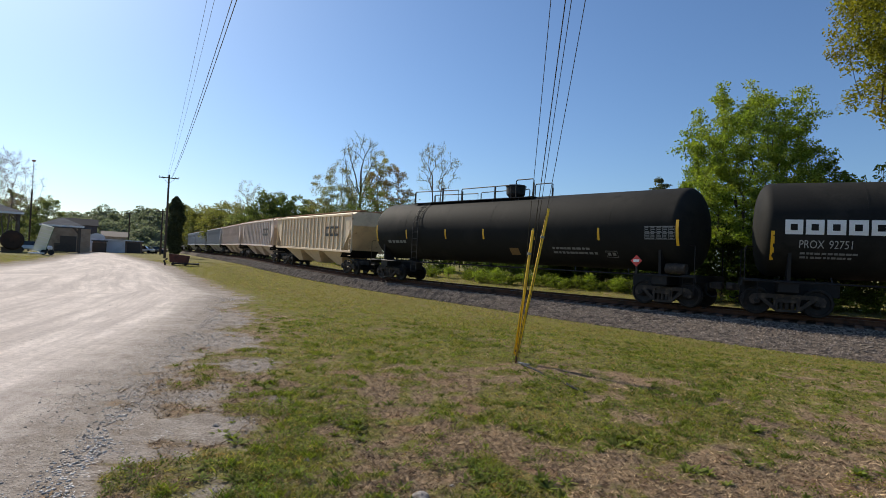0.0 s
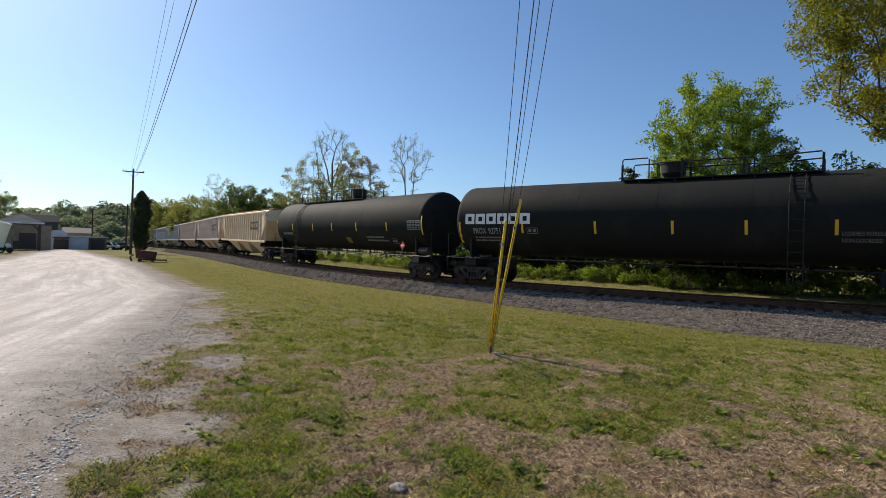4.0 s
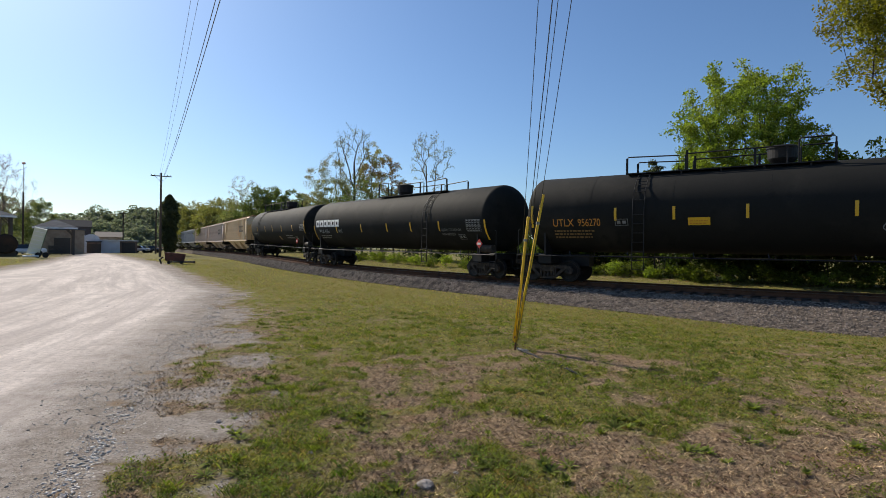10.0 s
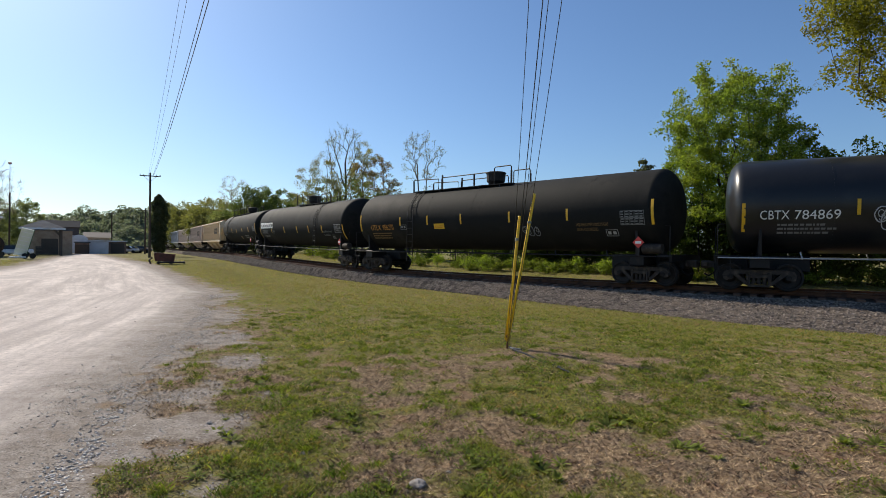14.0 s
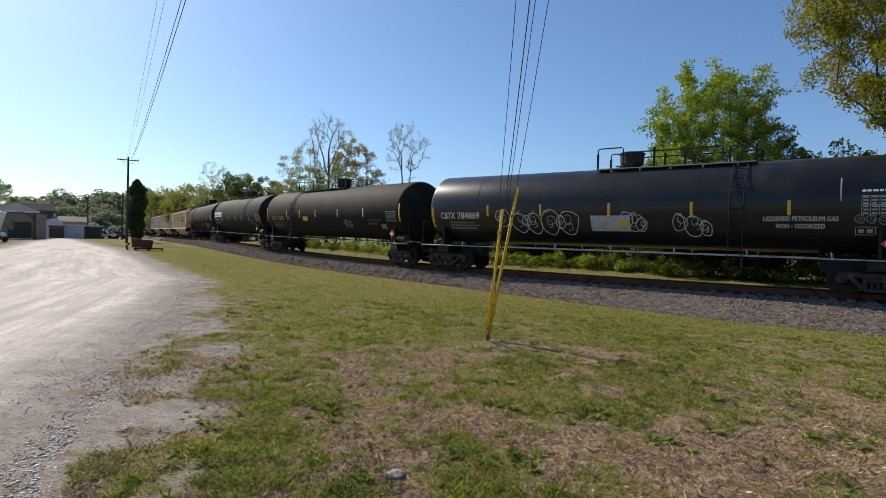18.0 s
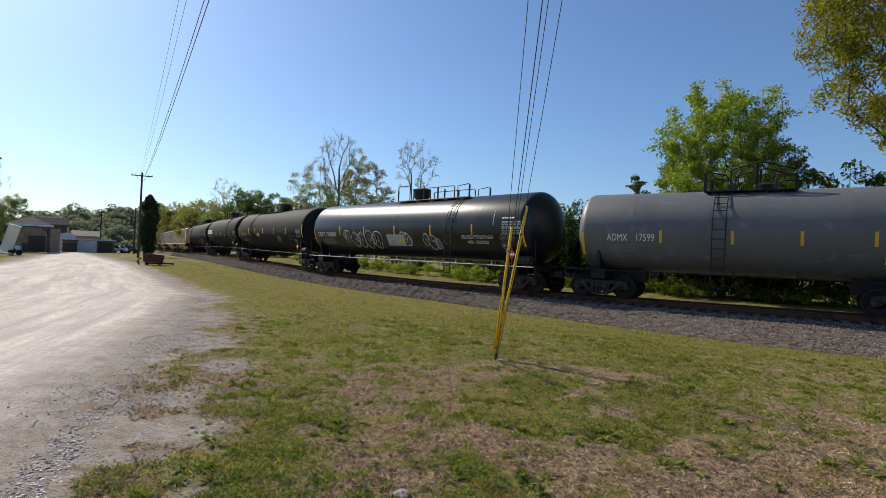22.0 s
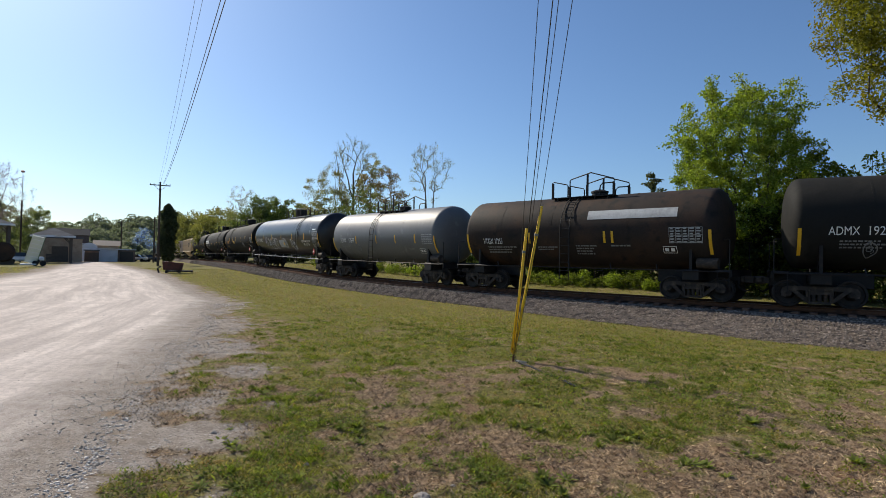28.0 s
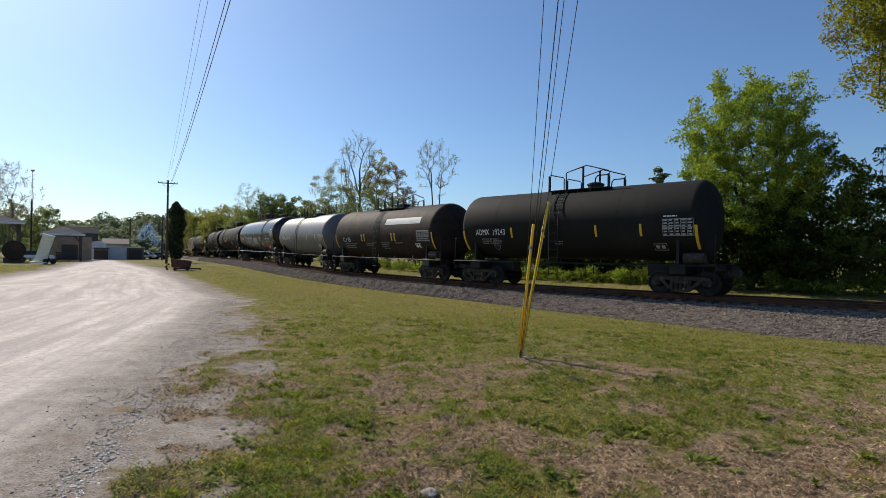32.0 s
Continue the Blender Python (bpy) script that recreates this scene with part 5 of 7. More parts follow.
def build_grass():
    rng = np.random.default_rng(11)
    n = 540000
    # many blades near the eye, fewer and broader ones far off
    r = 2.6 + 68 * rng.random(n) ** 2.3
    a = np.radians(-46 + 100 * rng.random(n))
    # and a plain spread on every side of the place where the camera stands
    more = 80000
    r = np.concatenate([r, 0.2 + 8 * np.sqrt(rng.random(more))])
    a = np.concatenate([a, 6.283 * rng.random(more)])
    x, y = r * np.sin(a), r * np.cos(a)
    gap, along = track_gap(x, y)
    rd = road_depth(x, y)
    wild = 0.6 * (rough_noise(x, y, 1.7, 31) - 0.5)
    ok = (gap > np.where(beyond(x, y), 2.7, toe(along) + 0.05) + wild) & (rd < -0.05 + wild)
    x, y, r, rd = x[ok], y[ok], r[ok], rd[ok]
    b = bareness(x, y)
    st = stoniness(x, y) + 0.6 * (rough_noise(x, y, 0.28, 91, 2) - 0.5) + 0.4 * (rng.random(len(x)) - 0.5)
    keep = (rng.random(len(x)) < np.clip(2.7 - 4.4 * b, 0.04, 1)) & (st < 0.52)
    xg, yg, rg, bg = x[keep], y[keep], r[keep], b[keep]
    lush = np.clip(1.5 * (0.66 - bg), 0.15, 1)
    h = (0.01 + 0.04 * rng.random(len(xg)) * lush) * (0.8 + np.minimum(rg, 30) / 30)
    v, f = blades(xg, yg, h, 0.0009 + 0.00034 * rg, 0.9, rng)
    soup("grass", v, f, M_BLADE, "short patchy green and yellowing grass blades", "grass")
    # low broad-leaved growth in rounded patches
    n = 400000
    rc = 3.0 + 20 * rng.random(n) ** 1.6
    a = np.radians(-38 + 84 * rng.random(n))
    rc = np.concatenate([rc, 0.2 + 8 * np.sqrt(rng.random(60000))])
    a = np.concatenate([a, 6.283 * rng.random(60000)])
    xc, yc = rc * np.sin(a), rc * np.cos(a)
    gap, along = track_gap(xc, yc)
    rd_c = road_depth(xc, yc)
    ok = (gap > toe(along) + 0.25) & (rd_c < -0.1)
    xc, yc, rc = xc[ok], yc[ok], rc[ok]
    b_c = bareness(xc, yc)
    clump = 0.6 * rough_noise(xc, yc, 2.4, 77, 2) + 0.4 * rough_noise(xc, yc, 9.0, 79, 2)
    want = np.clip((0.45 - b_c) * 3.0 + (clump - 0.515) * 9.0, 0, 0.9) * (stoniness(xc, yc) < 0.55) * np.clip(1.35 - rc / 16, 0.12, 1)
    ok = rng.random(len(xc)) < want
    xc, yc, rc, wc = xc[ok], yc[ok], rc[ok], want[ok]
    lift = 0.006 + 0.06 * rng.random(len(xc)) * wc
    v, f = leaflets(xc, yc, lift, (0.0045 + 0.0055 * rng.random(len(xc))) * (0.7 + rc / 9), 0.55, rng)
    soup("clover", v, f, M_CLOVER, "low green clover and broad-leaved growth", "clover")
    # dead stems lying on the bare places, thinner among the grass
    dry = (rng.random(len(x)) < np.clip(1.9 * b - 0.4, 0.14, 0.9)) & (r < 15) & (st < 0.78)
    xs, ys = x[dry], y[dry]
    rs = np.hypot(xs, ys)
    v, f = blades(xs, ys, 0.025 + 0.08 * rng.random(len(xs)) ** 2, 0.0008 + 0.0003 * rs, 1.0, rng, True)
    v[:, 3, 2] += 0.025 * rng.random(len(xs))
    soup("straw", v, f, M_STRAW, "dry straw lying on bare soil", "straw")
    # denser tufts that stand above the rest
    m = 7000
    r = 3.0 + 12 * rng.random(m) ** 1.3
    a = np.radians(-36 + 84 * rng.random(m))
    x, y = r * np.sin(a), r * np.cos(a)
    gap, along = track_gap(x, y)
    ok = (gap > toe(along) + 0.4) & (stoniness(x, y) < 0.55) & (bareness(x, y) + 0.25 * (rng.random(m) - 0.5) < 0.5) & (rough_noise(x, y, 2.1, 77) > 0.5)
    x, y, r = x[ok], y[ok], r[ok]
    m, k = len(x), 30
    size = 0.3 + 0.7 * rng.random(m) ** 2
    spread = np.repeat(size, k) * 0.045
    xx, yy = np.repeat(x, k) + rng.normal(size=m * k) * spread, np.repeat(y, k) + rng.normal(size=m * k) * spread
    hh = np.repeat(size, k) * (0.025 + 0.06 * rng.random(m * k))
    v, f = blades(xx, yy, hh, 0.001 + 0.0003 * np.repeat(r, k), 0.8, rng)
    soup("grass_tufts", v, f, M_TUFT, "dark green tufts of taller grass", "grass")


build_grass()


def weed_mesh(seed, leaves, length, upright):
    """A rosette of long pointed leaves."""
    rng = random.Random(seed)
    bm = bmesh.new()
    for k in range(leaves):
        a = rng.uniform(0, 6.283)
        ln, w = length * rng.uniform(0.5, 1.0), length * rng.uniform(0.06, 0.11)
        up = upright * rng.uniform(0.4, 1.0)
        d, s = Vector((math.cos(a), math.sin(a), 0)), Vector((-math.sin(a), math.cos(a), 0))
        prev = None
        for u, ww in ((0.0, 0.35), (0.35, 1.0), (0.7, 0.8), (1.0, 0.08)):
            c = d * ln * u * (1 - 0.25 * up) + Vector((0, 0, ln * up * (u - 0.45 * u * u)))
            pair = (bm.verts.new(c - s * w * ww), bm.verts.new(c + s * w * ww))
            if prev:
                bm.faces.new((prev[0], prev[1], pair[1], pair[0]))
            prev = pair
    return finish(bm, "weed", M_WEED)


def build_weeds():
    rng = random.Random(8)
    kinds = [weed_mesh(1, 22, 0.15, 0.8), weed_mesh(2, 30, 0.12, 1.2), weed_mesh(3, 16, 0.17, 0.6), weed_mesh(4, 40, 0.13, 1.1)]
    clumps = [(0.62, 3.95, 3.0, 12), (1.75, 5.15, 2.4, 10), (2.05, 4.35, 1.5, 6), (2.75, 4.6, 1.4, 5), (-1.45, 3.9, 2.0, 8), (-0.25, 3.75, 1.3, 4), (-2.3, 6.6, 1.2, 4), (0.3, 4.2, 1.2, 4), (1.3, 6.3, 1.3, 5), (-1.7, 4.6, 0.9, 3), (-0.7, 5.2, 1.2, 5), (3.3, 5.6, 1.2, 4), (3.6, 4.4, 1.4, 5), (1.6, 4.9, 1.3, 4), (0.9, 5.3, 1.0, 4)]
    spots = []
    for cx, cy, size, count in clumps:
        spots += [(cx + rng.gauss(0, 0.09 * size), cy + rng.gauss(0, 0.07 * size), rng.uniform(0.55, 1.0)) for _ in range(count)]
    while len(spots) < 280:
        r, a = rng.uniform(3.3, 15), math.radians(rng.uniform(-28, 46))
        x, y = r * math.sin(a), r * math.cos(a)
        if road_depth(np.array([x]), np.array([y]))[0] < -0.9 and track_gap(np.array([x]), np.array([y]))[0][0] > 6.2:
            spots.append((x, y, rng.uniform(0.35, 0.85)))
    for k, (x, y, s) in enumerate(spots):
        ob = new("weed", kinds[k % 4])
        ob.matrix_world = Matrix.Translation((x, y, gz(x, y) - 0.004)) @ pose(0, 0, 0, rng.uniform(-8, 8), rng.uniform(-8, 8), rng.uniform(0, 360)) @ Matrix.Scale(s, 4)
        tagged(ob, "leafy green weed growing in the grass", "weed", "weeds in the lawn")


build_weeds()


def build_pebbles():
    rng = np.random.default_rng(21)
    base = np.array([(1, 0, 0), (-1, 0, 0), (0, 1, 0), (0, -1, 0), (0, 0, 1), (0, 0, -1)], float)
    faces = np.array([(0, 2, 4), (2, 1, 4), (1, 3, 4), (3, 0, 4), (2, 0, 5), (1, 2, 5), (3, 1, 5), (0, 3, 5)])
    n = 210000
    r = 3.0 + 17 * rng.random(n) ** 1.5
    a = np.radians(-42 + 52 * rng.random(n))
    x, y = r * np.sin(a), r * np.cos(a)
    rd = road_depth(x, y)
    near = rd > -2.4
    x, y, r, rd = x[near], y[near], r[near], rd[near]
    want = 0.55 * np.exp(-((rd - 0.1) / 0.45) ** 2) * np.clip(2.6 * rough_noise(x, y, 1.3, 51) - 0.8, 0.05, 1)
    want += 0.5 * np.clip(stoniness(x, y) * 2 - 0.9, 0, 1) * (rd < 0.1) + 0.012 * (rd > -0.4)
    # coarser stones pushed into a ridge along the wheel track's edge
    ridge = np.exp(-((rd + 0.12) / 0.13) ** 2) * np.clip((7 - y) / 3, 0, 1)
    want += 0.8 * ridge
    ok = rng.random(len(x)) < want * 0.6
    x, y, r, ridge = x[ok], y[ok], r[ok], ridge[ok]
    z = ground_z(x, y)
    n = len(x)
    size = (0.0035 + (0.009 + 0.008 * ridge) * rng.random(n) ** (3.5 - 1.6 * ridge)) * (0.75 + r / 14)
    q = rng.normal(size=(n, 3, 3))
    q, _ = np.linalg.qr(q)
    v = (base[None] * (size[:, None, None] * (0.6 + 0.8 * rng.random((n, 6, 1))))) @ q * (1, 1, 0.55) + np.stack([x, y, z + size * 0.15], 1)[:, None]
    f = (faces[None] + 6 * np.arange(n)[:, None, None]).reshape(-1, 3)
    soup("gravel", v, f, M_PEBBLE, "loose grey gravel along the road's edge", "gravel")


build_pebbles()


M_ROCK = mat("weathered_stone", (0.3, 0.27, 0.245), 0.9, spec=0.1, vary=[((0.16, 0.14, 0.12), 14, 0.45, 0.65)], grain=0.3, grain_scale=60, bump=0.5, bump_scale=50)


def rock(x, y, s, seed, label):
    rng = random.Random(seed)
    bm = bmesh.new()
    bmesh.ops.create_icosphere(bm, subdivisions=2, radius=s)
    for v in bm.verts:
        v.co *= 0.75 + 0.4 * noise.noise(v.co / s * 0.9 + Vector((seed, 0, 0)))
        v.co.z *= 0.55
    ob = new("stone", finish(bm, "stone", M_ROCK))
    ob.matrix_world = Matrix.Translation((x, y, gz(x, y) + s * 0.12)) @ pose(0, 0, 0, rng.uniform(-10, 10), rng.uniform(-10, 10), rng.uniform(0, 360))
    tagged(ob, label, "stone")


rock(-0.09, 3.68, 0.085, 1, "pale grey stone half sunk in the grass")
rock(-2.0, 4.95, 0.045, 2, "small pale stone in the grass by the road")
rock(0.12, 3.9, 0.03, 3, "small grey stone on bare soil")
rock(-1.0, 4.25, 0.035, 4, "small brown stone in the grass")


# ---- trees ----
M_BARK = mat("rough_bark", (0.09, 0.07, 0.055), 0.9, vary=[((0.05, 0.04, 0.03), 4, 0.45, 0.65)], grain=0.3, grain_scale=20)
M_BARK_GREY = mat("grey_bark", (0.12, 0.105, 0.092), 0.9, grain=0.3, grain_scale=20)
M_BARK_DARK = mat("dark_bark", (0.035, 0.03, 0.026), 0.9, grain=0.3, grain_scale=20)


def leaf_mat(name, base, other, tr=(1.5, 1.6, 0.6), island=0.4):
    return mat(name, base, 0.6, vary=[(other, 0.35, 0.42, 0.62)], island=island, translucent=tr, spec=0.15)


M_LEAF = leaf_mat("spring_leaves", (0.155, 0.205, 0.042), (0.19, 0.22, 0.046), (1.85, 2.0, 0.6))
M_LEAF_GOLD = leaf_mat("golden_leaves", (0.135, 0.145, 0.028), (0.185, 0.17, 0.032), (1.9, 1.8, 0.5))
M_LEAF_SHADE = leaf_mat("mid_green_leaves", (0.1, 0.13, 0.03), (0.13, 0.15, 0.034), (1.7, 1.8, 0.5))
M_LEAF_WOOD = leaf_mat("wood_edge_leaves", (0.075, 0.1, 0.035), (0.1, 0.125, 0.045), (1.6, 1.7, 0.7))
M_LEAF_DARK = leaf_mat("dark_leaves", (0.045, 0.07, 0.018), (0.065, 0.09, 0.022))
# MID, OLIVE and HAZE: distance haze put into the base colour, paler and greyer
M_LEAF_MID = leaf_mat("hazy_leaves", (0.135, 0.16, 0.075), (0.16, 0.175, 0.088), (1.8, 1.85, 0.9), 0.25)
M_LEAF_OLIVE = leaf_mat("hazed_olive_leaves", (0.16, 0.168, 0.068), (0.185, 0.18, 0.075), (1.8, 1.8, 0.8), 0.25)
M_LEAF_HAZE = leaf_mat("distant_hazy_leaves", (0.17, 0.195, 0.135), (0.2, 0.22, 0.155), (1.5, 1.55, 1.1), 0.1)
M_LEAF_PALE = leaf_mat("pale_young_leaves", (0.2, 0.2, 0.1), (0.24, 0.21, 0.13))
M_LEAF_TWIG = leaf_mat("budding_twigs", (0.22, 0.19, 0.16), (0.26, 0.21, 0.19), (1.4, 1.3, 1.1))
M_LEAF_RUST = leaf_mat("rusty_blossom", (0.2, 0.13, 0.075), (0.16, 0.12, 0.07))
# needles lightened and greyed: the distance's haze is put into the colour
M_NEEDLE = leaf_mat("cedar_needles", (0.075, 0.09, 0.05), (0.1, 0.115, 0.06), (1.3, 1.3, 0.8))


def leaves(points, size, rng, material, name, parent, up=0.0):
    """Small four-sided leaves, folded along the middle, one at each point; up turns their faces to the sky."""
    pts = np.asarray(points)
    n = len(pts)
    nn = rng.normal(size=(n, 3)) + (0, 0, up)
    nn /= np.linalg.norm(nn, axis=1, keepdims=True)
    a = np.cross(nn, rng.normal(size=(n, 3)))
    a /= np.linalg.norm(a, axis=1, keepdims=True)
    b = np.cross(nn, a)
    s = size * (0.6 + 0.8 * rng.random((n, 1)))
    v = np.stack([pts - a * s, pts - b * s * 0.5 + nn * s * 0.12, pts + a * s, pts + b * s * 0.5 + nn * s * 0.12], 1)
    f = (np.array([(0, 1, 2), (0, 2, 3)])[None] + 4 * np.arange(n)[:, None, None]).reshape(-1, 3)
    me = flat_mesh(name, v, f)
    me.materials.append(material)
    return part(name, me, material, parent)


def lobed(p, lobes):
    """How far an uneven crown reaches in the direction p, about 1."""
    d = p.normalized()
    return 1.0 + sum(w * math.cos(k * math.atan2(d.y, d.x) + f + g * d.z) for k, w, f, g in lobes)


def grown_tree(name, x, y, height, width, base, n_leaf, leaf, material, label, seed, bark=None, trunk_r=0.16, tips=200, cluster=0.34, stems=1, top_heavy=0.45, twig_r=0.012, twigs=0, group="", category="tree", reach=0.55, droop=0.0, up=0.7):
    """A tree whose limbs grow outwards fork by fork to the ends of an uneven crown; leaves hang in clusters along the last twigs."""
    rng, nr = random.Random(seed), np.random.default_rng(seed)
    z0 = gz(x, y) - 0.05
    t = thing(name, label, category, Matrix.Translation((x, y, z0)), group)
    lobes = [(k, rng.uniform(0.015, 0.05), rng.uniform(0, 6.28), rng.uniform(-2, 2)) for k in (2, 3, 5)]
    mid = base + (height - base) * top_heavy
    goal = []
    while len(goal) < tips:
        p = Vector((rng.uniform(-1, 1), rng.uniform(-1, 1), rng.uniform(-1, 1)))
        if not reach < p.length * (1.0 if rng.random() < 0.8 else 1.6) < 1.0:
            continue
        q = p * lobed(p, lobes) * rng.uniform(0.92, 1.06)
        goal.append(Vector((q.x * width / 2, q.y * width / 2, mid + (q.z * (height - mid) if q.z > 0 else q.z * (mid - base)))))
    nodes, parent, run = [Vector((0, 0, 0))], [-1], [0.0]
    for s in range(stems):
        a = s * 6.283 / stems + rng.uniform(-0.4, 0.4)
        o = 0.0 if stems == 1 else width * 0.13
        last = 0
        top = base + (mid - base) * (0.9 if stems == 1 else 0.7)
        for k in range(1, 7):
            u = k / 6
            nodes.append(Vector((math.cos(a) * o * u + rng.uniform(-0.05, 0.05) * trunk_r * 6, math.sin(a) * o * u + rng.uniform(-0.05, 0.05) * trunk_r * 6, top * u)))
            parent.append(last)
            run.append(run[last] + (nodes[-1] - nodes[last]).length)
            last = len(nodes) - 1
    fork = Vector((0, 0, base * 0.8))
    goal.sort(key=lambda q: (q - fork).length)
    paths = []
    for q in goal:
        arr = np.array([tuple(v) for v in nodes])
        d = np.array(q) - arr
        dist = np.linalg.norm(d, axis=1)
        # limbs rise as they leave the wood they grow from
        cost = dist + 0.9 * np.maximum(0, -d[:, 2]) + 3.0 * (arr[:, 2] < base * 0.55) + 0.55 * np.array(run)
        k = int(np.argmin(cost))
        start = nodes[k]
        span = (q - start).length
        path = [k]
        m = max(2, int(span / 0.5))
        for i in range(1, m + 1):
            u = i / m
            wob = Vector((rng.uniform(-1, 1), rng.uniform(-1, 1), rng.uniform(-1, 1))) * span * 0.035 * (1 - abs(2 * u - 1))
            nodes.append(start.lerp(q, u) + Vector((0, 0, (0.12 - droop) * span * math.sin(math.pi * u))) + wob)
            parent.append(path[-1])
            run.append(run[path[-1]] + (nodes[-1] - nodes[path[-1]]).length)
            path.append(len(nodes) - 1)
        paths.append(path)
    load = np.zeros(len(nodes))
    for path in paths:
        load[path[-1]] += 1
    for k in range(len(nodes) - 1, 0, -1):
        load[parent[k]] += load[k]
    rad = [max(twig_r, trunk_r * (max(float(w), 0.3) / max(1.0, float(load[0]))) ** 0.56) for w in load]
    bm = bmesh.new()
    for s in range(stems):
        ids = [0] + list(range(1 + 6 * s, 7 + 6 * s))
        rr = trunk_r if stems == 1 else trunk_r / math.sqrt(stems)
        tube(bm, [nodes[k] for k in ids], rr, 8, max(rr * 0.35, rad[ids[-1]]))
    for path in paths:
        tube(bm, [nodes[k] for k in path], min(rad[path[1]], trunk_r * 0.6), 5 if rad[path[1]] > 0.04 else 3, rad[path[-1]] * 0.7)
        for _ in range(twigs):
            k = path[rng.randrange(len(path) // 2, len(path))]
            d = (nodes[path[-1]] - nodes[path[-2]]).normalized() + Vector((rng.uniform(-1, 1), rng.uniform(-1, 1), rng.uniform(-0.3, 0.9)))
            tip = nodes[k] + d.normalized() * width * rng.uniform(0.04, 0.1)
            tube(bm, [nodes[k], nodes[k].lerp(tip, 0.5) + Vector((0, 0, width * 0.008)), tip], twig_r, 3, twig_r * 0.6)
    part("trunk", bm, bark or M_BARK, t)
    if n_leaf:
        ends, wt = [], []
        for path in paths:
            w = rng.uniform(0.75, 1.25)
            for k in path[len(path) // 2:]:
                ends.append(tuple(nodes[k]))
                wt.append(w / len(path))
        e, wt = np.array(ends), np.array(wt)
        e = e[nr.choice(len(e), n_leaf, p=wt / wt.sum())]
        off = nr.normal(size=(n_leaf, 3))
        off *= (nr.random((n_leaf, 1)) ** 0.5) / np.maximum(1e-6, np.linalg.norm(off, axis=1, keepdims=True))
        pts = e + off * cluster * (1, 1, 0.62) - (0, 0, 0.1 * cluster)
        pts[:, 2] = np.maximum(pts[:, 2], 0.06)
        leaves(pts, leaf, nr, material, "crown", t, up)
    return t


def tree(name, x, y, height, crown_w, crown_h, n_leaf, leaf, material, label, seed, bark=None, trunk_r=0.16, tips=70, spread=0.55, z=None, category="tree", lean=0.0, shape=1.0, limbs=True, group="", twigs=0):
    """A tapered trunk forking into limbs and twigs; leaves in uneven clusters round the twigs' ends."""
    rng, nr = random.Random(seed), np.random.default_rng(seed)
    z = gz(x, y) - 0.05 if z is None else z
    t = thing(name, label, category, Matrix.Translation((x, y, z)), group)
    c = Vector((lean, 0, height - crown_h / 2))
    bm = bmesh.new()
    fork = Vector((lean * 0.4 + rng.uniform(-0.1, 0.1), rng.uniform(-0.1, 0.1), max(0.25 * height, height - crown_h * 0.95)))
    tube(bm, [(0, 0, 0), fork * 0.5 + Vector((rng.uniform(-0.08, 0.08), 0, 0)), fork], trunk_r, 8, trunk_r * 0.75)
    ends = []
    mains = []
    for k in range(7):
        a = k * 0.9 + rng.uniform(-0.3, 0.3)
        top = c + Vector((math.cos(a) * crown_w * 0.25, math.sin(a) * crown_w * 0.25, crown_h * rng.uniform(-0.1, 0.3)))
        midp = fork.lerp(top, 0.5) + Vector((rng.uniform(-0.3, 0.3), rng.uniform(-0.3, 0.3), rng.uniform(-0.1, 0.2)))
        tube(bm, [fork, midp, top], trunk_r * 0.5, 6, trunk_r * 0.16)
        mains.append((fork, midp, top))
    for k in range(tips):
        while True:
            p = Vector((rng.uniform(-1, 1), rng.uniform(-1, 1), rng.uniform(-1, 1)))
            if 0.25 < p.length < 1.0:
                break
        wz = 1.0 - 0.35 * shape * max(0.0, p.z)
        q = c + Vector((p.x * crown_w / 2 * wz, p.y * crown_w / 2 * wz, p.z * crown_h / 2)) * rng.uniform(0.85, 1.05)
        ends.append(q)
        m = min(mains, key=lambda u: (u[2] - q).length)
        u = rng.uniform(0.35, 1.0)
        s = m[1].lerp(m[2], u)
        if limbs:
            tube(bm, [s, s.lerp(q, 0.55) + Vector((rng.uniform(-0.2, 0.2), rng.uniform(-0.2, 0.2), rng.uniform(0, 0.3))), q], trunk_r * 0.2, 5, trunk_r * 0.04)
    for q in ends if twigs else ():
        for _ in range(twigs):
            out = (q - c).normalized() * 0.5 + Vector((rng.uniform(-1, 1), rng.uniform(-1, 1), rng.uniform(-0.4, 1.0)))
            tip = q + out.normalized() * crown_w * rng.uniform(0.06, 0.16)
            start = q - out.normalized() * crown_w * 0.03
            tube(bm, [start, start.lerp(tip, 0.5) + Vector((rng.uniform(-0.08, 0.08), rng.uniform(-0.08, 0.08), 0.03)), tip], max(0.012, trunk_r * 0.06), 3, 0.006)
    part("trunk", bm, bark or M_BARK, t)
    w = np.array([rng.uniform(0.4, 1.6) for _ in ends])
    w /= w.sum()
    idx = nr.choice(len(ends), n_leaf, p=w)
    e = np.array([tuple(v) for v in ends])[idx]
    sc = spread * min(crown_w, crown_h) * 0.16
    pts = e + np.clip(nr.normal(size=(n_leaf, 3)), -1.4, 1.4) * (sc * (0.5 + nr.random((n_leaf, 1)))) * (1, 1, 0.75)
    pts[:, 2] = np.maximum(pts[:, 2], 0.05)
    leaves(pts, leaf, nr, material, "crown", t)
    return t


def polar(az, d):
    return d * math.sin(radians(az)), d * math.cos(radians(az))


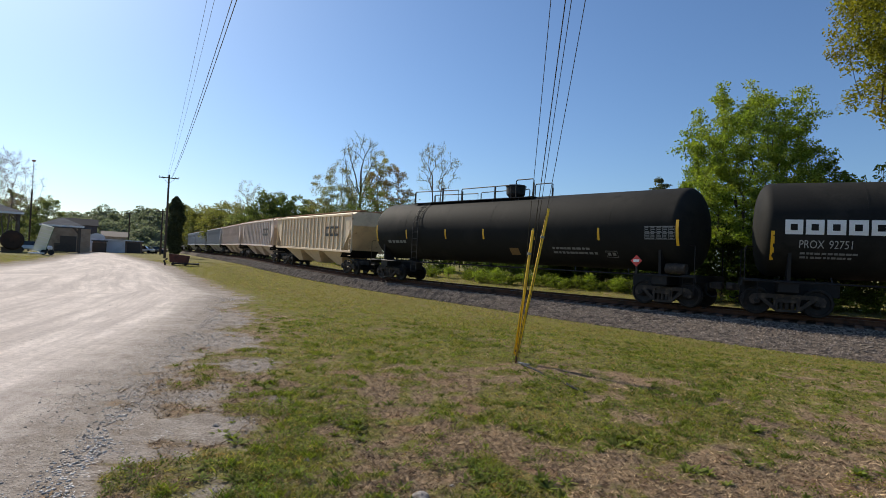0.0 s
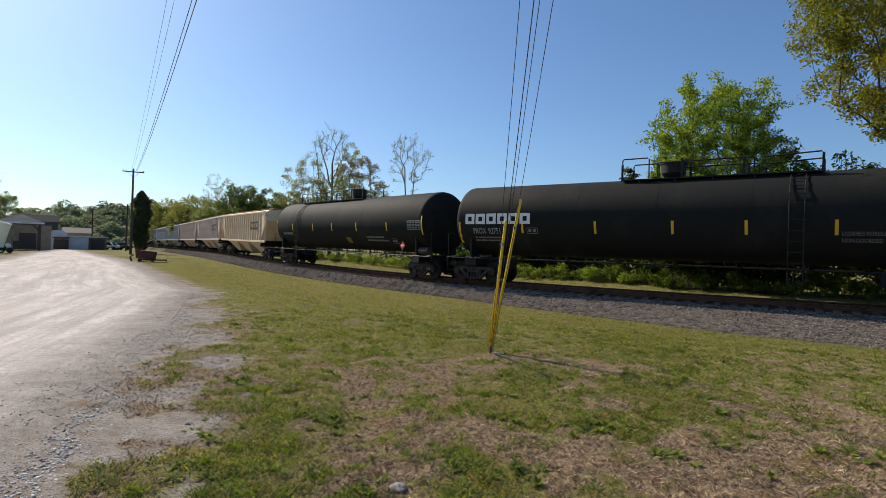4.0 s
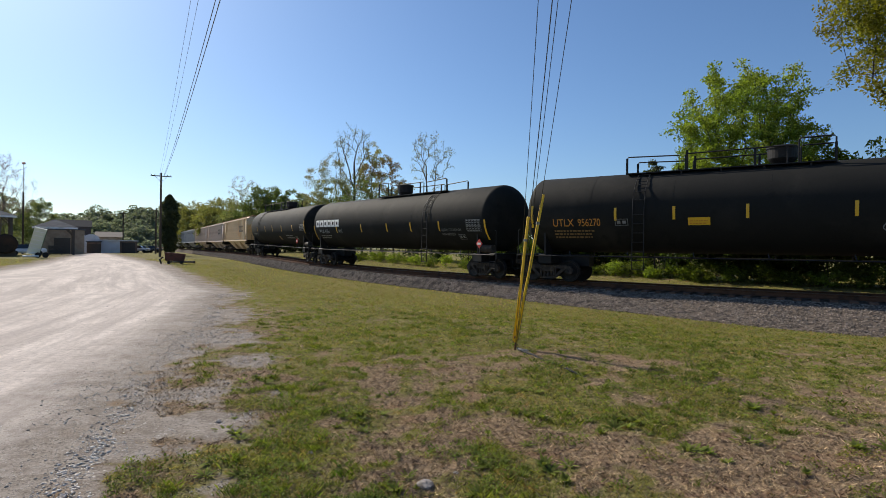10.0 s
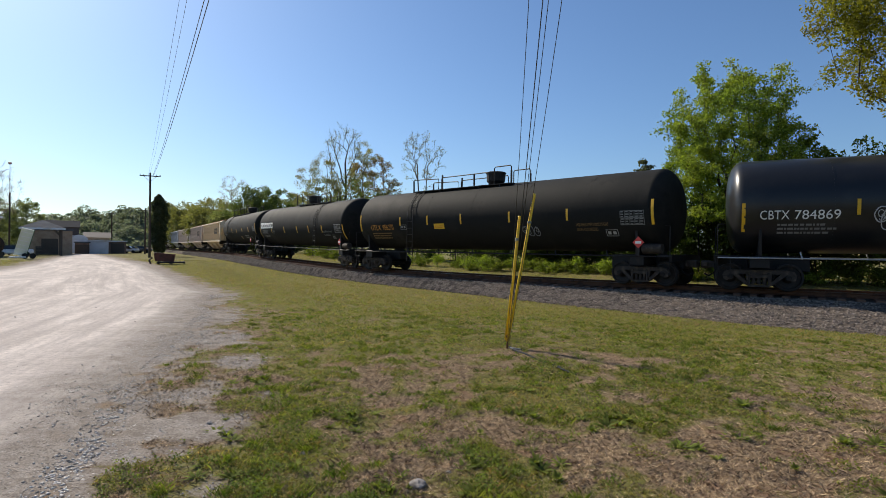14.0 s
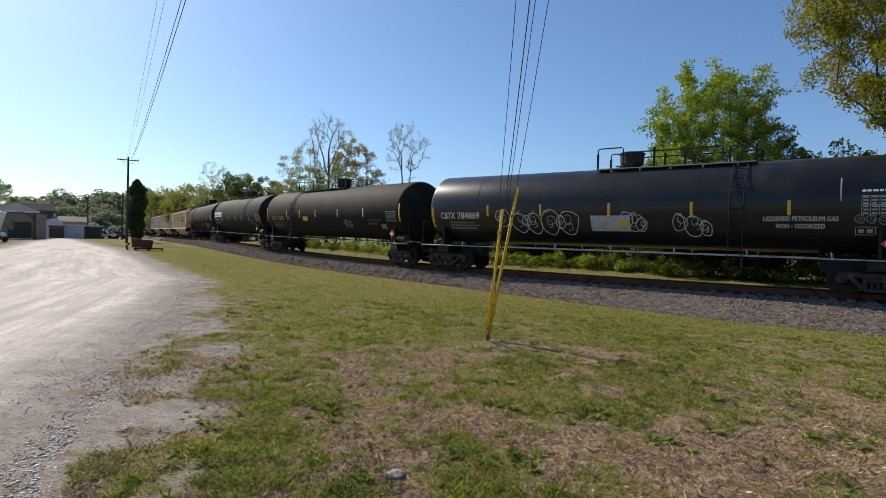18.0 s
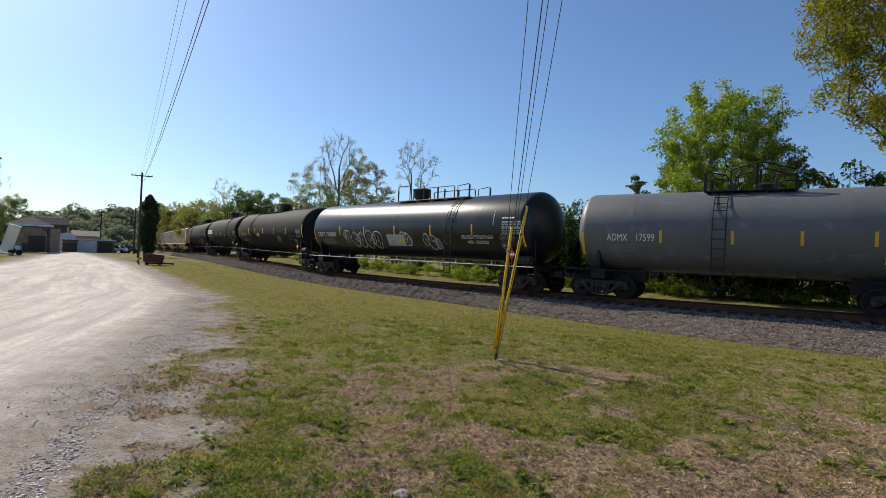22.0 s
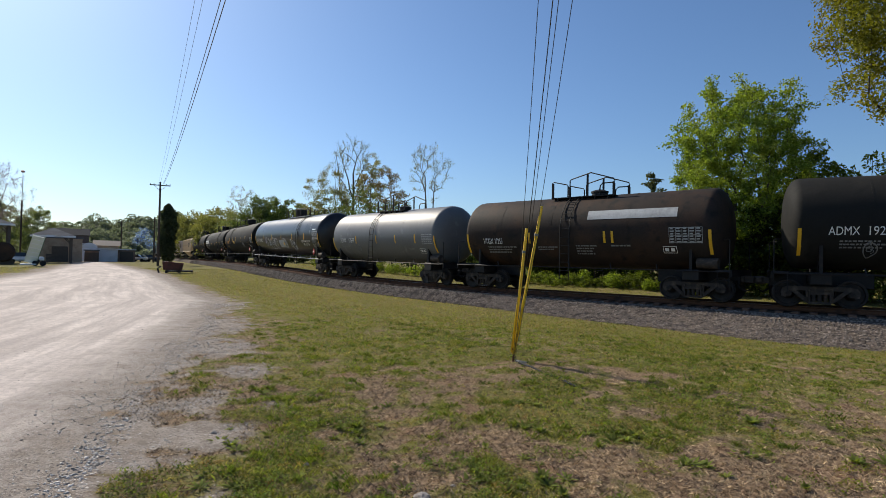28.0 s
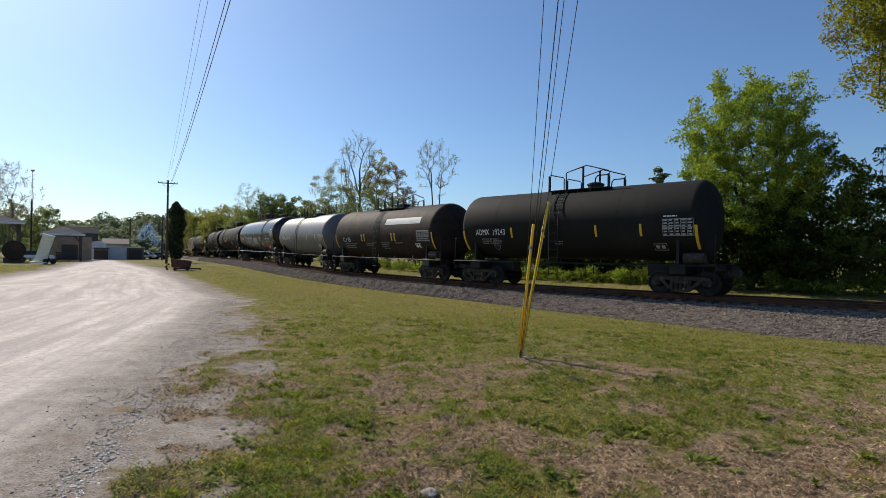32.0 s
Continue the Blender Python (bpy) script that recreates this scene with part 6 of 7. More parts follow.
def build_trees():
    x, y = polar(28.8, 29.5)
    grown_tree("tree", x, y, 10.4, 6.5, 2.0, 78000, 0.06, M_LEAF, "broad spring-green tree behind the railway track", 1, trunk_r=0.2, tips=560, cluster=0.38, stems=3, top_heavy=0.5, reach=0.4, up=0.3)
    x, y = polar(46.6, 33)
    grown_tree("tree", x, y, 20.8, 14.6, 7.0, 125000, 0.085, M_LEAF_GOLD, "tall tree with golden-green young leaves", 2, trunk_r=0.32, tips=620, cluster=0.74, top_heavy=0.5, reach=0.45, up=0.2)
    # dense dark trees and shrubs behind the track
    rng = random.Random(4)
    for k, (az, d, h, w) in enumerate([(32.6, 30.0, 5.1, 4.2), (35.4, 30.0, 6.7, 4.4), (38.3, 29.8, 5.8, 4.4), (41.5, 30.4, 6.2, 4.5), (45, 31, 6.1, 4.5), (30.2, 29.6, 4.6, 3.4), (27.4, 30, 4.5, 3.6), (50, 33, 5.5, 5), (24.6, 30, 4.7, 3.8), (21.8, 32, 5.0, 4.0), (19.0, 33.5, 5.2, 4.0), (16.2, 34.5, 5.3, 4.0), (13.6, 35, 5.2, 4.0), (11.2, 36, 4.2, 4.0)]):
        x, y = polar(az, d)
        grown_tree("shrub", x, y, h, w, 0.15, 11000 if k < 6 else 6500, 0.085, M_LEAF_SHADE if k in (1, 2, 3) else M_LEAF_DARK, "dense dark green shrub behind the track", 20 + k, trunk_r=0.06, tips=130, cluster=0.42, stems=3, top_heavy=0.42, category="shrub", group="shrubs behind the track", reach=0.25, up=0.2)
    # knee-high growth along the far side of the track
    s = -7.0
    k = 0
    while s < 62:
        off = -4.7 - rng.uniform(0, 1.2)
        p = on_line(s, off)
        h = rng.uniform(0.6, 1.05)
        tree("shrub", p.x, p.y, h, rng.uniform(1.0, 1.6), h * 0.95, 900, 0.05, M_LEAF_SHADE if k % 3 else M_LEAF, "low leafy undergrowth beside the track", 60 + k, trunk_r=0.02, tips=22, spread=0.9, category="shrub", group="undergrowth beside the track", limbs=False)
        s += rng.uniform(0.55, 0.85) * (1 if s < 30 else 1.9)
        k += 1
    # sparse trees past the middle of the train
    x, y = polar(-9.2, 62)
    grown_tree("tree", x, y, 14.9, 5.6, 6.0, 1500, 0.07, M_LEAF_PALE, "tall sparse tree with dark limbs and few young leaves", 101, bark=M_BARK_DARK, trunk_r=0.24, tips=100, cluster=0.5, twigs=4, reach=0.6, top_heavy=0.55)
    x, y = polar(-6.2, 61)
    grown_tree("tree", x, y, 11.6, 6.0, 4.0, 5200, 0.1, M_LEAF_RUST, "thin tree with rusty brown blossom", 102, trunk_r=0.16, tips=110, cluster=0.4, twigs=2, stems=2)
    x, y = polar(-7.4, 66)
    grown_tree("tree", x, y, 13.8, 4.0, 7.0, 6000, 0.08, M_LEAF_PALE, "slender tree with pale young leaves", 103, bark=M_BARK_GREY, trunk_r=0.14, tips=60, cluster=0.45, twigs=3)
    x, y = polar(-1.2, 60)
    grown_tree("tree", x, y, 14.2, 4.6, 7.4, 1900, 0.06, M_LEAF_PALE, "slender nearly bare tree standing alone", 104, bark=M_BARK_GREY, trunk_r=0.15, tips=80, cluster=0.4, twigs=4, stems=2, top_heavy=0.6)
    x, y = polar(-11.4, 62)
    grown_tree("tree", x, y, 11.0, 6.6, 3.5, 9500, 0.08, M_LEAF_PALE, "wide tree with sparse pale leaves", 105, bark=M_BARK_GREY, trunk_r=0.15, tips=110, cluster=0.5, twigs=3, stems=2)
    for k, (az, d, h, w, m) in enumerate([(-8.3, 56, 8.0, 6.4, M_LEAF_WOOD), (-5.0, 57, 7.2, 6, M_LEAF_WOOD), (-10.8, 60, 7.2, 6.0, M_LEAF_WOOD), (-2.5, 55, 5.4, 5, M_LEAF_DARK), (0.5, 50, 3.6, 5, M_LEAF_DARK), (3.5, 46, 3.2, 5, M_LEAF_DARK), (7, 42, 2.6, 4, M_LEAF_DARK), (11, 38, 2.6, 4, M_LEAF_DARK), (15, 36, 3.4, 4, M_LEAF_DARK), (18.3, 36, 4.4, 4, M_LEAF_DARK)]):
        x, y = polar(az, d)
        tree("shrub", x, y, h, w, h * 0.95, 5000, 0.1, m, "dark evergreen shrub past the track", 120 + k, trunk_r=0.1, tips=50, spread=0.7, category="shrub", group="shrubs past the track", limbs=False)
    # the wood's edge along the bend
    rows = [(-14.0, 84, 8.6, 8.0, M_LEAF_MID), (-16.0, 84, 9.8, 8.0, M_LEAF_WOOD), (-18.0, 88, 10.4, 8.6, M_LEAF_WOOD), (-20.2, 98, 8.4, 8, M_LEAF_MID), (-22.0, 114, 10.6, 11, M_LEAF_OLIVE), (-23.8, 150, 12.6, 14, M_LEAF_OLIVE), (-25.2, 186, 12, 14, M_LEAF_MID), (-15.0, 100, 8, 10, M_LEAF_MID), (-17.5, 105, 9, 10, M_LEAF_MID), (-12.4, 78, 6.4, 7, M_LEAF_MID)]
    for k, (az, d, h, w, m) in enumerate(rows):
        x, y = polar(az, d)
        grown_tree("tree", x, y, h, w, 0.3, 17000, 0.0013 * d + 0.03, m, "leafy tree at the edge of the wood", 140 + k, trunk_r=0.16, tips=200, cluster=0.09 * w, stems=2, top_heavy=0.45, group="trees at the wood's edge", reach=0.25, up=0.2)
    x, y = polar(-19.9, 92)
    grown_tree("tree", x, y, 12.4, 5.5, 5, 2600, 0.09, M_LEAF_PALE, "tall sparse tree above the wood's edge", 160, bark=M_BARK_GREY, trunk_r=0.17, tips=100, cluster=0.5, twigs=3)
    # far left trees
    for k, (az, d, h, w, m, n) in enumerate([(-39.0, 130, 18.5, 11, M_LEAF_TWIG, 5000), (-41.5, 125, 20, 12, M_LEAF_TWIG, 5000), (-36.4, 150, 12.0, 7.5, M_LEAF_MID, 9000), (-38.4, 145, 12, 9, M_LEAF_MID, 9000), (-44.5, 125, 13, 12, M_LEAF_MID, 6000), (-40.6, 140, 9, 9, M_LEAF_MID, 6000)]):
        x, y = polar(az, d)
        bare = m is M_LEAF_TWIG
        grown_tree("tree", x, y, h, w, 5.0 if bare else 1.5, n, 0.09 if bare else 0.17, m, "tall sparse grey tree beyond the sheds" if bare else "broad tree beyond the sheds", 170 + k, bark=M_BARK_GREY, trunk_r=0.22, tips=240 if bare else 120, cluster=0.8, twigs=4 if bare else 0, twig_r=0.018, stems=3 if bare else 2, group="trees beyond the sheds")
    # dark columnar cedar
    x, y = polar(-26.45, 95)
    cd = thing("cedar", "dark columnar cedar tree by the utility poles", "tree", Matrix.Translation((x, y, 0)))
    bm = bmesh.new()
    tube(bm, [(0, 0, 0), (0, 0, 8.5)], 0.22, 8, 0.03)
    part("trunk", bm, M_BARK, cd)
    nr = np.random.default_rng(9)
    n = 14000
    u = nr.random(n) ** 0.8
    rr = 1.2 * np.interp(u, [0, 0.06, 0.3, 0.65, 0.85, 0.94, 1], [0.35, 0.7, 0.9, 1.0, 0.8, 0.5, 0.12]) * (0.45 + 0.55 * nr.random(n) ** 0.6)
    a = nr.random(n) * 6.283
    rr *= 1 + 0.2 * np.sin(3 * a + 9 * u) + 0.16 * np.sin(31 * u + 2 * a) + 0.1 * np.sin(67 * u + 5 * a)
    leaves(np.stack([rr * np.cos(a), rr * np.sin(a), 0.4 + 9.0 * u], 1), 0.16, nr, M_NEEDLE, "crown", cd)
    x, y = polar(21.2, 52)
    grown_tree("conifer", x, y, 10.2, 3.2, 1.0, 4200, 0.16, M_NEEDLE, "small dark conifer behind the track", 190, trunk_r=0.15, tips=90, cluster=0.4, top_heavy=0.2)


build_trees()


def build_hill():
    """Wooded hill on the horizon: a crest line of leafy clumps over a slope, haze in both colours."""
    rng, nr = random.Random(31), np.random.default_rng(31)
    hill = thing("hillside", "hazy wooded hill on the horizon", "hill", kind="structure")
    bm = bmesh.new()
    prof = []
    for k in range(61):
        az = -62 + k * 0.9
        if az > -4:
            break
        x, y = polar(az, 420)
        h = min(28, max(18.5, 20 + 1.5 * (az + 34))) + 1.6 * math.sin(az * 0.9) + 1.2 * math.sin(az * 2.1)
        prof.append((az, h))
    lo = [bm.verts.new((*polar(az, 360), -2)) for az, h in prof]
    hi = [bm.verts.new((*polar(az, 420), h - 3)) for az, h in prof]
    bk = [bm.verts.new((*polar(az, 600), h - 3)) for az, h in prof]
    for k in range(len(prof) - 1):
        bm.faces.new((lo[k], lo[k + 1], hi[k + 1], hi[k]))
        bm.faces.new((hi[k], hi[k + 1], bk[k + 1], bk[k]))
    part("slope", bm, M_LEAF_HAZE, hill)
    pts = []
    for _ in range(1600):
        u = rng.uniform(0, len(prof) - 1.001)
        k = int(u)
        az = prof[k][0] + (u - k) * 0.9
        h = prof[k][1] + (prof[k + 1][1] - prof[k][1]) * (u - k)
        w = rng.random()
        d = 360 + 62 * w
        x, y = polar(az, d)
        zc = -2 + (h - 1) * w
        r = rng.uniform(2.2, 4.6)
        m = 90
        p = nr.normal(size=(m, 3))
        p /= np.linalg.norm(p, axis=1, keepdims=True)
        p[:, 2] = np.abs(p[:, 2]) * 1.3
        pts.append(np.array([x, y, zc]) + p * r)
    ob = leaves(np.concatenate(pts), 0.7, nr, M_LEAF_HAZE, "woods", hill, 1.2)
    tagged(ob, kind="stuff")


build_hill()


# ---- poles, wires and the yellow guy guards ----
def utility_pole(x, y, h, label, arm=2.9, turn=0.0, arms=1):
    p = thing("utility_pole", label, "utility pole", Matrix.Translation((x, y, gz(x, y) - 0.05)) @ pose(0, 0, 0, 0, 0, turn), "utility poles")
    bm = bmesh.new()
    tube(bm, [(0, 0, 0), (0, 0, h * 0.5), (0, 0, h)], 0.17, 10, 0.11)
    part("pole", bm, M_POLE, p)
    for k in range(arms):
        z = h - 0.45 - 0.9 * k
        bm = bmesh.new()
        box(bm, -arm / 2, arm / 2, -0.22, -0.11, z - 0.06, z + 0.06, bevel=0.01)
        part("crossarm", bm, M_POLE, p)
        for sx in (-1, 1):
            bm = bmesh.new()
            tube(bm, [(sx * arm * 0.3, -0.16, z - 0.04), (0, -0.13, z - 0.75)], 0.02, 5)
            part("arm_brace", bm, M_STEEL_BLACK, p)
        for sx in (-0.47, -0.3, 0.3, 0.47):
            bm = bmesh.new()
            lathe(bm, [(0.06, 0.02), (0.12, 0.02), (0.13, 0.05), (0.2, 0.05), (0.22, 0.02)], 8, "z", sx * arm, -0.16, z)
            part("insulator", bm, M_DIM, p)
    return p


def hang(a, b, sag, r, n=20, bow=0.0):
    a, b = Vector(a), Vector(b)
    bm = bmesh.new()
    tube(bm, [a.lerp(b, k / n) - Vector((-bow * math.sin(math.pi * k / n), 0, sag * 4 * (k / n) * (1 - k / n))) for k in range(n + 1)], r, 5)
    return bm


def wire(a, b, sag, r, label):
    ob = new("wire", finish(hang(a, b, sag, r), "wire", M_WIRE))
    return tagged(ob, label, "wire", "overhead wires")


PX, PY = polar(-27.2, 83)
utility_pole(PX, PY, 11.4, "wooden utility pole with a crossarm beside the gravel road", 2.5, 27)
QX, QY = polar(-27.57, 118)
utility_pole(QX, QY, 8.8, "shorter wooden utility pole farther along the road", 2.2, 27)
for az, d, h in ((-30.2, 150, 9.5), (-23.0, 140, 9.0)):
    utility_pole(*polar(az, d), h, "distant wooden utility pole", 1.6, 27)
# the near pole stands behind the camera; its wires pass overhead and its guys come down to the lawn
NX, NY = 9.3, -14.0
utility_pole(NX, NY, 11.5, "wooden utility pole standing behind the lawn", 2.9, 27)
utility_pole(-0.2, -6.0, 10.4, "wooden utility pole held by guys to the lawn", 2.4, 10)
for dx, z0, z1, r, sag in ((-0.4, 11.2, 10.95, 0.007, 0.9), (-0.12, 11.2, 10.95, 0.007, 1.0), (0.5, 11.2, 10.95, 0.015, 1.25), (0.65, 11.15, 10.95, 0.017, 1.3)):
    wire((NX + dx, NY, z0), (PX + dx * 0.9, PY - dx * 0.45, z1), sag, r, "dark overhead power line between utility poles")
GXP, GYP = 1.22, 8.9
GZ = gz(GXP, GYP)


def guy_wires():
    """Four guys that meet at the ground anchor and rise overhead to the pole behind."""
    tops = [(-0.57, -6.0, 10.0), (-0.32, -6.0, 10.0), (-0.22, -6.0, 10.0), (-0.14, -6.0, 10.0)]
    bows = (0.05, 0.06, 0.06, 0.13)
    for k, t in enumerate(tops):
        ob = new("guy_wire", finish(hang((GXP + 0.01 * k, GYP, GZ + 0.02), t, 0.02, 0.003 if k != 1 else 0.0042, 24, bows[k]), "guy_wire", M_WIRE))
        tagged(ob, "taut steel guy wire running up from the lawn", "wire", "guy wires")


guy_wires()


def guy_guard(base, top, label):
    """A long yellow half-round plastic guard over a guy wire."""
    g = thing("guy_guard", label, "guy marker", None, "yellow guy guards")
    base, top = Vector(base), Vector(top)
    bm = bmesh.new()
    tube(bm, [base, base.lerp(top, 0.5) + Vector((0.008, 0, 0)), top - (top - base).normalized() * 0.02, top], 0.026, 10, 0.023)
    part("sleeve", bm, M_YPLASTIC, g, smooth=True)
    bm = bmesh.new()
    q = base.lerp(top, 0.8)
    tube(bm, [q, q + (top - base).normalized() * 0.04], 0.036, 10)
    part("clamp", bm, M_DIM, g)
    return g


guy_guard((GXP, GYP, GZ + 0.1), (GXP + 0.40, GYP - 0.12, GZ + 2.5), "long leaning yellow plastic guy guard")
guy_guard((GXP - 0.015, GYP + 0.06, GZ + 0.12), (GXP + 0.19, GYP + 0.05, GZ + 2.15), "shorter leaning yellow plastic guy guard")
an = thing("ground_anchor", "rusty steel guy anchor rod in the lawn", "anchor", Matrix.Translation((GXP, GYP, GZ)))
bm = bmesh.new()
tube(bm, [(-0.01, 0, -0.1), (0.01, 0, 0.16)], 0.016, 8)
lathe(bm, [(-0.02, 0.03), (0.02, 0.03)], 10, "y", 0.01, 0, 0.18)
part("rod", bm, M_RAIL, an)

# ---- sheds, ramp and buildings by the road ----
M_ROOF = mat("grey_shingle_roof", (0.085, 0.092, 0.105), 0.9, spec=0.08, vary=[((0.12, 0.125, 0.135), 0.7, 0.45, 0.65)], grain=0.25, grain_scale=8)
M_TIN = mat("galvanised_sheet", (0.55, 0.57, 0.6), 0.45, metal=0.3, vary=[((0.4, 0.38, 0.36), 0.8, 0.5, 0.7)], grain=0.1)
M_BRICKISH = mat("tan_block_wall", (0.36, 0.28, 0.2), 0.85, vary=[((0.28, 0.2, 0.14), 1.2, 0.45, 0.65)], grain=0.2, grain_scale=5)
M_BRICK = mat("dark_brick_wall", (0.1, 0.075, 0.075), 0.85, grain=0.25, grain_scale=5)
# base colour lightened to carry the haze over the far sheds
M_TIMBER = mat("dark_timber", (0.085, 0.07, 0.058), 0.85, grain=0.3, grain_scale=8)
M_WHITEWALL = mat("white_cladding", (0.62, 0.65, 0.7), 0.6, vary=[((0.5, 0.52, 0.55), 0.6, 0.5, 0.7)], grain=0.08, grain_scale=6)
M_GLASS = mat("dark_window_glass", (0.02, 0.025, 0.03), 0.08)
M_PALEGREEN = mat("pale_green_paint", (0.74, 0.75, 0.62), 0.5, vary=[((0.62, 0.64, 0.52), 1.0, 0.5, 0.7)], grain=0.1)
M_GREEN = mat("green_machine_paint", (0.06, 0.16, 0.07), 0.5)
M_RUST = mat("rusted_red_steel", (0.12, 0.04, 0.028), 0.8, vary=[((0.07, 0.03, 0.022), 2, 0.45, 0.65)], grain=0.3, grain_scale=10)
M_LAMP_HEAD = mat("dull_pink_lamp_head", (0.4, 0.22, 0.18), 0.6, grain=0.2)
M_BROWNWALL = mat("brown_board_wall", (0.21, 0.15, 0.115), 0.85, vary=[((0.14, 0.1, 0.08), 1.5, 0.45, 0.65)], grain=0.25, grain_scale=7)
M_TYRE = mat("black_rubber", (0.015, 0.015, 0.015), 0.85)
M_CAR_WHITE = mat("white_car_paint", (0.75, 0.76, 0.78), 0.25)
M_CAR_DARK = mat("dark_car_paint", (0.04, 0.045, 0.055), 0.25)


def open_shed(az, d, w, depth, eave, ridge, label, turn=0.0, back=True):
    """A hipped roof on timber posts with a wall at the back."""
    x, y = polar(az, d)
    sh = thing("open_shed", label, "shed", Matrix.Translation((x, y, gz(x, y))) @ pose(0, 0, 0, 0, 0, -az + turn), "open sheds")
    bm = bmesh.new()
    o = 0.5
    e = [bm.verts.new(c) for c in ((-w / 2 - o, -depth / 2 - o, eave), (w / 2 + o, -depth / 2 - o, eave), (w / 2 + o, depth / 2 + o, eave), (-w / 2 - o, depth / 2 + o, eave))]
    t = [bm.verts.new((0, -depth * 0.15, ridge)), bm.verts.new((0, depth * 0.15, ridge))]
    for f in ((e[0], e[1], t[0]), (e[1], e[2], t[1], t[0]), (e[2], e[3], t[1]), (e[3], e[0], t[0], t[1]), (e[3], e[2], e[1], e[0])):
        bm.faces.new(f)
    part("roof", bm, M_ROOF, sh)
    bm = bmesh.new()
    for a, b in ((-1, 1),):
        box(bm, -w / 2 - o, w / 2 + o, -depth / 2 - o - 0.03, -depth / 2 - o + 0.05, eave - 0.25, eave - 0.004)
    part("fascia", bm, M_TIN, sh)
    for sx in (-1, 1):
        for sy in (-1, 1):
            bm = bmesh.new()
            box(bm, sx * w / 2 - 0.14, sx * w / 2 + 0.14, sy * depth / 2 - 0.14, sy * depth / 2 + 0.14, -0.1, eave, bevel=0.01)
            part("post", bm, M_TIMBER, sh)
            bm = bmesh.new()
            tube(bm, [(sx * w / 2, sy * depth / 2, eave - 1.1), (sx * (w / 2 - 0.9), sy * depth / 2, eave - 0.1)], 0.08, 6)
            part("knee_brace", bm, M_TIMBER, sh)
    return sh


open_shed(-35.2, 100, 4.4, 6.5, 4.0, 5.2, "open-sided shed with a grey hipped roof")
def shed_crate(az, d):
    """A dark slatted crate on a low skid under the shed's roof."""
    x, y = polar(az, d)
    c = thing("crate", "dark slatted crate standing under the open shed", "crate", Matrix.Translation((x, y, gz(x, y))) @ pose(0, 0, 0, 0, 0, -az))
    for sx in (-0.7, 0.7):
        part("skid", box(bmesh.new(), sx - 0.06, sx + 0.06, -0.5, 0.5, 0, 0.14, bevel=0.01), M_TIMBER, c)
    for k in range(6):
        part("slat", box(bmesh.new(), -0.9, 0.9, -0.5, 0.5, 0.14 + 0.2 * k, 0.32 + 0.2 * k, bevel=0.015), M_TIMBER, c)


shed_crate(-35.15, 99)
open_shed(-39.9, 95, 5.6, 7.0, 5.2, 6.5, "second open-sided shed with a grey roof")


def block_building(az, d, w, depth, h, wall, label, windows=0, roof="flat", roof_mat=None, turn=0.0, doors=0):
    x, y = polar(az, d)
    b = thing("building", label, "building", Matrix.Translation((x, y, gz(x, y) - 0.05)) @ pose(0, 0, 0, 0, 0, -az + turn), "buildings by the road")
    bm = bmesh.new()
    box(bm, -w / 2, w / 2, -depth / 2, depth / 2, 0, h, bevel=0.02)
    part("wall", bm, wall, b)
    bm = bmesh.new()
    if roof == "gable":
        v = [bm.verts.new(c) for c in ((-w / 2 - 0.3, -depth / 2 - 0.3, h), (w / 2 + 0.3, -depth / 2 - 0.3, h), (w / 2 + 0.3, depth / 2 + 0.3, h), (-w / 2 - 0.3, depth / 2 + 0.3, h), (-w / 2 - 0.3, 0, h + depth * 0.28), (w / 2 + 0.3, 0, h + depth * 0.28))]
        for f in ((0, 1, 5, 4), (2, 3, 4, 5), (0, 4, 3), (1, 2, 5), (3, 2, 1, 0)):
            bm.faces.new([v[k] for k in f])
    else:
        box(bm, -w / 2 - 0.2, w / 2 + 0.2, -depth / 2 - 0.2, depth / 2 + 0.2, h + 0.004, h + 0.22)
    part("roof", bm, roof_mat or M_ROOF, b)
    for k in range(windows):
        wx = -w / 2 + w * (k + 0.5) / windows
        fr = bmesh.new()
        box(fr, wx - 0.6, wx + 0.6, -depth / 2 - 0.04, -depth / 2 - 0.003, h * 0.45, h * 0.45 + 1.3)
        win = part("window", fr, M_WHITEWALL, b)
        gl = bmesh.new()
        box(gl, wx - 0.5, wx + 0.5, -depth / 2 - 0.055, -depth / 2 - 0.043, h * 0.45 + 0.1, h * 0.45 + 1.2)
        part("pane", gl, M_GLASS, win)
    for k in range(doors):
        wx = -w / 2 + w * (k + 0.5) / doors
        bm = bmesh.new()
        box(bm, wx - 1.1, wx + 1.1, -depth / 2 - 0.05, -depth / 2 - 0.003, 0.05, min(h - 0.3, 2.6))
        part("door", bm, M_TIMBER, b)
    return b


block_building(-34.7, 112, 6.0, 8, 3.9, M_BRICKISH, "tan block building behind the open shed", doors=1)
block_building(-34.1, 190, 9.5, 7, 6.6, M_BRICK, "dark brick building with a row of windows", windows=5, roof="gable", roof_mat=mat("dark_slate_roof", (0.05, 0.05, 0.055), 0.9, spec=0.1, grain=0.2, grain_scale=6))
block_building(-31.2, 122, 3.2, 6, 2.3, M_WHITEWALL, "low white clad building beside the road", roof_mat=M_TIN)
block_building(-29.75, 124, 2.9, 5, 2.3, M_BROWNWALL, "low brown lean-to with a pale roof edge", roof_mat=M_TIN, doors=1)
block_building(-32.4, 119, 2.1, 4, 2.0, M_BROWNWALL, "small brown board annex beside the white building", doors=1)
block_building(-31.3, 136, 4.4, 4, 3.2, M_BRICKISH, "low building with a dull brown roof", roof="gable", roof_mat=mat("brown_roof", (0.2, 0.16, 0.13), 0.8, grain=0.2))


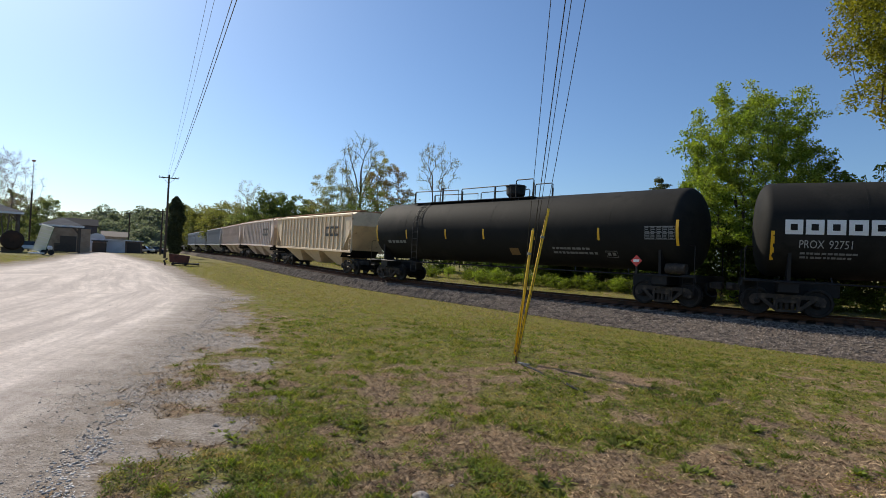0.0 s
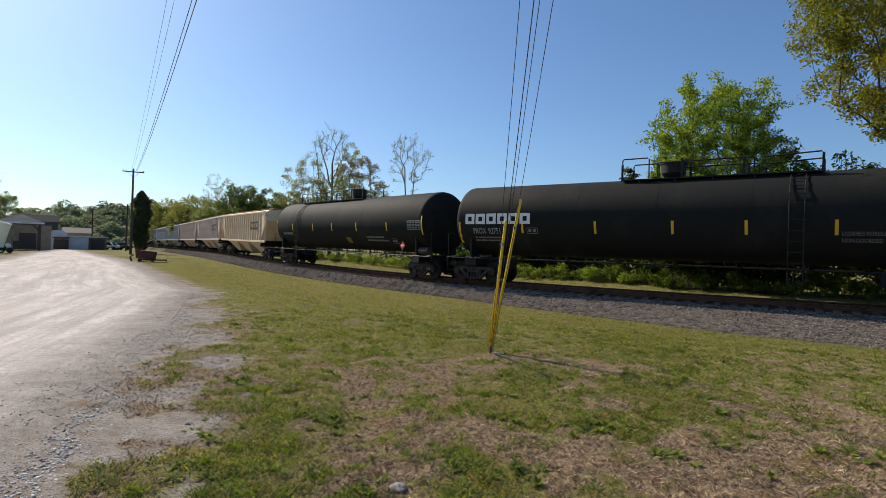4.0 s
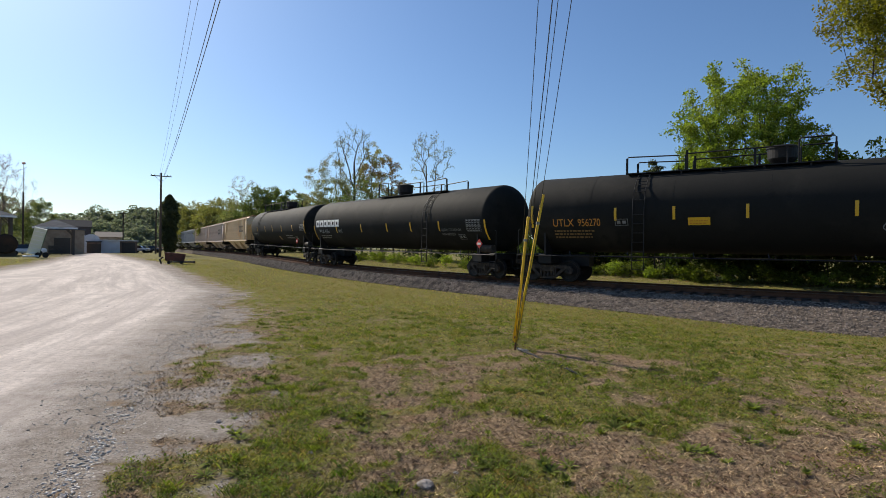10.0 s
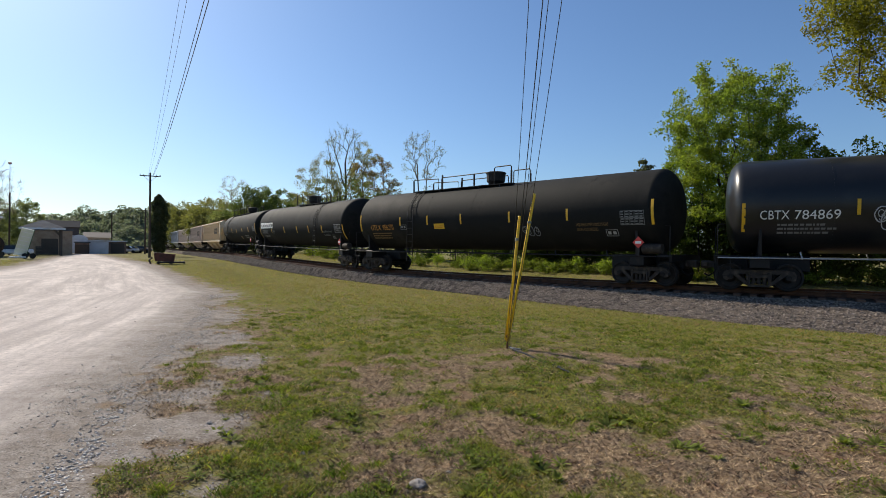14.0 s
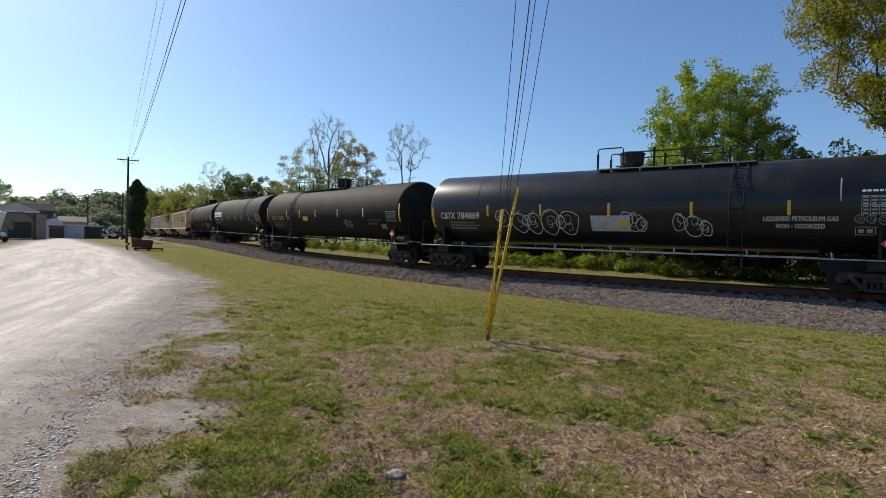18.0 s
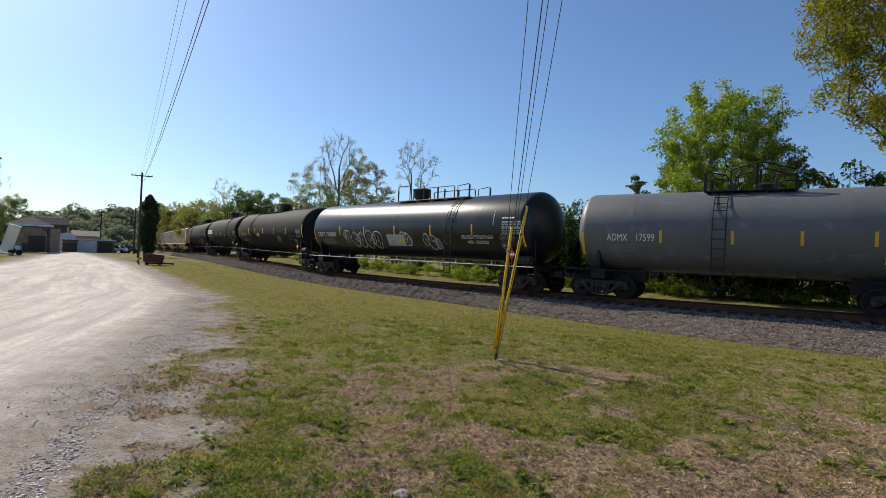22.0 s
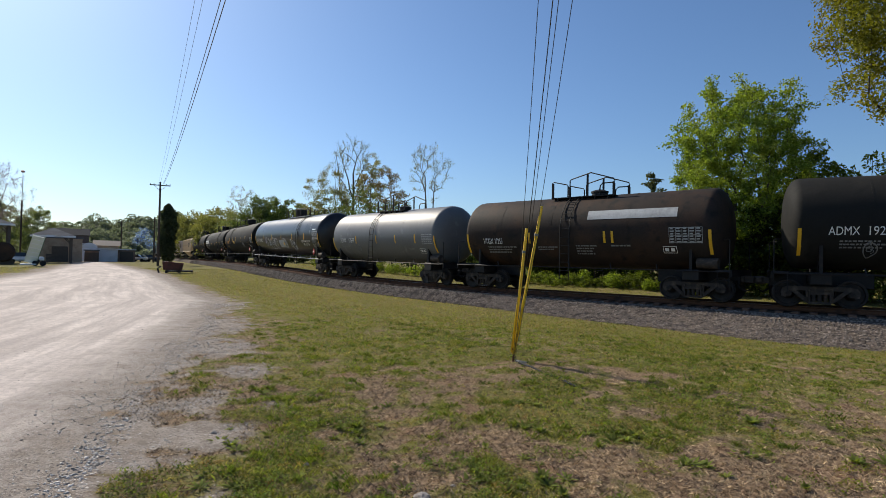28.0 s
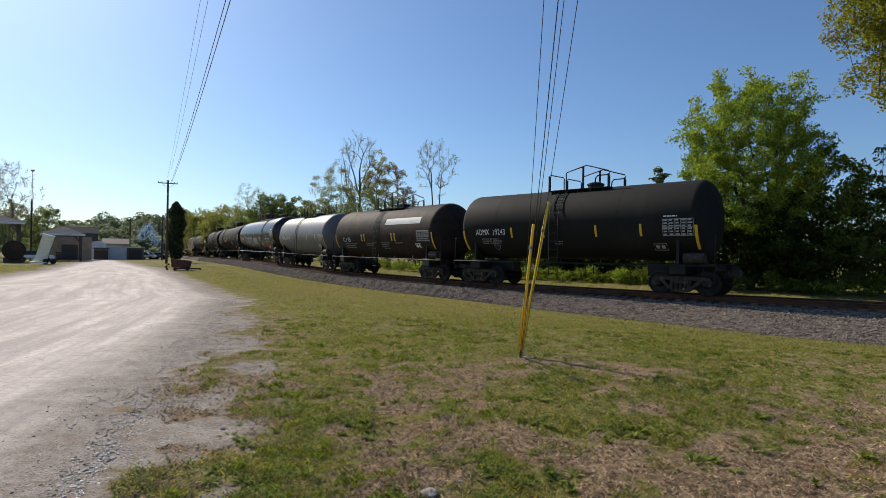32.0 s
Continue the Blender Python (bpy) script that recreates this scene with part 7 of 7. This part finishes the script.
def quonset(az, d):
    x, y = polar(az, d)
    q = thing("quonset_hut", "small round-roofed pale metal hut", "hut", Matrix.Translation((x, y, gz(x, y))) @ pose(0, 0, 0, 0, 0, -az))
    bm = bmesh.new()
    n = 12
    a = [[bm.verts.new((1.35 * math.cos(math.pi * k / n), yy, 2.5 + 1.0 * math.sin(math.pi * k / n))) for k in range(n + 1)] for yy in (-2.5, 2.5)]
    for k in range(n):
        bm.faces.new((a[0][k], a[0][k + 1], a[1][k + 1], a[1][k]))
    bm.faces.new(a[0])
    bm.faces.new(a[1][::-1])
    part("roof", bm, M_TIN, q)
    bm = bmesh.new()
    box(bm, -1.35, 1.35, -2.5, 2.5, 0, 2.5)
    part("wall", bm, M_WHITEWALL, q)


quonset(-32.6, 126)


def tipped_ramp(az, d):
    """A pale green loading conveyor standing steeply on a wheeled base."""
    x, y = polar(az, d)
    r = thing("conveyor", "pale green portable conveyor tipped steeply upright", "conveyor", Matrix.Translation((x, y, gz(x, y))) @ pose(0, 0, 0, 0, 0, -az))
    tilt = Matrix.Translation((-0.35, 0, 0.35)) @ pose(0, 0, 0, 18, 14, 0)
    bm = bmesh.new()
    box(bm, -0.55, 0.55, -0.12, 0.12, 0, 3.2, m=tilt, bevel=0.03)
    part("bed", bm, M_PALEGREEN, r)
    for sx in (-1, 1):
        bm = bmesh.new()
        box(bm, sx * 0.57 - 0.025, sx * 0.57 + 0.025, -0.2, 0.16, -0.1, 3.25, m=tilt, bevel=0.02)
        part("side_rail", bm, M_PALEGREEN if sx < 0 else M_GREEN, r)
    for k in range(6):
        bm = bmesh.new()
        box(bm, -0.53, 0.53, -0.16, -0.125, 0.25 + k * 0.5, 0.31 + k * 0.5, m=tilt)
        part("slat", bm, M_WHITE, r)
    bm = bmesh.new()
    box(bm, -1.3, 0.2, -1.0, 0.3, 0.1, 0.26, bevel=0.03)
    part("base", bm, M_WHITE, r)
    for sx in (0.1, 0.8):
        for sy in (-0.45, 0.65):
            bm = bmesh.new()
            lathe(bm, [(-0.09, 0.1), (-0.09, 0.3), (0.09, 0.3), (0.09, 0.1)], 16, "y", sx, sy, 0.3)
            part("wheel", bm, M_TYRE, r)


tipped_ramp(-36.45, 77)


def round_tank(az, d):
    x, y = polar(az, d)
    t = thing("storage_tank", "dark rusty round storage tank lying by the shed", "tank", Matrix.Translation((x, y, gz(x, y))) @ pose(0, 0, 0, 0, 0, -az))
    bm = bmesh.new()
    lathe(bm, [(-2.2, 0.1), (-2.15, 1.0), (-2.0, 1.15), (2.0, 1.15), (2.15, 1.0), (2.2, 0.1)], 28, "y", 0, 0, 1.5)
    part("shell", bm, M_TANK_RUST, t)
    for yy in (-1.2, 1.2):
        bm = bmesh.new()
        box(bm, -1.0, 1.0, yy - 0.15, yy + 0.15, 0, 0.6)
        part("cradle", bm, M_TIMBER, t)


round_tank(-38.5, 84)


def red_cart(az, d):
    """A rusty red flat-bottomed cart and its drawbar beside the pole."""
    x, y = polar(az, d)
    c = thing("cart", "rusty red steel cart standing by the utility pole", "cart", Matrix.Translation((x, y, gz(x, y))) @ pose(0, 0, 0, 0, 0, 26) @ Matrix.Scale(0.82, 4))
    bm = bmesh.new()
    v = [bm.verts.new(p) for p in ((-0.9, -0.45, 0.36), (1.0, -0.45, 0.3), (1.0, 0.45, 0.3), (-0.9, 0.45, 0.36), (-1.0, -0.55, 1.32), (1.15, -0.55, 1.12), (1.15, 0.55, 1.12), (-1.0, 0.55, 1.32))]
    for f in ((3, 2, 1, 0), (0, 1, 5, 4), (1, 2, 6, 5), (2, 3, 7, 6), (3, 0, 4, 7), (4, 5, 6, 7)):
        bm.faces.new([v[k] for k in f])
    part("body", bm, M_RUST, c)
    bm = bmesh.new()
    box(bm, -0.6, 2.1, -0.75, -0.6, 0.16, 0.3)
    box(bm, -0.6, 2.1, 0.6, 0.75, 0.16, 0.3)
    box(bm, 1.95, 2.1, -0.75, 0.75, 0.1, 0.34)
    box(bm, -0.6, 2.0, -0.55, 0.55, 0.18, 0.28)
    part("frame", bm, M_STEEL_BLACK, c)
    for sx in (-0.55, 0.7):
        for sy in (-0.55, 0.55):
            bm = bmesh.new()
            lathe(bm, [(-0.05, 0.05), (-0.05, 0.17), (0.05, 0.17), (0.05, 0.05)], 16, "y", sx, sy, 0.17)
            part("wheel", bm, M_TYRE, c)
    bm = bmesh.new()
    tube(bm, [(-1.3, -0.3, 0.05), (-1.45, -0.2, 0.5), (-1.15, 0, 0.75)], 0.1, 6)
    part("crank", bm, M_STEEL_BLACK, c)


red_cart(-26.0, 56)


def parked_car(az, d, paint, label, turn):
    x, y = polar(az, d)
    c = thing("car", label, "car", Matrix.Translation((x, y, gz(x, y))) @ pose(0, 0, 0, 0, 0, turn), "parked cars")
    bm = bmesh.new()
    box(bm, -2.1, 2.1, -0.85, 0.85, 0.35, 0.95, bevel=0.15)
    part("body", bm, paint, c)
    bm = bmesh.new()
    v = [bm.verts.new(p) for p in ((-1.5, -0.78, 0.93), (1.1, -0.78, 0.93), (1.1, 0.78, 0.93), (-1.5, 0.78, 0.93), (-1.0, -0.65, 1.45), (0.5, -0.65, 1.45), (0.5, 0.65, 1.45), (-1.0, 0.65, 1.45))]
    for f in ((0, 1, 5, 4), (1, 2, 6, 5), (2, 3, 7, 6), (3, 0, 4, 7), (4, 5, 6, 7)):
        bm.faces.new([v[k] for k in f])
    part("cabin", bm, M_GLASS, c)
    for sx in (-1.3, 1.3):
        for sy in (-0.8, 0.8):
            bm = bmesh.new()
            lathe(bm, [(-0.1, 0.05), (-0.1, 0.32), (0.1, 0.32), (0.1, 0.05)], 16, "y", sx, sy, 0.32)
            part("wheel", bm, M_TYRE, c)


parked_car(-37.1, 92, M_CAR_WHITE, "white car parked beside the shed", 40)
parked_car(-33.0, 128, M_CAR_WHITE, "white car parked by the road", 60)
parked_car(-28.6, 130, M_CAR_DARK, "dark car parked beyond the low buildings", 10)
parked_car(-27.9, 132, M_CAR_DARK, "dark car parked in the yard", 20)
parked_car(-29.0, 128, M_CAR_WHITE, "white car parked in the yard", 15)


def mast(az, d, h):
    x, y = polar(az, d)
    m = thing("mast", "thin pale mast with a round top", "mast", Matrix.Translation((x, y, 0)))
    bm = bmesh.new()
    tube(bm, [(0, 0, 0), (0, 0, h * 0.68)], 0.13, 8, 0.1)
    part("lower_pole", bm, M_POLE, m)
    bm = bmesh.new()
    tube(bm, [(0, 0, h * 0.68), (0, 0, h)], 0.05, 8, 0.035)
    part("upper_pole", bm, M_WHITE, m)
    bm = bmesh.new()
    lathe(bm, [(-0.18, 0.05), (-0.12, 0.22), (0.1, 0.25), (0.17, 0.08)], 12, "z", 0, 0, h)
    part("lamp_head", bm, M_LAMP_HEAD, m)


mast(-37.4, 100, 13.2)
# twigs on the road
for tx, ty, tl, ta in ((-20.6, 20.6, 1.4, 30), (-21.8, 19.4, 1.8, 10)):
    ob = new("stick", finish(tube(bmesh.new(), [(0, 0, 0.03), (tl * 0.5, 0.08, 0.05), (tl, 0, 0.03)], 0.04, 6, 0.02), "stick", M_TIMBER))
    ob.matrix_world = Matrix.Translation((tx, ty, gz(tx, ty))) @ pose(0, 0, 0, 0, 0, ta)
    tagged(ob, "dark broken branch lying on the road", "stick")

# a thin dark half-buried strand and a pale stick at the foot of the guys
ob = new("cable", finish(tube(bmesh.new(), [(GXP + dx, GYP + dy, gz(GXP + dx, GYP + dy) + dz) for dx, dy, dz in ((0.02, -0.1, 0.03), (0.08, -0.35, 0.02), (0.2, -0.7, 0.022), (0.3, -1.05, -0.005), (0.42, -1.3, 0.02), (0.5, -1.7, 0.024), (0.64, -1.95, -0.01))], 0.017, 6, 0.013), "cable", M_TYRE))
tagged(ob, "thin dark half-buried strand in the grass", "cable")
ob = new("stick", finish(tube(bmesh.new(), [(GXP + 0.02, GYP - 0.22, GZ + 0.03), (GXP + 0.16, GYP - 0.36, GZ + 0.035)], 0.02, 6, 0.012), "stick", M_DIM))
tagged(ob, "short pale stick at the foot of the guys", "stick")


# ---- smoke ----
def smoke_material():
    m = mat("thin_blue_smoke", (0.5, 0.7, 1.0), 1.0, spec=0.0, translucent=(1.0, 1.0, 1.0))
    n, l = m.node_tree.nodes, m.node_tree.links
    out = n["Material Output"]
    cur = out.inputs["Surface"].links[0].from_socket
    clear = n.new("ShaderNodeBsdfTransparent")
    mx = n.new("ShaderNodeMixShader")
    mx.inputs[0].default_value = 0.085
    l.new(clear.outputs[0], mx.inputs[1])
    l.new(cur, mx.inputs[2])
    l.new(mx.outputs[0], out.inputs["Surface"])
    return m


def smoke_puff():
    """Thin bluish smoke as wisps of many small faint flakes."""
    p = thing("smoke_puff", "small puff of thin bluish smoke drifting over the yard", "smoke")
    m = smoke_material()
    nr = np.random.default_rng(77)
    for cx, cz, r in ((0, 0.6, 1.0), (-0.9, 0.1, 0.8), (0.7, -0.5, 0.8), (0.2, 1.3, 0.6), (1.6, -1.6, 0.7), (-1.2, -0.8, 0.6)):
        pts = np.clip(nr.normal(size=(150, 3)), -2, 2) * r * 0.75
        leaves(pts, 0.42, nr, m, "wisp", p).matrix_basis = Matrix.Translation((cx, 0, cz))
    return p


SMOKE = smoke_puff()


TRACK = build_track()
build_train()
build_ties(TRACK)
motions()
